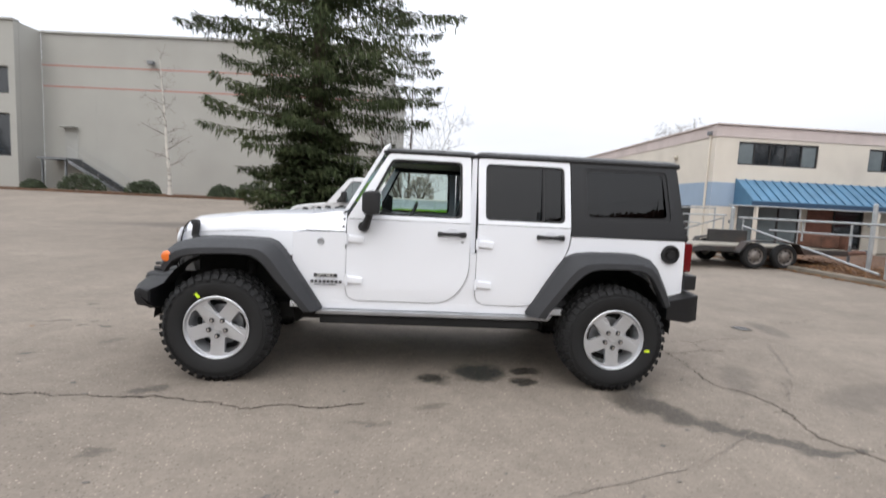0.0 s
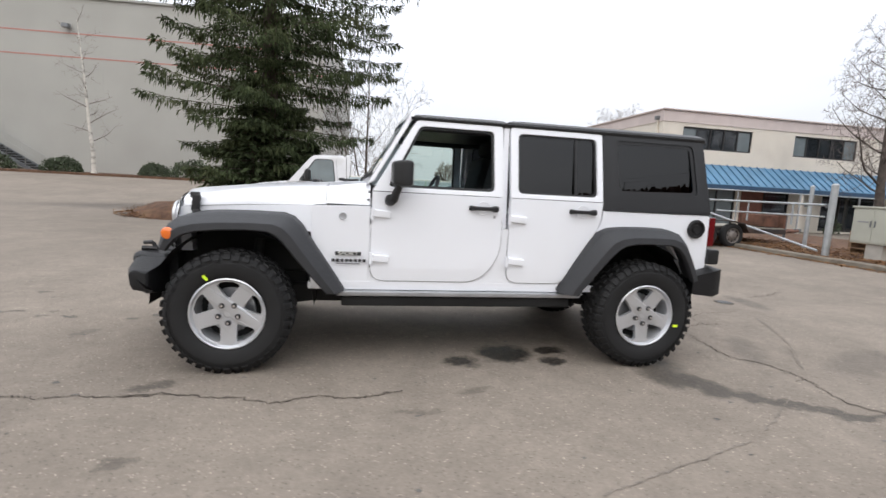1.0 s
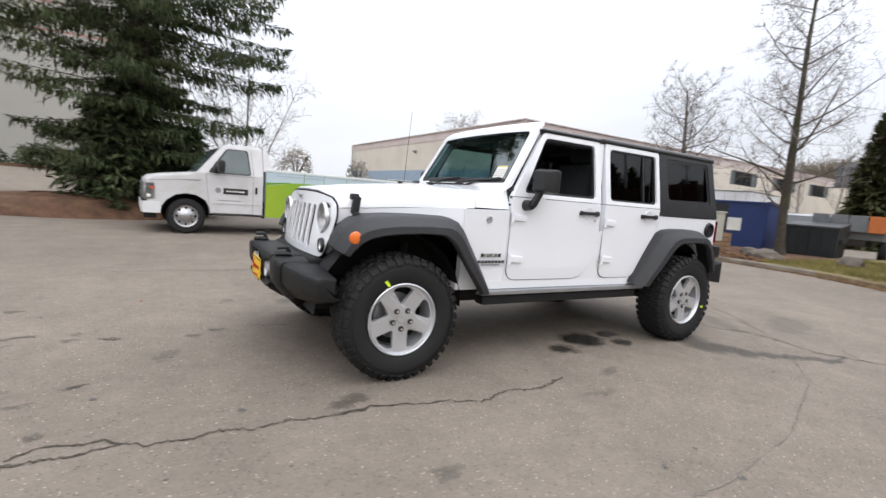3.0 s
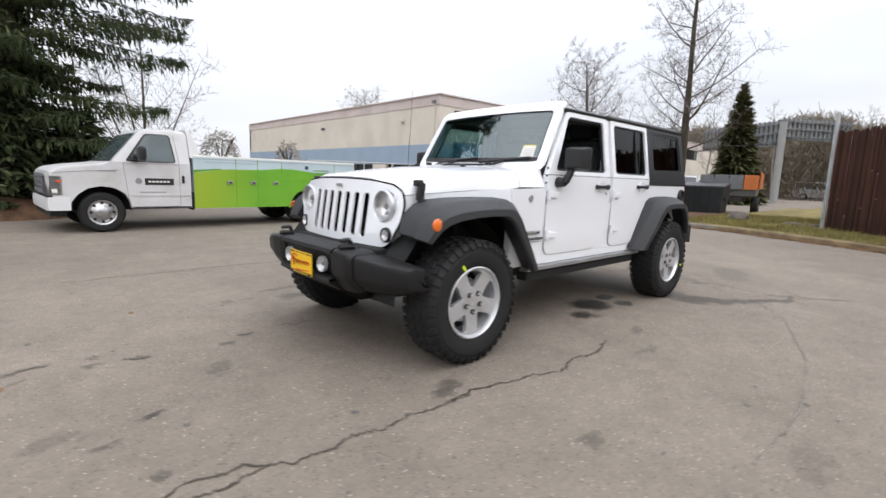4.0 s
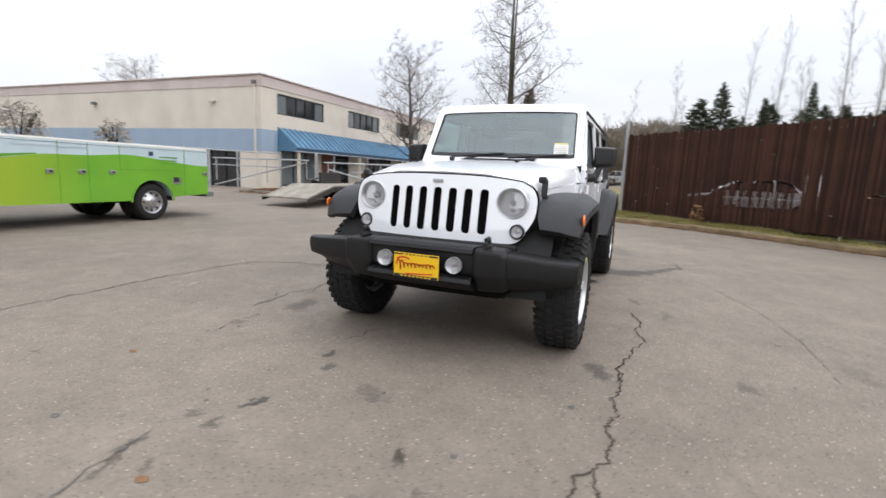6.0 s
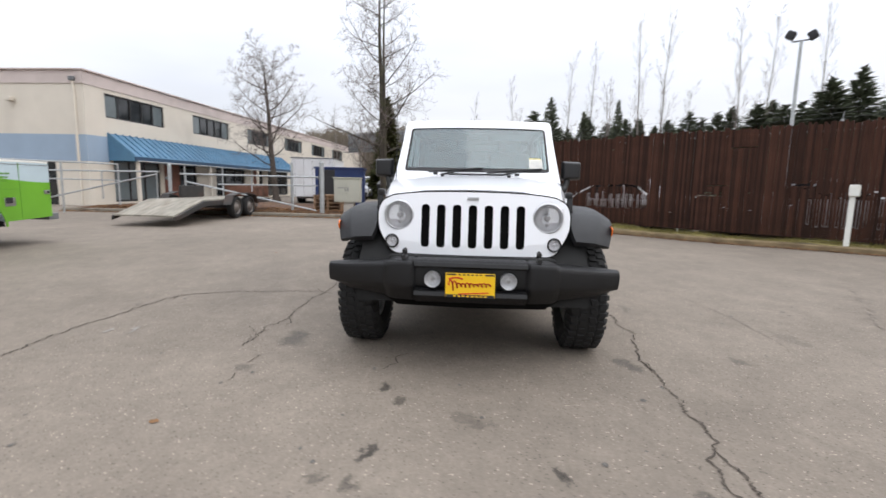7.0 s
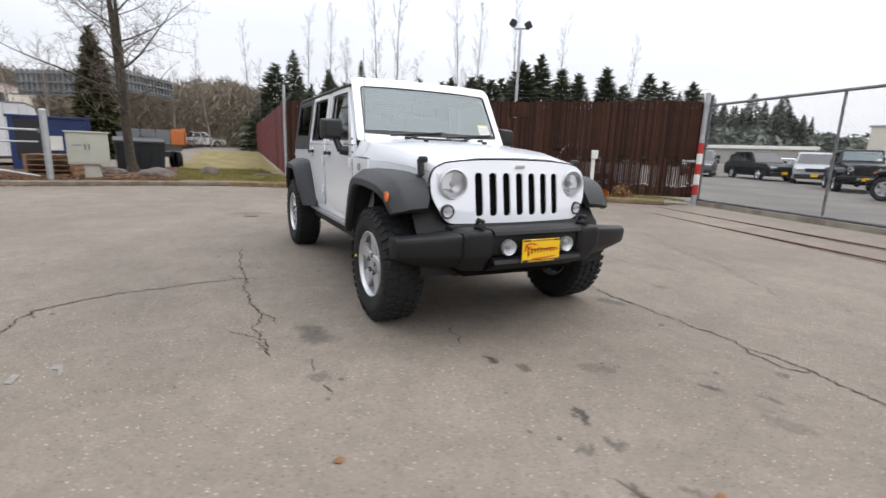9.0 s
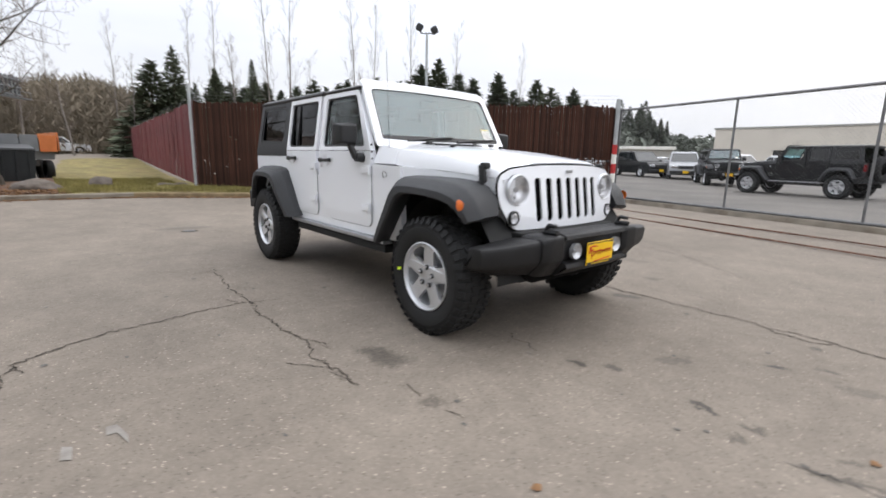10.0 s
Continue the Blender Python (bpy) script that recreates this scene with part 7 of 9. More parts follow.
# ---- sliding gate with wire mesh, rail tracks, striped post ----
def build_mesh_gate(name, x0, x1, m, height, label, uprights):
    g = thing(name, label, "gate", m)
    for zz, r in ((height, 0.03), (0.12, 0.03)):
        part("gate_rail", tube((x0, 0, zz), (x1, 0, zz), r), M["gate_steel"], g)
    for x in uprights:
        part("gate_upright", tube((x, 0, -0.05), (x, 0, height), 0.025), M["gate_steel"], g)
    vs, fs = [], []
    h = height - 0.15
    st = 0.075
    k = int((x1 - x0 + h) / st)
    for i in range(k):
        for sgn in (1, -1):
            a0 = x0 - h + i * st
            pa, pb = [a0, 0.12], [a0 + h, 0.12 + h]
            if pa[0] < x0:
                d = x0 - pa[0]
                pa = [x0, 0.12 + d]
            if pb[0] > x1:
                d = pb[0] - x1
                pb = [x1, 0.12 + h - d]
            if pb[1] - pa[1] < 0.05:
                continue
            if sgn < 0:
                pa, pb = [x0 + x1 - pa[0], pa[1]], [x0 + x1 - pb[0], pb[1]]
            tube_raw(vs, fs, (pa[0], 0.004 * sgn, pa[1]), (pb[0], 0.004 * sgn, pb[1]), 0.0009, 0.0009, 3)
    tagged(raw("wire_mesh", vs, fs, M["gate_steel"], g), kind="stuff")
    return g


build_mesh_gate("sliding_gate", 0.0, 11.0, pose(3.3, -9.5, 0.09, 0, 0, 165.3), 2.46, "galvanised chain-link sliding gate with pipe frame", (0.1, 3.34, 5.87, 8.4, 10.9))
gate_post = thing("gate_post", "steel gate post with red and white stripes", "post", pose(3.22, -9.32, gz(3.2, -9.3)))
part("post", tube((0, 0, -0.05), (0, 0, 2.75), 0.06, None, 12), M["galvanised"], gate_post)
for k in range(5):
    part("stripe", lathe([(0.064, 0.25 + 0.26 * k), (0.068, 0.26 + 0.26 * k), (0.068, 0.50 + 0.26 * k), (0.064, 0.51 + 0.26 * k)], "z", 14), M["red_paint"] if k % 2 == 0 else M["paper"], gate_post, "painted band")
for i, y in enumerate((-6.98, -6.10)):
    tagged(part("gate_rail_track_%d" % (i + 1), loft([[(x, y - 0.263 * x + o, gz(x, y) + h) for o, h in ((0, 0), (0, 0.02), (0.04, 0.02), (0.04, 0))] for x in np.linspace(-13, 3.0, 14)]), M["rust"]), "rusty steel track rail set in the asphalt", "rail", kind="structure")
tagged(part("gate_sill", loft([[(x, -8.63 - 0.263 * x + o, gz(x, -8.6) + h) for o, h in ((-0.18, -0.02), (-0.16, 0.10), (0.14, 0.10), (0.18, -0.02))] for x in np.linspace(-12, 3.1, 12)]), M["kerb"]), "low concrete sill under the gate", "kerb", kind="structure")

vs = [(x, -8.85 - 0.263 * x + o, gz(x, -9 + o) + 0.005) for o in (0.0, -6.0, -12.0, -24.0, -60.0) for x in (-34, -26, -18, -12, -6, 0, 3.1)]
fs = [(j * 7 + i, j * 7 + i + 7, j * 7 + i + 8, j * 7 + i + 1) for j in range(4) for i in range(6)]
vs += [(3.1 + 40 * k, -8.85 - 0.815 + o - 10 * k, gz(3.1 + 40 * k, -10 + o) + 0.005) for o in (0.0, -6.0, -12.0, -24.0, -60.0) for k in (0, 1)]
fs += [(35 + j * 2, 37 + j * 2, 38 + j * 2, 36 + j * 2) for j in range(4)]
tagged(raw("lot_ground", vs, fs, M["lot_asphalt"]), "darker damp asphalt of the sales lot", "ground", kind="structure")

keypad = thing("keypad_post", "white access keypad on a leaning white post", "keypad", pose(4.68, -7.18, verge_height(4.68, -7.18) - 0.03, 0, 3, -40))
part("post", box((0, 0, 0.5), (0.09, 0.09, 1.04), 0.01), M["paper"], keypad)
hd = part("head", box((0.02, -0.02, 1.12), (0.26, 0.16, 0.22), 0.015), M["paper"], keypad)
part("keypad_face", box((0.06, 0.065, 1.12), (0.09, 0.012, 0.10)), M["ink"], hd)
part("keypad_face", box((-0.05, 0.065, 1.14), (0.05, 0.012, 0.06)), M["grey_ink"], hd)
part("base_plate", box((0, 0, 0.0), (0.2, 0.2, 0.03)), M["galvanised"], keypad)

lamp = thing("light_pole", "tall steel pole with two floodlights", "street lamp", pose(16.7, -13.2, 0))
part("pole", tube((0, 0, -0.1), (0, 0, 7.5), 0.09, 0.06, 10), M["galvanised"], lamp)
part("cross_arm", tube((-0.2, -0.25, 7.5), (0.2, 0.25, 7.5), 0.035), M["grey_metal"], lamp)
for k in (-1, 1):
    part("floodlight", box((0.24 * k, 0.30 * k, 7.72 + 0.06 * k), (0.30, 0.34, 0.34), 0.06, (28 * k, 0, -39)), M["black_plastic"], lamp)
    part("bracket", tube((0.18 * k, 0.22 * k, 7.48), (0.24 * k, 0.30 * k, 7.66), 0.03), M["grey_metal"], lamp)

# ---- pipe gates along the yard's edge by the office ----
def pipe_gate(name, y0, y1, x, zt, zb, posts, diag, label):
    g = thing(name, label, "gate", pose(x, 0, gz(x, y0)))
    part("rail", tube((0, y0, zt), (0, y1, zt + 0.02), 0.028), M["galvanised"], g)
    part("rail", tube((0, y0, zt - 0.28), (0, y0 + (y1 - y0) * 0.72, zt - 0.30), 0.022), M["galvanised"], g)
    part("brace", tube((0, *diag[0]), (0, *diag[1]), 0.028), M["galvanised"], g)
    for y in posts:
        part("upright", tube((0, y, zb), (0, y, zt), 0.022), M["galvanised"], g)
    return g


pipe_gate("pipe_gate", 5.35, 10.1, 10.25, 1.28, 0.75, (6.2, 7.6, 9.9), ((5.4, 0.18), (9.9, 1.05)), "grey steel pipe swing gate with diagonal brace")
pipe_gate("pipe_gate", 16.0, 10.9, 10.35, 1.34, 0.4, (11.0, 13.0, 15.8), ((15.9, 0.2), (11.0, 1.28)), "grey steel pipe swing gate with diagonal brace")
for x, y, h, r in ((10.25, 5.2, 1.75, 0.075), (10.3, 10.5, 1.6, 0.06), (10.4, 16.3, 1.7, 0.06), (11.2, 6.6, 1.75, 0.05)):
    p = thing("gate_pillar", "thick grey galvanised steel gate post", "post", pose(x, y, gz(x, y)), "gate posts")
    part("post", tube((0, 0, -0.1), (0, 0, h), r, None, 12), M["galvanised"], p)
    part("post_cap", lathe([(0.0, h + 0.04), (r * 0.7, h + 0.03), (r * 1.08, h), (r * 1.08, h - 0.03)], "z", 12), M["galvanised"], p)
    part("hinge_bracket", box((0, 0.08, h * 0.72), (0.08, 0.12, 0.1), 0.01), M["grey_metal"], p)
far_rail = thing("chain_link_fence", "low chain-link fence with galvanised top rail by the office", "fence", pose(0, 0, 0.1))
part("rail", tube((11.6, 12.6, 1.75), (30, 12.9, 1.75), 0.025), M["galvanised"], far_rail)
part("rail", tube((4.5, 13.4, 1.55), (11.6, 13.4, 1.62), 0.025), M["galvanised"], far_rail)
for x in (4.5, 6.9, 9.2, 11.6):
    part("post", tube((x, 13.4, -0.1), (x, 13.4, 1.65), 0.03), M["galvanised"], far_rail)
for x in (14.5, 17.5, 20.5, 23.5):
    part("post", tube((x, 12.7, -0.1), (x, 12.7, 1.78), 0.03), M["galvanised"], far_rail)


# ---- simple road wheel for trucks, trailers and far cars ----
def plain_wheel(parent, x, y, z, r, w, side, rim_mat, detail=True):
    wh = new("wheel")
    wh.parent = parent
    wh.matrix_basis = pose(x, y, z, 0, 0, 0 if side < 0 else 180)
    h = w / 2
    q = r * 0.62
    part("tyre", lathe([(q, -h + 0.02), (q + 0.02, -h), (r - 0.04, -h), (r - 0.012, -h + 0.025), (r, -h + 0.05), (r, h - 0.05), (r - 0.012, h - 0.025), (r - 0.04, h), (q, h - 0.02)], "y", 28), M["rubber"], wh)
    rim_ = part("rim", lathe([(q + 0.004, -h + 0.02), (q - 0.02, -h + 0.03), (q - 0.03, -h + 0.07), (q * 0.55, -h + 0.04), (q * 0.45, -h + 0.01), (q * 0.35, -h - 0.005), (0, -h - 0.01)], "y", 24), rim_mat, wh)
    if detail:
        for k in range(8):
            a = 6.2832 * k / 8
            part("rim_slot", tube((q * 0.76 * math.cos(a), -h + 0.051, q * 0.76 * math.sin(a)), (q * 0.76 * math.cos(a), -h + 0.040, q * 0.76 * math.sin(a)), q * 0.11, None, 8), M["ink"], rim_)
    return wh


# ---- utility truck: white cutaway cab, green service body ----
def build_truck(m):
    """Front axle at the origin, front to -x, near side at -y."""
    t = thing("utility_truck", "white cab service truck with green and sky-blue wrapped utility body", "truck", m)
    W = M["truck_white"]
    WB = 4.07
    for s in (-1, 1):
        plain_wheel(t, 0.02, s * 0.87, 0.36, 0.36, 0.23, s, M["dull_chrome"])
        plain_wheel(t, WB, s * 0.87, 0.36, 0.36, 0.23, s, M["dull_chrome"])
        plain_wheel(t, WB, s * 0.60, 0.36, 0.36, 0.23, s, M["dull_chrome"], False)
    # lower cab: bonnet, wings, doors
    pts = [(-0.90, 0.62), (-0.93, 0.95), (-0.89, 1.07), (-0.76, 1.135), (-0.40, 1.185), (0.0, 1.24), (0.20, 1.275), (1.50, 1.275), (1.50, 0.42), (0.47, 0.42), (0.45, 0.55), (0.37, 0.70), (0.21, 0.80), (0.02, 0.83), (-0.18, 0.79), (-0.33, 0.68), (-0.42, 0.55), (-0.44, 0.45), (-0.88, 0.45)]
    rings = []
    for y, dz, dx in ((-1.0, -0.05, 0.10), (-0.985, -0.02, 0.06), (-0.90, 0.0, 0.025), (-0.5, 0.015, 0.0), (0.5, 0.015, 0.0), (0.90, 0.0, 0.025), (0.985, -0.02, 0.06), (1.0, -0.05, 0.10)):
        rings.append([(x + (dx if x < -0.7 else 0), y, z + (dz if z > 1.0 and x < 0.15 else 0)) for x, z in pts])
    cab = part("cab", loft(rings), W, t, "white painted truck cab")

    def roof_y(z):
        return 0.985 - 0.165 * (z - 1.26) / 0.59
    part("cab_top", loft([[(a, -w, z), (b, -w, z), (b, w, z), (a, w, z)] for z, a, b, w in ((1.262, 0.185, 1.502, roof_y(1.262)), (1.84, 0.665, 1.495, roof_y(1.84)), (1.895, 0.74, 1.475, 0.775), (1.935, 0.92, 1.42, 0.62))]), W, cab)
    for s in (-1, 1):
        def sd(u, v, q, s=s):
            return (u, s * (roof_y(v) + 0.004 + q), v)

        def flat(u, v, q, s=s):
            return (u, s * (1.002 + q), v)
        win = [(0.46, 1.305), (1.225, 1.305), (1.17, 1.80), (0.79, 1.80)]
        part("side_window", panel(rounded(win, 0.05, 3), [], sd, 0.006), M["cab_glass"], cab)
        part("window_trim", panel(rounded([(0.40, 1.285), (1.25, 1.285), (1.19, 1.82), (0.77, 1.82)], 0.06, 3), [rounded(win, 0.05, 3)[::-1]], sd, 0.010), M["black_plastic"], cab)
        part("door_seam", panel([(0.44, 0.45), (1.30, 0.45), (1.30, 1.26), (0.36, 1.26)], [[(0.448, 0.458), (0.368, 1.252), (1.292, 1.252), (1.292, 0.458)]], flat, 0.003), M["grey_ink"], cab)
        part("pillar_seam", panel([(1.30, 1.27), (1.308, 1.27), (1.262, 1.82), (1.254, 1.82)], [], sd, 0.003), M["grey_ink"], cab)
        part("door_logo", panel([(0.70, 0.86), (1.19, 0.86), (1.19, 0.985), (0.70, 0.985)], [], flat, 0.005), M["ink"], cab, "black door sign shape")
        for k in range(6):
            part("door_logo_bar", panel([(0.755 + 0.063 * k, 0.908), (0.800 + 0.063 * k, 0.908), (0.800 + 0.063 * k, 0.938), (0.755 + 0.063 * k, 0.938)], [], lambda u, v, q, s=s: (u, s * (1.008 + q), v), 0.003), M["paper"], cab)
        part("door_logo_bar", panel([(0.60, 0.715), (1.05, 0.715), (1.05, 0.732), (0.60, 0.732)], [], flat, 0.003), M["grey_ink"], cab)
        part("door_logo_ring", lathe([(0.0, 0.0), (0.055, 0.0), (0.058, 0.008)], "y", 18, (0.60, s * 1.003, 0.93)), M["grey_ink"], cab)
        part("body_line", panel([(0.47, 0.655), (1.49, 0.655), (1.49, 0.68), (0.47, 0.68)], [], flat, 0.010), W, cab)
        # shade below the door drawn as a thin dark strip
        part("rocker_shade", panel([(0.47, 0.425), (1.49, 0.425), (1.49, 0.445), (0.47, 0.445)], [], flat, 0.004), M["underbody"], cab)
        part("door_handle", box((1.36, s * 1.01, 0.97), (0.045, 0.03, 0.15), 0.01), M["black_plastic"], cab)
        part("fender_badge", box((0.12, s * 1.003, 1.105), (0.26, 0.012, 0.022)), M["grey_ink"], cab)
        part("bonnet_seam", loft([[(x, s * 1.004, z), (x, s * 1.004, z + 0.008), (x, s * 0.99, z + 0.008), (x, s * 0.99, z)] for x, z in ((-0.80, 1.045), (-0.2, 1.09), (0.30, 1.12))]), M["grey_ink"], cab)
        head = part("mirror", box((0.62, s * 1.20, 1.43), (0.14, 0.24, 0.27), 0.06), M["black_plastic"], t, "round black door mirror")
        part("mirror_arm", box((0.56, s * 1.05, 1.36), (0.12, 0.16, 0.09), 0.02), M["black_plastic"], head)
        hl = part("headlight", loft([[(-0.945, s * 0.60, z0), (-0.945, s * 0.60, z1), (-0.86, s * 1.008, z1), (-0.60, s * 1.008, z1), (-0.60, s * 0.9, z1), (-0.60, s * 0.9, z0), (-0.64, s * 1.008, z0), (-0.86, s * 1.008, z0)] for z0, z1 in ((0.68, 0.68), (0.685, 0.70), (0.70, 0.98), (0.99, 0.995)) for z0, z1 in (((z0 + z1) / 2, (z0 + z1) / 2),)]), M["dull_chrome"], t, "clear wraparound headlight")
        part("turn_lens", box((-0.67, s * 1.010, 0.905), (0.13, 0.012, 0.045), 0.008), M["amber_red"], hl)
        part("headlight_lens", box((-0.77, s * 1.010, 0.745), (0.12, 0.012, 0.07), 0.01), M["paper"], hl)
        arch = [(0.02 + 0.44 * math.cos(a), 0.39 + 0.44 * math.sin(a)) for a in [math.pi * k / 14 for k in range(15)]]
        part("wheel_arch", loft([[(x, s * y, z) for x, z in arch] for y in (0.985, 0.45)], caps=False, closed=False), M["underbody"], t)
        part("mud_flap", box((1.53, s * 0.88, 0.55), (0.03, 0.25, 0.36)), M["rubber"], t)
    part("arch_well", box((0.02, 0, 0.62), (0.86, 1.0, 0.40)), M["underbody"], t)
    part("windscreen", panel(rounded([(-0.86, 0.03), (0.86, 0.03), (0.745, 0.97), (-0.745, 0.97)], 0.05, 3), [], lambda u, v, q: (0.185 + 0.48 * v - 0.008 - q, u, 1.262 + 0.578 * v + 0.006), 0.006), M["cab_glass"], cab)
    part("grille", add_box(box((-0.92, 0, 0.90), (0.06, 1.2, 0.26), 0.02), (-0.93, 0, 0.73), (0.06, 1.2, 0.08), 0.01), M["grey_metal"], t)
    for k in range(3):
        part("grille_bar", box((-0.955, 0, 0.80 + 0.085 * k), (0.02, 1.15, 0.025)), M["dull_chrome"], t)
    part("bumper_gap", box((-0.70, 0, 0.652), (0.52, 1.99, 0.03)), M["ink"], t)
    rings = [[(xf, y, 0.41), (xf - 0.02, y, 0.44), (xf - 0.02, y, 0.60), (xf, y, 0.635), (xb, y, 0.635), (xb, y, 0.41)] for y, xf, xb in ((-1.02, -0.78, -0.44), (-1.0, -0.90, -0.44), (-0.9, -0.96, -0.5), (0.9, -0.96, -0.5), (1.0, -0.90, -0.44), (1.02, -0.78, -0.44))]
    part("front_bumper", loft(rings), M["white_dirty"], t, "pale grey steel bumper")
    part("lower_valance", box((-0.72, 0, 0.36), (0.36, 1.9, 0.12), 0.02), M["underbody"], t)
    part("cab_riser", loft([[(1.505, -w, z), (1.505, w, z), (b, w, z), (b, -w, z)] for z, b, w in ((1.40, 1.71, 0.98), (1.47, 1.70, 0.96), (1.90, 1.58, 0.84), (1.955, 1.55, 0.78))]), W, t, "white slanted bulkhead behind the cab")
    part("beacon", box((1.36, -0.2, 1.955), (0.12, 0.16, 0.05), 0.02), W, t)
    # service body: compartments on either side, printed green hill under a sky strip
    x0, x1, zb, zt = 1.56, 5.42, 0.40, 1.43
    bed = part("service_body", box(((x0 + x1) / 2, 0, 0.98), (x1 - x0, 1.2, 0.75)), M["grey_metal"], t, "wrapped steel service body")
    part("rear_bumper", box((x1 + 0.10, 0, 0.48), (0.22, 1.9, 0.12), 0.02), M["grey_metal"], t)
    for s in (-1, 1):
        arch = [(WB + 0.44 * math.cos(a), 0.37 + 0.42 * math.sin(a)) for a in [math.pi * k / 14 for k in range(15)]]
        low = [(x0, zb), (WB - 0.44, zb)] + [p for p in reversed(arch) if p[1] > zb + 0.01] + [(WB + 0.44, zb + 0.05), (x1, zb + 0.09)]
        part("side_panel", panel(low + [(x1, zt), (x0, zt)], [], lambda u, v, q, s=s: (u, s * (1.0 - q), v), 0.40), M["sky_wrap"], bed, "sky-blue wrapped side panel")

        def hill(u):
            return 1.115 + 0.09 * smooth01(1.5, 2.3, u) + 0.05 * math.exp(-((u - 3.55) / 0.5) ** 2) - 0.11 * smooth01(3.8, 5.4, u)
        tops = [x1 - (x1 - x0) * k / 30 for k in range(31)]
        part("green_wrap", panel(low + [(u, hill(u)) for u in tops], [], lambda u, v, q, s=s: (u, s * (1.004 - q), v), 0.003), M["green_wrap"], bed, "bright green hill wrap")
        part("far_hill_wrap", panel([(x0, hill(x0) + 0.002), (2.1, hill(2.1) + 0.002), (2.1, hill(2.1) + 0.02), (x0, hill(x0) + 0.055)], [], lambda u, v, q, s=s: (u, s * (1.004 - q), v), 0.003), M["dark_green_wrap"], bed)
        part("arch_lip", loft([[(WB + r * math.cos(a), s * y, 0.37 + r * 0.955 * math.sin(a)) for r, y in ((0.44, 1.002), (0.475, 1.006), (0.475, 1.018), (0.44, 1.018))] for a in [math.pi * k / 14 for k in range(15)]]), M["green_wrap"], bed)
        part("rear_arch", loft([[(x, s * y, z) for x, z in arch] for y in (0.985, 0.40)], caps=False, closed=False), M["underbody"], bed)
        for u, z0, z1 in ((x0 + 0.84, zb, zt), (x0 + 1.31, zb, zt), (x0 + 1.87, 0.97, zt - 0.02), (x1 - 0.60, zb + 0.06, zt)):
            part("panel_gap", box((u, s * 1.005, (z0 + z1) / 2), (0.009, 0.006, z1 - z0)), M["dark_green_wrap"], bed)
        part("panel_gap", box((x0 + 2.57, s * 1.005, 0.985), (1.38, 0.006, 0.009)), M["dark_green_wrap"], bed)
        part("panel_gap", box(((x0 + x1) / 2, s * 1.003, zt - 0.035), (x1 - x0 - 0.05, 0.006, 0.008)), M["grey_ink"], bed)
        for u in (x0 + 0.70, x0 + 1.20, x0 + 1.72, x1 - 0.08):
            part("latch", box((u, s * 1.012, 0.93), (0.115, 0.018, 0.075), 0.008), M["dull_chrome"], bed)
            part("latch_paddle", box((u + 0.015, s * 1.022, 0.93), (0.05, 0.012, 0.035), 0.004), M["ink"], bed)
        part("script_bar", box((x0 + 0.75, s * 1.004, 1.335), (1.1, 0.004, 0.03)), M["pale_ink"], bed)
        for k in range(3):
            part("script_bar", box((x1 - 0.98, s * 1.006, 1.24 - 0.06 * k), (0.42 - 0.06 * k, 0.004, 0.022)), M["dark_green_wrap"], bed)
        part("script_square", box((x1 - 1.36, s * 1.006, 1.30), (0.09, 0.004, 0.08)), M["navy"], bed)
        part("filler", box((x1 - 0.82, s * 1.01, 0.80), (0.13, 0.02, 0.10), 0.01), M["ink"], bed)
        part("filler_plate", box((x1 - 0.80, s * 1.006, 0.775), (0.19, 0.012, 0.14), 0.01), M["dull_chrome"], bed)
        part("top_rail", box(((x0 + x1) / 2, s * 0.80, zt + 0.015), (x1 - x0, 0.40, 0.04), 0.012), M["paper"], bed)
        part("rear_marker", box((x1 + 0.005, s * 0.9, 1.0), (0.02, 0.10, 0.2)), M["red_lens"], bed)
    for k in range(4):
        part("cross_member", tube((1.8 + k * 0.95, -0.6, 0.42), (1.8 + k * 0.95, 0.6, 0.42), 0.04), M["underbody"], t)
    part("chassis_frame", box((2.2, 0, 0.42), (5.6, 0.8, 0.12)), M["underbody"], t)
    part("rear_axle", tube((WB, -0.6, 0.36), (WB, 0.6, 0.36), 0.08), M["underbody"], t)
    part("front_axle", tube((0.02, -0.8, 0.36), (0.02, 0.8, 0.36), 0.05), M["underbody"], t)
    # the short nose of a cab-over-engine van
    for o in list(t.children) + [c for p in t.children for c in p.children]:
        for v in o.data.vertices if o.type == "MESH" else ():
            if v.co.x < -0.42:
                v.co.x = -0.42 + 0.62 * (v.co.x + 0.42)
    return t


def printed_green():
    """The printed wrap runs from yellow-green by the cab to grass green."""
    m = material("green_wrap", (0.15, 0.39, 0.03), 0.35, var=0.12, scale=1.2, coat=0.2)
    nt = m.node_tree
    b = nt.nodes["Principled BSDF"]
    src = b.inputs["Base Color"].links[0].from_socket
    sep = nt.nodes.new("ShaderNodeSeparateXYZ")
    tc = nt.nodes.new("ShaderNodeTexCoord")
    nt.links.new(tc.outputs["Object"], sep.inputs["Vector"])
    r = nt.nodes.new("ShaderNodeMapRange")
    r.inputs["From Min"].default_value = 1.7
    r.inputs["From Max"].default_value = 2.9
    nt.links.new(sep.outputs["X"], r.inputs["Value"])
    mx = nt.nodes.new("ShaderNodeMix")
    mx.data_type = "RGBA"
    mx.inputs["A"].default_value = (0.30, 0.43, 0.03, 1)
    nt.links.new(r.outputs["Result"], mx.inputs["Factor"])
    nt.links.new(src, mx.inputs["B"])
    nt.links.new(mx.outputs["Result"], b.inputs["Base Color"])
    return m


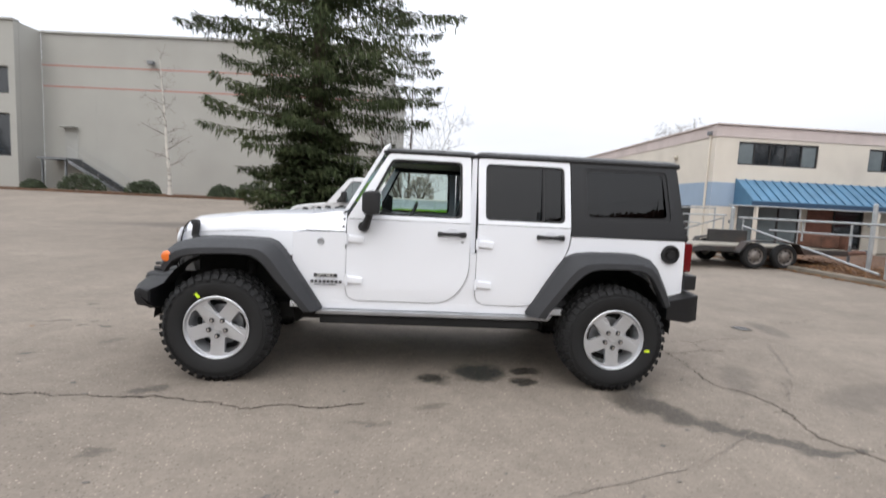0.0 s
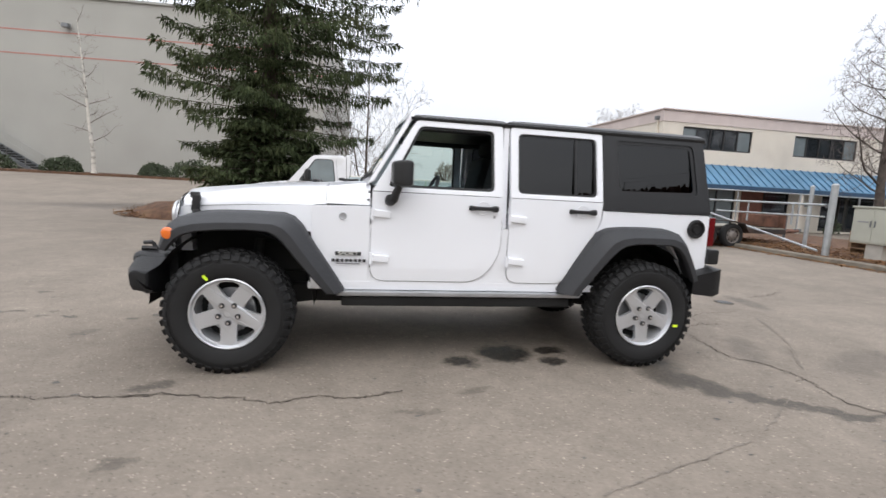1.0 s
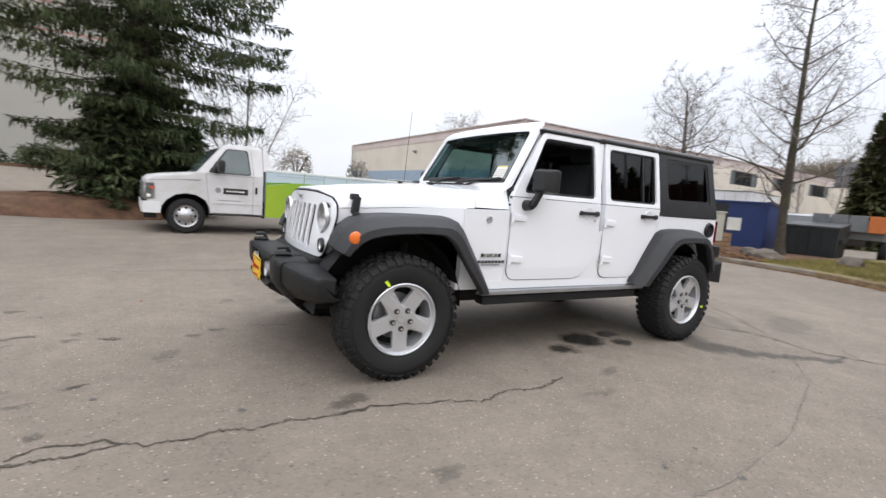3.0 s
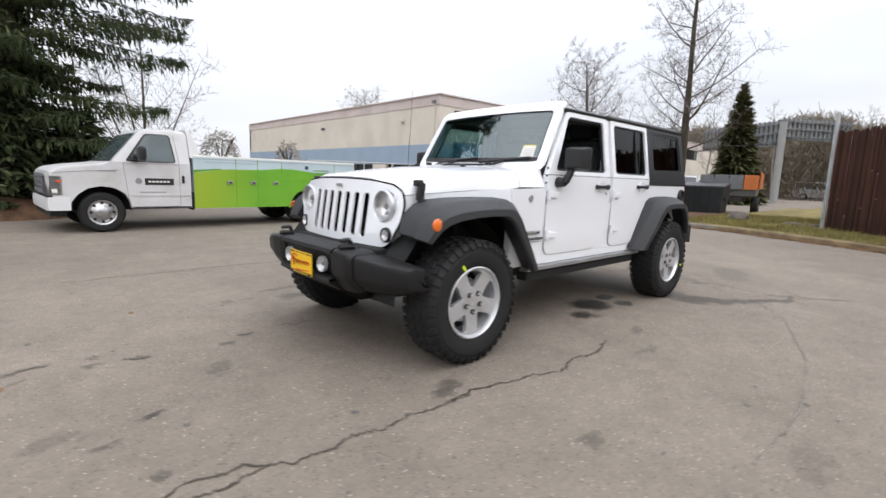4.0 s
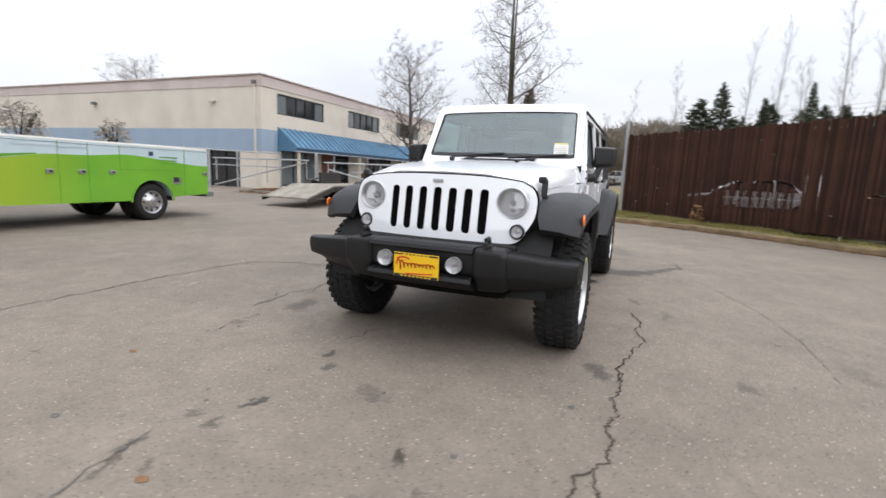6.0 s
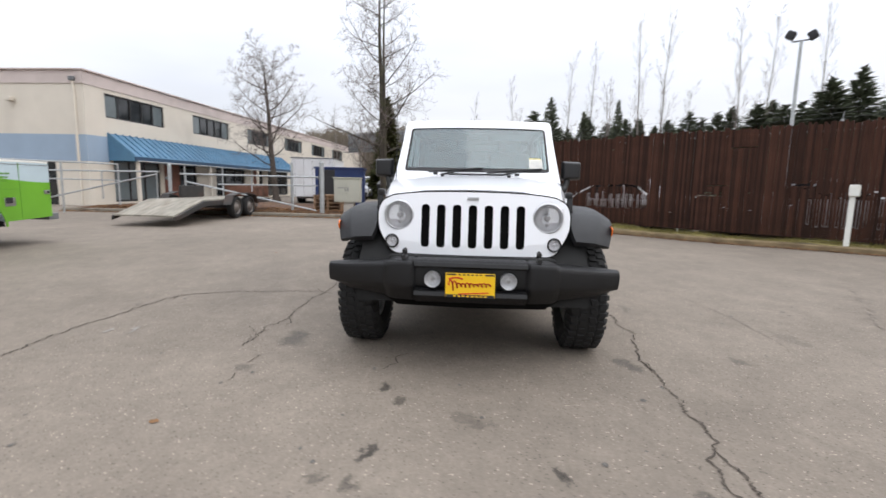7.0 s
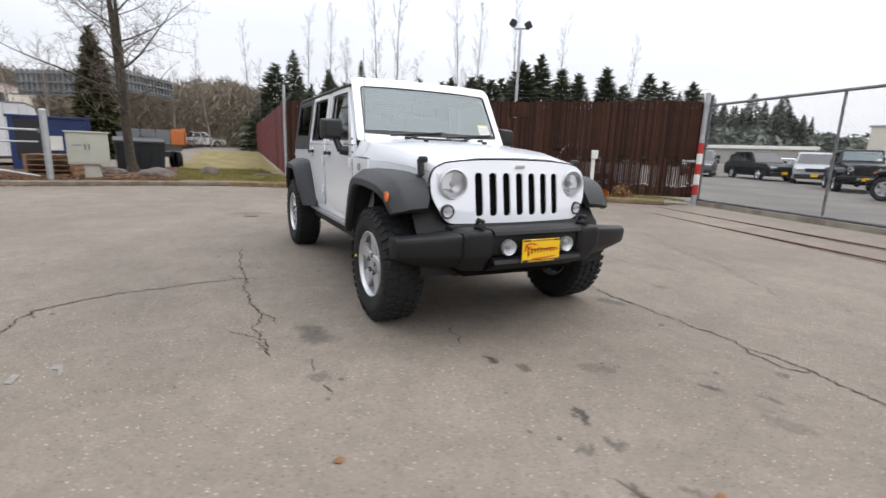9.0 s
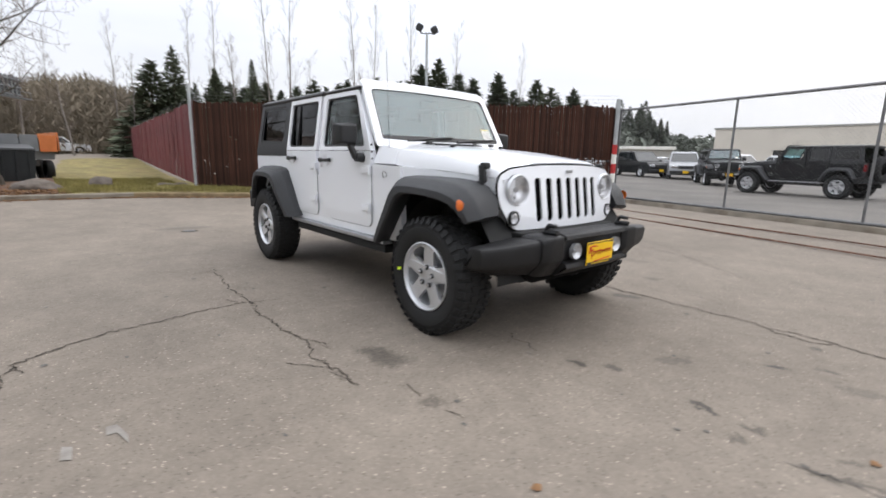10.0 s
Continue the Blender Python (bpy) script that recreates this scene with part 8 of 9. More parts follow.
M["green_wrap"] = printed_green()
M["dark_green_wrap"] = material("dark_green_wrap", (0.11, 0.30, 0.03), 0.4, var=0.1)
M["pale_ink"] = material("pale_ink", (0.42, 0.50, 0.56), 0.5, var=0.05)
M["dull_chrome"] = material("dull_chrome", (0.50, 0.50, 0.51), 0.28, metal=0.85, var=0.15, scale=9)
M["cab_glass"] = material("cab_glass", (0.075, 0.10, 0.105), 0.05, var=0.25, scale=1.5, spec=0.7)
M["navy"] = material("navy", (0.03, 0.05, 0.10), 0.5, var=0.1)
M["amber_red"] = material("amber_red", (0.6, 0.10, 0.03), 0.25, var=0.05)
TRUCK = pose(-2.50, 8.44, 0, 0, 0, 3.4)
build_truck(TRUCK)


# ---- flatbed trailer ----
def build_trailer(m):
    t = thing("flatbed_trailer", "weathered tandem-axle flatbed trailer with rusty toolbox", "trailer", m)
    for x in (-0.42, 0.42):
        for s in (-1, 1):
            plain_wheel(t, x, s * 0.98, 0.34, 0.34, 0.2, s, M["dirty_hub"])
    for s in (-1, 1):
        part("fender", loft([[(x, s * y, z) for x, z in ((-0.92, 0.42), (-0.72, 0.70), (-0.35, 0.76), (0.35, 0.76), (0.72, 0.70), (0.92, 0.42), (0.90, 0.42), (0.70, 0.68), (0.34, 0.74), (-0.34, 0.74), (-0.70, 0.68), (-0.90, 0.42))] for y in (0.86, 1.12)]), M["trailer_black"], t)
        part("side_rail", box((0.3, s * 0.82, 0.48), (4.2, 0.06, 0.14), 0.01), M["trailer_black"], t)
        part("side_rail", loft([[(-1.8, s * 0.85, 0.41), (-1.8, s * 0.79, 0.41), (-1.8, s * 0.79, 0.55), (-1.8, s * 0.85, 0.55)], [(-3.1, s * 0.85, 0.10), (-3.1, s * 0.79, 0.10), (-3.1, s * 0.79, 0.20), (-3.1, s * 0.85, 0.20)]]), M["trailer_black"], t)
        part("draw_beam", tube((2.4, s * 0.6, 0.45), (3.7, s * 0.05, 0.48), 0.05), M["rust"], t)
    for k in range(9):
        part("deck_plank", box((0.3, -0.70 + 0.175 * k, 0.565), (4.2, 0.168, 0.04), 0.006), M["deck"], t)
    for k in range(9):
        part("ramp_plank", loft([[(-1.8, -0.70 + 0.175 * k - 0.084, 0.545), (-1.8, -0.70 + 0.175 * k + 0.084, 0.545), (-1.8, -0.70 + 0.175 * k + 0.084, 0.585), (-1.8, -0.70 + 0.175 * k - 0.084, 0.585)], [(-3.1, -0.70 + 0.175 * k - 0.084, 0.19), (-3.1, -0.70 + 0.175 * k + 0.084, 0.19), (-3.1, -0.70 + 0.175 * k + 0.084, 0.23), (-3.1, -0.70 + 0.175 * k - 0.084, 0.23)]]), M["deck"], t)
    part("head_board", box((2.38, 0, 0.78), (0.08, 1.6, 0.40), 0.01), M["rust"], t)
    part("toolbox", box((1.95, -0.35, 0.78), (0.5, 0.8, 0.34), 0.02), M["rust"], t)
    part("bulkhead", box((-0.1, 0.55, 0.78), (1.2, 0.1, 0.36), 0.02), M["trailer_black"], t)
    part("jack", add_box(tube((3.4, 0.12, -0.02), (3.4, 0.12, 0.95), 0.04), (3.4, 0.12, 0.0), (0.2, 0.2, 0.03)), M["grey_metal"], t)
    part("coupler", box((3.75, 0, 0.5), (0.2, 0.12, 0.1), 0.02), M["grey_metal"], t)
    part("axle", tube((-0.42, -0.9, 0.34), (-0.42, 0.9, 0.34), 0.04), M["trailer_black"], t)
    part("axle", tube((0.42, -0.9, 0.34), (0.42, 0.9, 0.34), 0.04), M["trailer_black"], t)
    return t


build_trailer(pose(9.25, 8.45, gz(9.2, 8.4) - 0.005, 0, 0, 1))

# ---- verge furniture: cabinet, bins, dumpster, pallets, rocks ----
cab_ = thing("utility_cabinet", "beige metal meter cabinet on a concrete pedestal", "cabinet", pose(10.7, 4.45, verge_height(10.7, 4.45) - 0.03, 0, 0, 4))
part("pedestal", box((0, -0.05, 0.18), (0.3, 0.34, 0.42), 0.01), M["concrete"], cab_)
cb = part("body", box((0, 0, 0.78), (0.42, 0.86, 0.80), 0.015), M["beige"], cab_)
part("lid", box((0, 0, 1.19), (0.48, 0.92, 0.04), 0.008), M["beige"], cab_)
for y in (-0.21, 0.21):
    dr = part("door", box((-0.215, y, 0.78), (0.012, 0.40, 0.72), 0.004), M["beige"], cab_)
    part("handle", box((-0.228, y * 0.2, 0.82), (0.015, 0.03, 0.14), 0.004), M["grey_metal"], dr)
part("label_bar", box((-0.224, 0.2, 0.86), (0.006, 0.22, 0.03)), M["grey_ink"], cb)

binn = thing("blue_container", "blue metal container with a dark open side and white label", "container", pose(16.1, 6.3, verge_height(16.1, 6.3) - 0.04, 0, 0, 12) @ Matrix.Diagonal((1.3, 1.75, 1.36, 1.0)))
part("body", add_box(box((0, 0, 0.60), (1.2, 1.2, 1.2), 0.02), (0, 0, 1.22), (1.26, 1.26, 0.06), 0.01), M["blue_bin"], binn)
part("dark_panel", box((-0.606, 0.34, 0.70), (0.012, 0.44, 0.92)), M["ink"], binn)
part("label", box((-0.616, -0.02, 0.62), (0.01, 0.26, 0.34)), M["paper"], binn)
for y in (-0.55, 0.55):
    part("edge_post", box((-0.61, y, 0.6), (0.04, 0.06, 1.2)), M["blue_bin"], binn)

dmp = thing("dumpster", "black steel dumpster with sloping lid on the verge", "dumpster", pose(16.0, 3.80, verge_height(16, 3.8) - 0.04, 0, 0, 8) @ Matrix.Diagonal((0.85, 0.83, 1.0, 1.0)))
part("body", loft([[(-0.65, -0.85, 0.05), (0.65, -0.85, 0.05), (0.65, 0.85, 0.05), (-0.65, 0.85, 0.05)], [(-0.78, -0.92, 0.98), (0.78, -0.92, 1.12), (0.78, 0.92, 1.12), (-0.78, 0.92, 0.98)]]), M["dumpster"], dmp)
part("lid", loft([[(-0.82, -0.95, 0.99), (0.82, -0.95, 1.13), (0.82, 0.95, 1.13), (-0.82, 0.95, 0.99)], [(-0.80, -0.93, 1.04), (0.80, -0.93, 1.18), (0.80, 0.93, 1.18), (-0.80, 0.93, 1.04)]]), M["black_plastic"], dmp)
for k in range(5):
    part("rib", box((-0.735, -0.72 + 0.36 * k, 0.52), (0.05, 0.05, 0.86), 0.005, (0, -8, 0)), M["dumpster"], dmp)
part("fork_pocket", box((0, -0.93, 0.62), (0.9, 0.10, 0.14), 0.01), M["dumpster"], dmp)

pal = thing("pallet_stack", "stack of weathered wooden pallets", "pallets", pose(12.4, 5.45, verge_height(12.4, 5.45) - 0.01, 0, 0, -14))
for lay in range(4):
    for k in range(6):
        part("board", box((-0.45 + 0.18 * k, 0, 0.13 + 0.14 * lay), (0.10, 1.2, 0.02)), M["wood"], pal)
    for y in (-0.55, 0, 0.55):
        part("bearer", box((0, y, 0.06 + 0.14 * lay), (1.0, 0.09, 0.11)), M["wood"], pal)


def rock(seed, w, d, h, at):
    bm = bmesh.new()
    bmesh.ops.create_icosphere(bm, subdivisions=3, radius=1)
    for v in bm.verts:
        q = 1 + 0.28 * noise.noise(v.co * 1.4 + Vector((seed, 0, 0))) + 0.1 * noise.noise(v.co * 4 + Vector((0, seed, 0)))
        v.co = Vector((v.co.x * w / 2 * q, v.co.y * d / 2 * q, v.co.z * h / 2 * q + h * 0.3))
    o = part("boulder", bm, M["rock"], None, "", 0.5)
    o.matrix_basis = at
    tagged(o, "rough dark landscape boulder on the grass", "rock", "boulders on the verge")


for i, (x, y, w, d, h) in enumerate(((11.2, 3.0, 0.75, 0.9, 0.42), (12.6, 1.6, 0.5, 0.6, 0.42), (12.0, 0.1, 0.45, 0.6, 0.20), (12.3, -0.35, 0.4, 0.5, 0.2), (13.6, 0.9, 0.4, 1.0, 0.15), (12.9, 4.2, 0.5, 0.6, 0.3), (11.2, 9.5, 0.5, 0.6, 0.3))):
    rock(i * 3.7 + 1, w, d, h, pose(x, y, verge_height(x, y) - 0.08))
bush("verge_weed", 71, 0.35, 0.3, 0.45, 110, "dry pale weeds against the fence", "leaf_litter", pose(9.5, -2.6, verge_height(9.5, -2.6)), 0.10)
bush("verge_weed", 72, 0.6, 0.4, 0.28, 120, "dry pale weeds against the fence", "leaf_litter", pose(4.3, -7.9, verge_height(4.3, -7.9)), 0.09)
bush("potted_shrub", 73, 0.7, 0.7, 0.9, 300, "small green shrub beside the office entrance", "shrub", pose(21.6, 14.6, 0.1), 0.08)
bush("dead_shrub", 74, 0.9, 0.8, 0.75, 700, "bare brown shrub in the truck's load bed", "load_twig", pose(0.05, 8.8, 1.36), 0.045, "clippings in the truck")
bush("dead_shrub", 75, 0.7, 0.7, 0.62, 500, "bare brown shrub in the truck's load bed", "load_twig", pose(1.7, 8.9, 1.36), 0.045, "clippings in the truck")


# ---- the other parked vehicles, seen through gate and fence ----
def build_car(name, label, m, paint, shape="suv", plate=True):
    """A road car, front to -x, standing at the origin."""
    c = thing(name, label, "car", m, "parked cars")
    L, W, H, clear, r = {"suv": (4.6, 1.84, 1.70, 0.28, 0.35), "sedan": (4.6, 1.78, 1.44, 0.22, 0.32), "boxy": (4.3, 1.80, 1.80, 0.45, 0.40), "van": (5.2, 1.95, 1.95, 0.3, 0.34)}[shape]
    hx = L / 2
    belt = {"suv": 1.02, "sedan": 0.92, "boxy": 1.20, "van": 1.12}[shape]
    bon = {"suv": 0.98, "sedan": 0.86, "boxy": 1.12, "van": 1.02}[shape]
    ax = L * 0.30
    arch = lambda x0, rr: [(x0 + rr * math.cos(a), r + rr * math.sin(a)) for a in [math.pi * k / 8 for k in range(9)]]
    low = [(-hx + 0.05, clear), (-ax - r * 1.18, clear)] + list(reversed(arch(-ax, r * 1.18))) + [(-ax + r * 1.18, clear), (ax - r * 1.18, clear)] + list(reversed(arch(ax, r * 1.18))) + [(ax + r * 1.18, clear), (hx - 0.05, clear + 0.05)]
    top = [(hx, belt * 0.75), (hx - 0.03, belt), (-L * 0.18, belt), (-hx + 0.25, bon), (-hx + 0.06, bon - 0.14), (-hx, bon * 0.6)]
    out = low + top
    body = part("body", panel(out, [], lambda u, v, q: (u, -W / 2 + q + (0.05 * smooth01(belt - 0.1, belt, v) if q < W / 2 else -0.05 * smooth01(belt - 0.1, belt, v)), v), W, 0.04), paint, c)
    rear = {"suv": 0.46, "sedan": 0.30, "boxy": 0.48, "van": 0.49}[shape] * L
    a0, a1 = (-L * 0.20, -L * 0.09) if shape != "boxy" else (-L * 0.15, -L * 0.10)
    b1 = rear - (0.62 if shape in ("suv",) else 0.55 if shape == "sedan" else 0.06)
    w0, w1 = W / 2 - 0.06, W / 2 - 0.20 if shape != "boxy" else W / 2 - 0.12
    cabin = part("cabin", loft([[(a0, -w0, belt), (a0, w0, belt), (rear, w0, belt), (rear, -w0, belt)], [(a1 + 0.25, -w1, H - 0.03), (a1 + 0.25, w1, H - 0.03), (b1, w1, H - 0.03), (b1, -w1, H - 0.03)], [(a1 + 0.35, -w1 + 0.08, H), (a1 + 0.35, w1 - 0.08, H), (b1 - 0.1, w1 - 0.08, H), (b1 - 0.1, -w1 + 0.08, H)]]), paint, c)

    def lerp_side(s):
        def f(u, v, q):
            t = v
            xa, xb = a0 + (a1 + 0.25 - a0) * t, rear + (b1 - rear) * t
            return (xa + (xb - xa) * u, s * (w0 + (w1 - w0) * t + 0.006 + q), belt + (H - 0.03 - belt) * t)
        return f
    for s in (-1, 1):
        for u0, u1 in ((0.07, 0.36), (0.40, 0.68), (0.72, 0.95)):
            part("side_window", panel([(u0, 0.10), (u1, 0.10), (u1, 0.88), (u0 + (0.06 if u0 < 0.1 else 0), 0.88)], [], lerp_side(s), 0.005), M["car_glass"], cabin)
        for x in (-ax, ax):
            plain_wheel(c, x, s * (W / 2 - 0.10), r, r, 0.22, s, M["alloy"] if shape != "boxy" else M["car_grey"], False)
        part("headlight", box((-hx + 0.05, s * (W / 2 - 0.28), bon - 0.22), (0.12, 0.36, 0.14), 0.03), M["chrome"], c)
        part("tail_lamp", box((hx - 0.02, s * (W / 2 - 0.16), belt - 0.14), (0.06, 0.2, 0.2), 0.02), M["red_lens"], c)
        part("mirror", box((a0 + 0.25, s * (W / 2 + 0.08), belt + 0.08), (0.10, 0.18, 0.13), 0.03), paint, c)
    part("windscreen", panel([(-0.92, 0.08), (0.92, 0.08), (0.92, 0.90), (-0.92, 0.90)], [], lambda u, v, q: (a0 + (a1 + 0.25 - a0) * v - 0.008 - q, u * (w0 + (w1 - w0) * v), belt + (H - 0.03 - belt) * v + 0.004), 0.005), M["car_glass"], cabin)
    part("front_bumper", box((-hx + 0.03, 0, clear + 0.14), (0.16, W - 0.1, 0.24), 0.05), M["black_plastic"], c)
    part("grille", box((-hx + 0.02, 0, bon - 0.24), (0.08, W * 0.45, 0.18), 0.02), M["black_plastic"], c)
    if plate:
        part("dealer_plate", box((-hx - 0.06, 0, clear + 0.2), (0.015, 0.32, 0.15)), M["plate_yellow"], c)
    part("rear_bumper", box((hx - 0.03, 0, clear + 0.16), (0.14, W - 0.1, 0.24), 0.05), M["black_plastic"], c)
    return c




def dark_twin(m, label, paint):
    """Another vehicle of the same make in the lot, painted differently."""
    twin = copy_thing(offroader, m)
    tagged(twin, label, group="parked cars")
    for o in list(twin.children_recursive):
        if o.name.startswith("sticker") and o.parent and o.parent.name.startswith("tyre"):
            bpy.data.objects.remove(o)
            continue
        if o.type == "MESH" and o.material_slots and o.material_slots[0].material == M["white_paint"]:
            o.material_slots[0].link = "OBJECT"
            o.material_slots[0].material = paint
        if "white" in o.get("label", ""):
            o["label"] = o["label"].replace("white", "dark")
    return twin


dark_twin(pose(1.0, -18.7, gz(1, -18.7), 0, 0, 167), "black four-door off-road vehicle parked in the sales lot", M["car_black"])
dark_twin(pose(5.6, -23.6, gz(5.6, -23.6), 0, 0, 300), "black off-road vehicle facing the gate with a yellow plate", M["car_black"])
dark_twin(pose(-4.6, -20.0, gz(-4.6, -20), 0, 0, 175), "dark grey four-door off-road vehicle in the lot", M["car_grey"])
fleet = [
         ("suv", "car_silver", 9.6, -28.5, 118, "silver sport utility car in the lot"), ("suv", "car_black", 12.4, -28.5, 150, "black sport utility car in the lot"), ("suv", "car_grey", 15.6, -27.4, 120, "dark grey sport utility car in the lot"),
         ("suv", "white_dirty", 8.2, -34, 150, "white sport utility car in the lot"), ("suv", "white_dirty", 5.4, -36, 150, "white sport utility car in the lot"), ("sedan", "car_silver", 11.8, -37, 130, "silver saloon in the lot"), ("sedan", "white_dirty", 15.5, -38, 130, "white saloon in the lot"),
         ("suv", "car_red", 19.0, -38, 130, "dark red sport utility car in the lot"), ("suv", "white_dirty", 22.0, -36, 130, "white sport utility car in the lot"), ("sedan", "car_grey", 0.6, -38, 160, "dark grey saloon in the lot"), ("suv", "white_dirty", -4, -37, 160, "white sport utility car in the lot"),
         ("sedan", "white_dirty", 10.1, -4.25, 226.9, "white saloon parked close behind the slatted fence"), ("sedan", "car_silver", 6.95, -7.95, 226.9, "silver saloon parked close behind the slatted fence")]
for shape, paint, x, y, yaw, label in fleet:
    build_car("parked_car", label, pose(x, y, gz(x, y), 0, 0, yaw + (180 if y < -20 else 0)), M[paint], shape)
for i, (x, y, yaw, paint, shape, label) in enumerate(((62, 7.5, 95, "white_dirty", "van", "white van on the road beyond"), (66, 3.8, 100, "car_silver", "suv", "silver car on the road beyond"), (59, 1.0, 85, "white_dirty", "suv", "white car on the road beyond"), (27.5, 9.0, 20, "car_silver", "suv", "silver car in the next yard"), (30.5, 9.2, 15, "car_grey", "sedan", "grey car in the next yard"), (34, 9.6, 15, "white_dirty", "suv", "white car in the next yard"))):
    build_car("parked_car", label, pose(x, y, gz(x, y), 0, 0, yaw), M[paint], shape, False)

# ---- box trailer and dump truck behind the verge ----
bx = thing("box_trailer", "white enclosed cargo trailer parked by the office", "trailer", pose(20.9, 9.0, 0.1, 0, 0, 8))
part("box_body", box((0, 0, 1.35), (3.4, 2.2, 2.0), 0.03), M["white_dirty"], bx)
for k in range(5):
    part("panel_seam", box((-1.703, -0.9 + 0.45 * k, 1.35), (0.01, 0.012, 1.9)), M["grey_ink"], bx)
part("roof_cap", box((0, 0, 2.37), (3.44, 2.24, 0.05), 0.01), M["grey_metal"], bx)
for x in (-0.4, 0.4):
    for s in (-1, 1):
        plain_wheel(bx, x, s * 0.98, 0.34, 0.34, 0.2, s, M["alloy"], False)
part("chassis", box((0, 0, 0.32), (3.4, 1.6, 0.1)), M["trailer_black"], bx)

dt = thing("dump_trailer", "grey dump trailer with orange boards and black wheels", "trailer", pose(18.6, 3.65, 0.1, 0, 0, 12))
part("tub", loft([[(-1.4, -0.9, 0.75), (1.4, -0.9, 0.75), (1.4, 0.9, 0.75), (-1.4, 0.9, 0.75)], [(-1.5, -1.0, 1.45), (1.5, -1.0, 1.45), (1.5, 1.0, 1.45), (-1.5, 1.0, 1.45)]]), M["grey_metal"], dt)
for k in range(4):
    part("side_board", box((-1.52, -0.75 + 0.5 * k, 1.28), (0.04, 0.47, 0.55), 0.01), M["grey_metal"] if k > 0 else M["orange"], dt)
part("side_board", box((-0.2, -1.04, 1.35), (2.6, 0.04, 0.62), 0.01), M["orange"], dt, "orange side board")
for x in (-0.5, 0.5):
    for s in (-1, 1):
        plain_wheel(dt, x, s * 0.9, 0.36, 0.36, 0.24, s, M["grey_metal"], False)
part("chassis", box((0, 0, 0.62), (2.8, 1.0, 0.2)), M["trailer_black"], dt)

# ---- billboard seen from behind: two boards in a V on one column ----
def build_billboard(m, label, sides):
    b = thing("billboard", label, "billboard", m)
    top = max(zc + hh * 0.3 for _, _, zc, hh, _ in sides)
    part("column", tube((0, 0, -0.2), (0, 0, top), 0.24, None, 14), M["board_back"], b)
    for yaw, width, zc, hh, f in sides:
        turn = Matrix.Rotation(radians(yaw), 4, "Z")

        def put(name, bm, mat, parent):
            bm.transform(turn)
            return part(name, bm, mat, parent)
        x0 = 0.25
        board = put("panel", box((x0 + width / 2, f * 0.35, zc), (width, 0.06, hh), 0.01), M["board_back"], b)
        n = int(width / 0.42)
        for k in range(n + 1):
            put("stringer", box((x0 + 0.04 + k * (width - 0.08) / n, f * 0.25, zc), (0.05, 0.12, hh + 0.12)), M["grey_metal"], board)
        for z in (zc - hh * 0.36, zc, zc + hh * 0.36):
            put("beam", box((width / 2, f * 0.12, z), (width + 0.4, 0.14, 0.12)), M["grey_metal"], board)
        put("catwalk", box((x0 + width / 2, f * -0.25, zc - hh / 2 - 0.06), (width, 0.6, 0.06)), M["grey_metal"], board)
        put("catwalk_rail", tube((x0, f * -0.52, zc - hh / 2 + 0.42), (x0 + width, f * -0.52, zc - hh / 2 + 0.42), 0.02), M["grey_metal"], board)
        for k in range(5):
            put("rail_post", tube((x0 + 0.1 + k * (width - 0.2) / 4, f * -0.52, zc - hh / 2 - 0.06), (x0 + 0.1 + k * (width - 0.2) / 4, f * -0.52, zc - hh / 2 + 0.42), 0.018), M["grey_metal"], board)
    return b


build_billboard(pose(38.5, 6.6, -0.2), "grey two-sided billboard on a steel column, seen from behind", ((-29.8, 6.3, 5.8, 1.5, 1), (57, 8.3, 5.5, 1.8, -1)))
# ---- woods, hill and bare poplars behind the fence ----
def far_conifer(name, seed, height, radius, n, at, label, mat="needle_far_haze"):
    """A conical far evergreen: trunk and an uneven crown of many small sprays."""
    r_ = random.Random(seed)
    tree = thing(name, label, "tree", at)
    tv, tf, cv, cf = [], [], [], []
    tube_raw(tv, tf, (0, 0, -0.2), (0, 0, height * 0.97), height * 0.018, 0.02, 6)
    raw("trunk", tv, tf, M["bark"], tree)
    lobes = [r_.uniform(0.70, 1.10) for _ in range(24)]
    for _ in range(n):
        t = 1 - r_.random() ** 0.62
        t = 0.05 + 0.95 * t
        a = r_.uniform(0, 6.283)
        tier = 0.72 + 0.28 * abs(math.sin(t * 34 + math.sin(a * 2 + seed)))
        env = radius * (1 - t) ** 0.85 * lobes[int(a / 6.2832 * 6) % 6 + 6 * int(t * 3.99)] * tier
        q = env * r_.random() ** 0.45
        p = Vector((math.cos(a) * q, math.sin(a) * q, t * height - 0.22 * q))
        ax = Vector((math.cos(a), math.sin(a), r_.uniform(-0.7, 0.25) + 0.9 * t ** 3)).normalized() * r_.uniform(0.28, 0.6) * (1.15 - 0.5 * t)
        w_ = ax.cross(Vector((r_.gauss(0, 0.6), r_.gauss(0, 0.6), 1))).normalized() * ax.length * 0.26
        k = len(cv)
        cv.extend((p - ax * 0.4, p + w_, p + ax, p - w_))
        cf.append((k, k + 1, k + 2, k + 3))
    tagged(raw("crown", cv, cf, M[mat], tree), kind="stuff")
    return tree


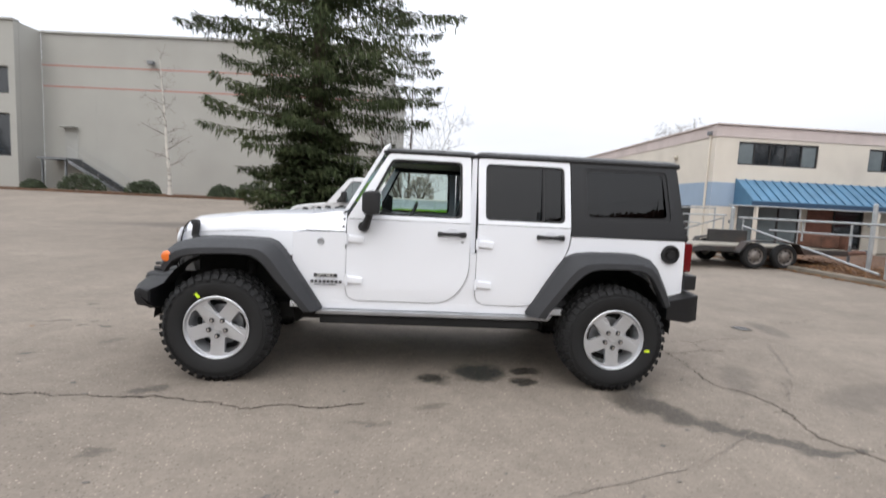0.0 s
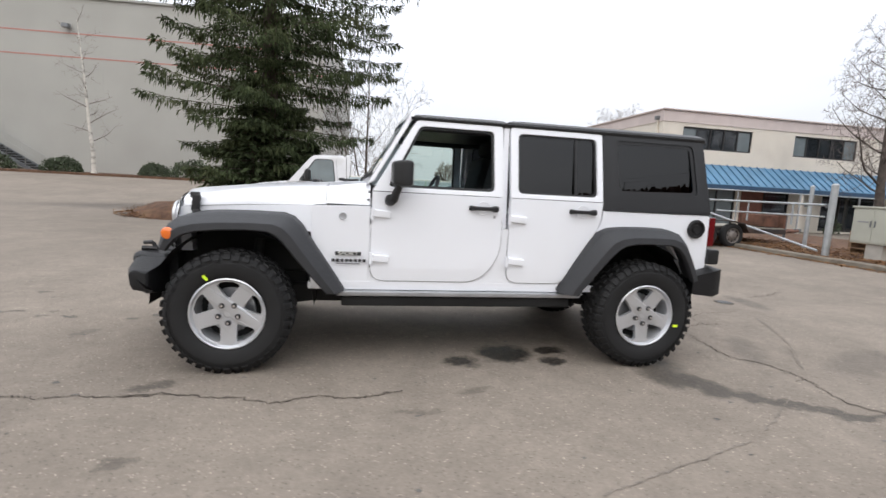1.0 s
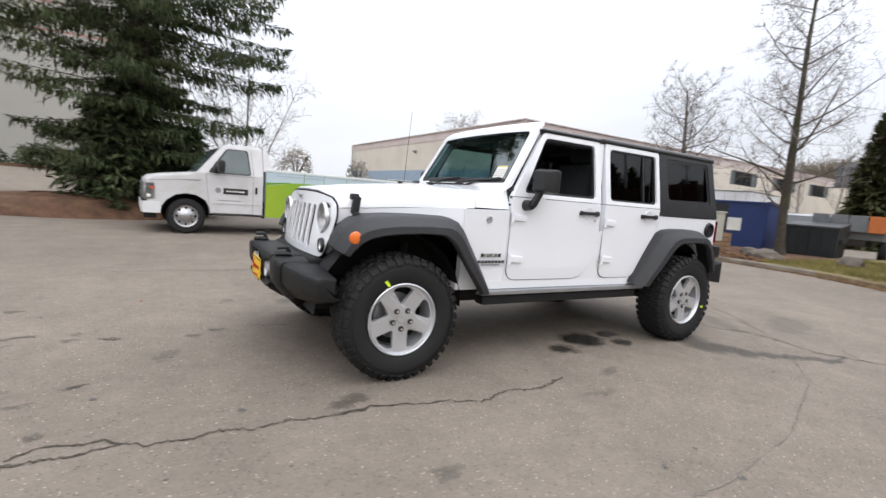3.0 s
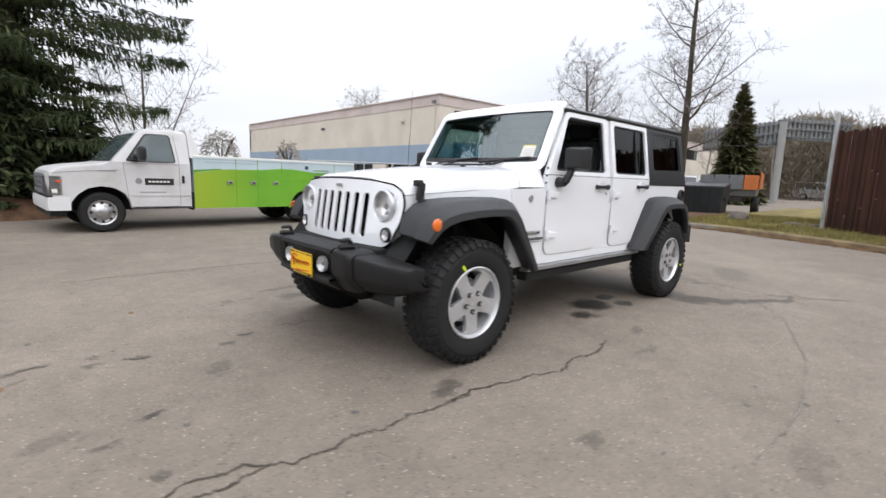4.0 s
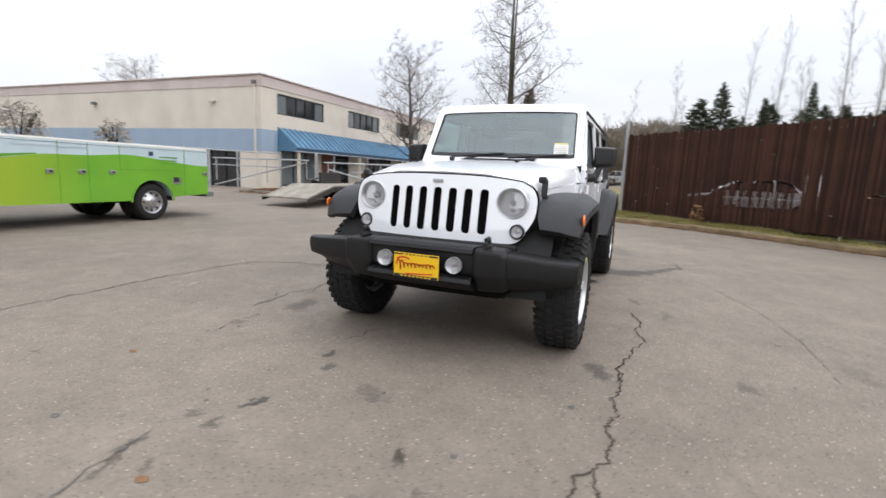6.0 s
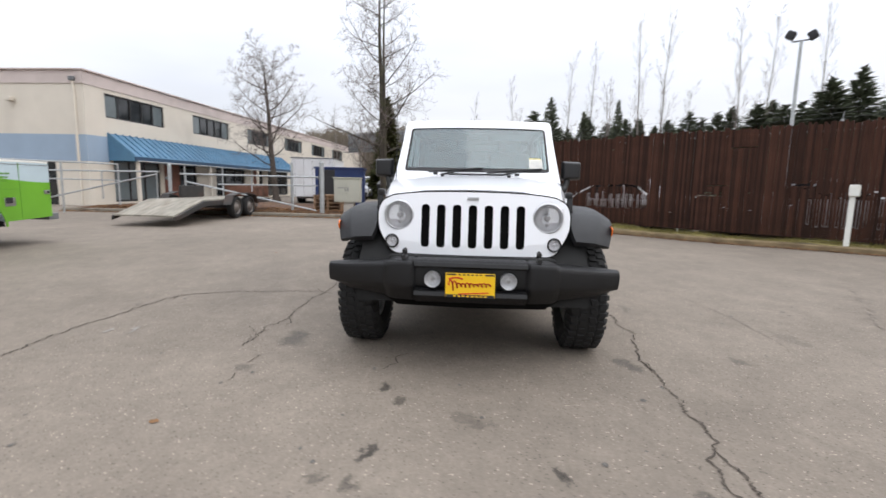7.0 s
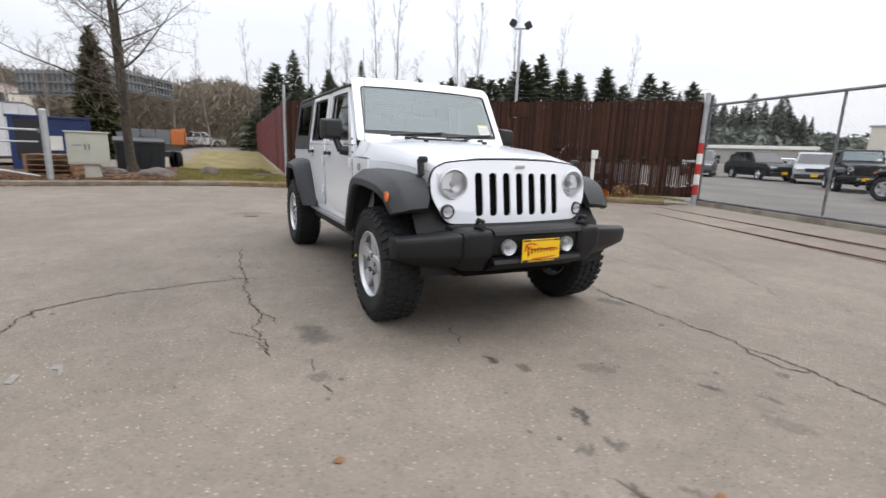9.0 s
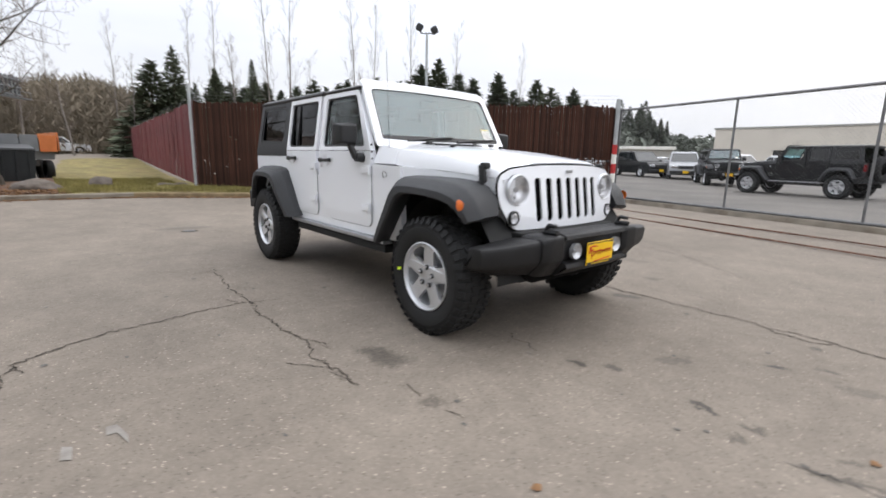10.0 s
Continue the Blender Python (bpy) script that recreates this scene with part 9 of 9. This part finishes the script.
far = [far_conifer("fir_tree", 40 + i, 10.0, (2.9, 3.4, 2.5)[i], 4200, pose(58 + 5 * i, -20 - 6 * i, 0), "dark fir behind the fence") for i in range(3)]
for f in far:
    tagged(f, group="firs behind the fence")
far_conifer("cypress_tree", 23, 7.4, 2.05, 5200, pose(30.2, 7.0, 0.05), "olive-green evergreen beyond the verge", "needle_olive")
rnd = random.Random(77)
eye0 = Vector((-5, 0.5, 0))
for ang, dist, h in ((-6.5, 52, 9.4), (-9.3, 60, 8.6), (-12.5, 56, 9.2), (-16.5, 60, 9.5), (-19.5, 70, 9.8), (-24, 62, 9.6), (-27.5, 58, 8.2), (-31, 56, 9.6), (-34.5, 50, 10.5), (-36.5, 52, 11.5), (-39, 54, 10.5), (-41, 60, 11), (-44, 62, 12), (-46, 66, 10.5), (-48.5, 64, 11.5), (-50, 60, 10.0), (-53, 72, 11.5), (-22, 70, 9.5), (-14.5, 75, 11), (-10.5, 74, 9.5), (-15.5, 62, 9.0), (-17.8, 66, 10.2), (-20.8, 60, 9.2), (-22.8, 64, 10.6), (-25.4, 60, 9.8), (-26.6, 66, 11.2), (-28.8, 60, 10.4), (-30.0, 66, 11.6), (-32.4, 62, 10.6), (-33.6, 68, 11.8)):
    p = eye0 + Vector((math.cos(radians(ang)), math.sin(radians(ang)), 0)) * dist
    o = copy_thing(far[rnd.randrange(3)], pose(p.x, p.y, -0.2, 0, 0, rnd.uniform(0, 360)))
    k = h / 10.0
    o.scale = (k * rnd.uniform(1.25, 2.0), k * rnd.uniform(1.25, 2.0), k)
for x, y, h, k in ((45.6, -7.0, 10.4, 0.95), (44.6, -10.2, 8.8, 0.95), (43.4, -13.2, 9.8, 0.62), (47.0, -9.0, 7.6, 1.0)):
    o = copy_thing(far[int(h) % 3], pose(x, y, 0, 0, 0, x * 40))
    o.scale = (k * h / 10, k * h / 10, h / 10)
# trees out of view along the yard's far side, added to be mirrored in the side windows
for i, (x, y, k) in enumerate(((-6.5, -44, 1.7), (-11, -47, 2.0), (-14.5, -42, 1.4), (-19, -46, 1.9), (-24, -42, 1.6), (-29, -40, 1.9), (-35, -38, 1.5))):
    o = copy_thing(far[i % 3], pose(x, y, -0.2, 0, 0, 50 * i))
    o.scale = (k, k, k)
pops = [bare_tree("poplar_tree", 60 + i, 16.0, 0.12, "tall slender leafless poplar behind the fence", spread=0.52, levels=3, leaders=1, kids=6, first=0.3, bark="poplar_bark", parent_pose=pose(58 + 4 * i, -16 - 11 * i, 0), up=0.42, twig=0.009, reach=0.20, limb="twig") for i in range(3)]
for f in pops:
    tagged(f, group="poplars behind the fence")
for ang, dist, k in ((-4, 62, 0.75), (-10, 62, 0.85), (-12.5, 64, 0.95), (-18, 58, 1.0), (-20, 60, 1.05), (-27, 58, 1.0), (-29, 62, 1.0), (-34, 60, 0.95), (-39, 62, 0.85), (-46.5, 66, 0.8), (1, 80, 0.8), (-15, 70, 0.8)):
    p = eye0 + Vector((math.cos(radians(ang)), math.sin(radians(ang)), 0)) * dist
    o = copy_thing(pops[rnd.randrange(3)], pose(p.x, p.y, -0.2, 0, 0, rnd.uniform(0, 360)))
    o.scale = (k * 0.95, k * 0.95, k * 1.36)


def clumps(name, n, where, label, mat, leaf, category="woods", upright=0.0):
    """A mass of small leaf clumps with an uneven outline."""
    vs, fs = [], []
    for _ in range(n):
        p, r = where()
        for _k in range(5):
            q = Vector(p) + Vector((rnd.gauss(0, r), rnd.gauss(0, r), rnd.gauss(0, r * 0.7)))
            u = Vector((rnd.gauss(0, 1), rnd.gauss(0, 1), rnd.gauss(0, 1) * (1 - upright) + 2.2 * upright)).normalized() * leaf * rnd.uniform(0.5, 1.3)
            v = u.orthogonal().normalized() * leaf * rnd.uniform(0.25, 0.5) * (1 - 0.72 * upright)
            k = len(vs)
            vs.extend((q - u, q + v, q + u, q - v))
            fs.append((k, k + 1, k + 2, k + 3))
    return tagged(raw(name, vs, fs, M[mat]), label, category, kind="stuff")


def brush_place():
    a = radians(rnd.uniform(-19, 20))
    d = rnd.uniform(62, 95)
    hmax = 4.4 + 3.6 * smooth01(-9, -4, math.degrees(a)) + 3.0 * noise.noise((a * 11, 2, 0)) + 1.2 * noise.noise((a * 45, 5, 0))
    return (-5 + d * math.cos(a), 0.5 + d * math.sin(a), rnd.random() ** 0.7 * max(1.0, hmax) * d / 70), 0.7


clumps("brush_wood", 30000, brush_place, "band of leafless brown brushwood beyond the road", "brush", 0.46, upright=0.93)


def ridge_height(deg):
    return 6.0 + 4.0 * noise.noise((deg * 0.10, 1, 0)) + 4.6 * smooth01(-36, -50, deg) * smooth01(-67, -57, deg)


hv, hf = [], []
cols = 150
for i in range(cols + 1):
    deg = -215 + 245 * i / cols
    a = radians(deg)
    for d, k in ((105, 0.0), (125, 0.45), (150, 0.85), (180, 1.0), (230, 0.6)):
        hv.append((-5 + d * math.cos(a), 0.5 + d * math.sin(a), ridge_height(deg) * k - 0.5))
for i in range(cols):
    for k in range(4):
        q = i * 5 + k
        hf.append((q, q + 5, q + 6, q + 1))
tagged(raw("hill", hv, hf, M["hill"], smooth=True), "low wooded hill on the skyline", "hill", kind="structure")


def hill_place():
    deg = rnd.uniform(-210, 12) if rnd.random() < 0.65 else rnd.uniform(-61, -36)
    d = rnd.uniform(115, 175)
    k = 0.3 + 0.7 * smooth01(105, 165, d)
    x, y = -5 + d * math.cos(radians(deg)), 0.5 + d * math.sin(radians(deg))
    return (x, y, ridge_height(deg) * k + rnd.uniform(0, 1.5)), 1.0


# hill woods and firs use the needle colour paled for haze
clumps("hill_woods", 30000, hill_place, "woods covering the hill, grey-green paled for haze", "needle_haze", 0.95)
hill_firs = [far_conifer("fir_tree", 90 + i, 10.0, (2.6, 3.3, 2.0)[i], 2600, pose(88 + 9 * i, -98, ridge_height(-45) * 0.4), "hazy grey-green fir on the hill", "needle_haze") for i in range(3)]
for i in range(150):
    deg = rnd.uniform(-64, -34) if i < 86 else rnd.uniform(-34, 8) if i < 110 else rnd.uniform(-200, -98)
    d = rnd.uniform(120, 170) if i < 110 else rnd.uniform(60, 140)
    k = 0.3 + 0.7 * smooth01(105, 165, d)
    o = copy_thing(hill_firs[i % 3], pose(-5 + d * math.cos(radians(deg)), 0.5 + d * math.sin(radians(deg)), ridge_height(deg) * k * (d > 105) - 0.6, 0, 0, rnd.uniform(0, 360)))
    s_ = rnd.uniform(0.55, 1.15)
    o.scale = (s_ * rnd.uniform(0.9, 1.5), s_ * rnd.uniform(0.9, 1.5), s_)

# ---- buildings beyond the sales lot ----
wb = thing("low_building", "long low white building beyond the sales lot", "building", pose(6, -66, 0, 0, 0, 0))
hls = [[(-12 + 5 * k, 1.9), (-12 + 5 * k, 2.9), (-10.8 + 5 * k, 2.9), (-10.8 + 5 * k, 1.9)] for k in range(5)]
part("wall", panel([(-16, -0.3), (16, -0.3), (16, 5.6), (-16, 5.6)], hls, lambda u, v, q: (u, -q, v), 0.3), M["cream"], wb)
part("wall", box((15.85, -6.3, 2.65), (0.3, 12, 5.9)), M["cream"], wb)
part("roof", box((0, -6.3, 5.68), (32.4, 12.8, 0.2), 0.03), M["grey_wall_cap"], wb)
for k in range(5):
    w_ = part("window", box((-11.4 + 5 * k, -0.2, 2.4), (1.2, 0.05, 1.0)), M["window_dark"], wb)
wb2 = thing("low_building", "far flat-roofed shed with a white fascia", "building", pose(52, -88, 0, 0, 0, 30))
part("wall", box((0, 0, 1.8), (26, 8, 3.8)), M["grey_wall"], wb2)
part("fascia", box((0, 0, 3.9), (27, 9, 0.6), 0.03), M["paper"], wb2)
for k in range(6):
    part("opening", box((-10 + 4 * k, 4.02, 1.3), (2.4, 0.06, 2.0)), M["window_dark"], wb2)
wb3 = thing("low_building", "pale commercial building across the road", "building", pose(108, 17, 0.6, 0, 0, 85))
part("wall", box((0, 0, 1.9), (30, 9, 4.2)), M["grey_wall"], wb3)
part("fascia", box((0, 0, 4.2), (31, 10, 0.5), 0.03), M["pink_trim"], wb3)
for k in range(7):
    part("opening", box((-12 + 4 * k, 4.52, 1.4), (2.6, 0.06, 1.8)), M["window_dark"], wb3)

# bare trees beyond the verge
for i, (x, y, k) in enumerate(((36, 10.5, 0.5), (42, 12, 0.55), (48, 9, 0.6), (55, 4, 0.6), (50, 0.5, 0.55), (46, -3.5, 0.62), (33, 11.5, 0.45))):
    o = copy_thing(pops[i % 3], pose(x, y, 0, 0, 0, 70 * i))
    o.scale = (k * 1.5, k * 1.5, k)
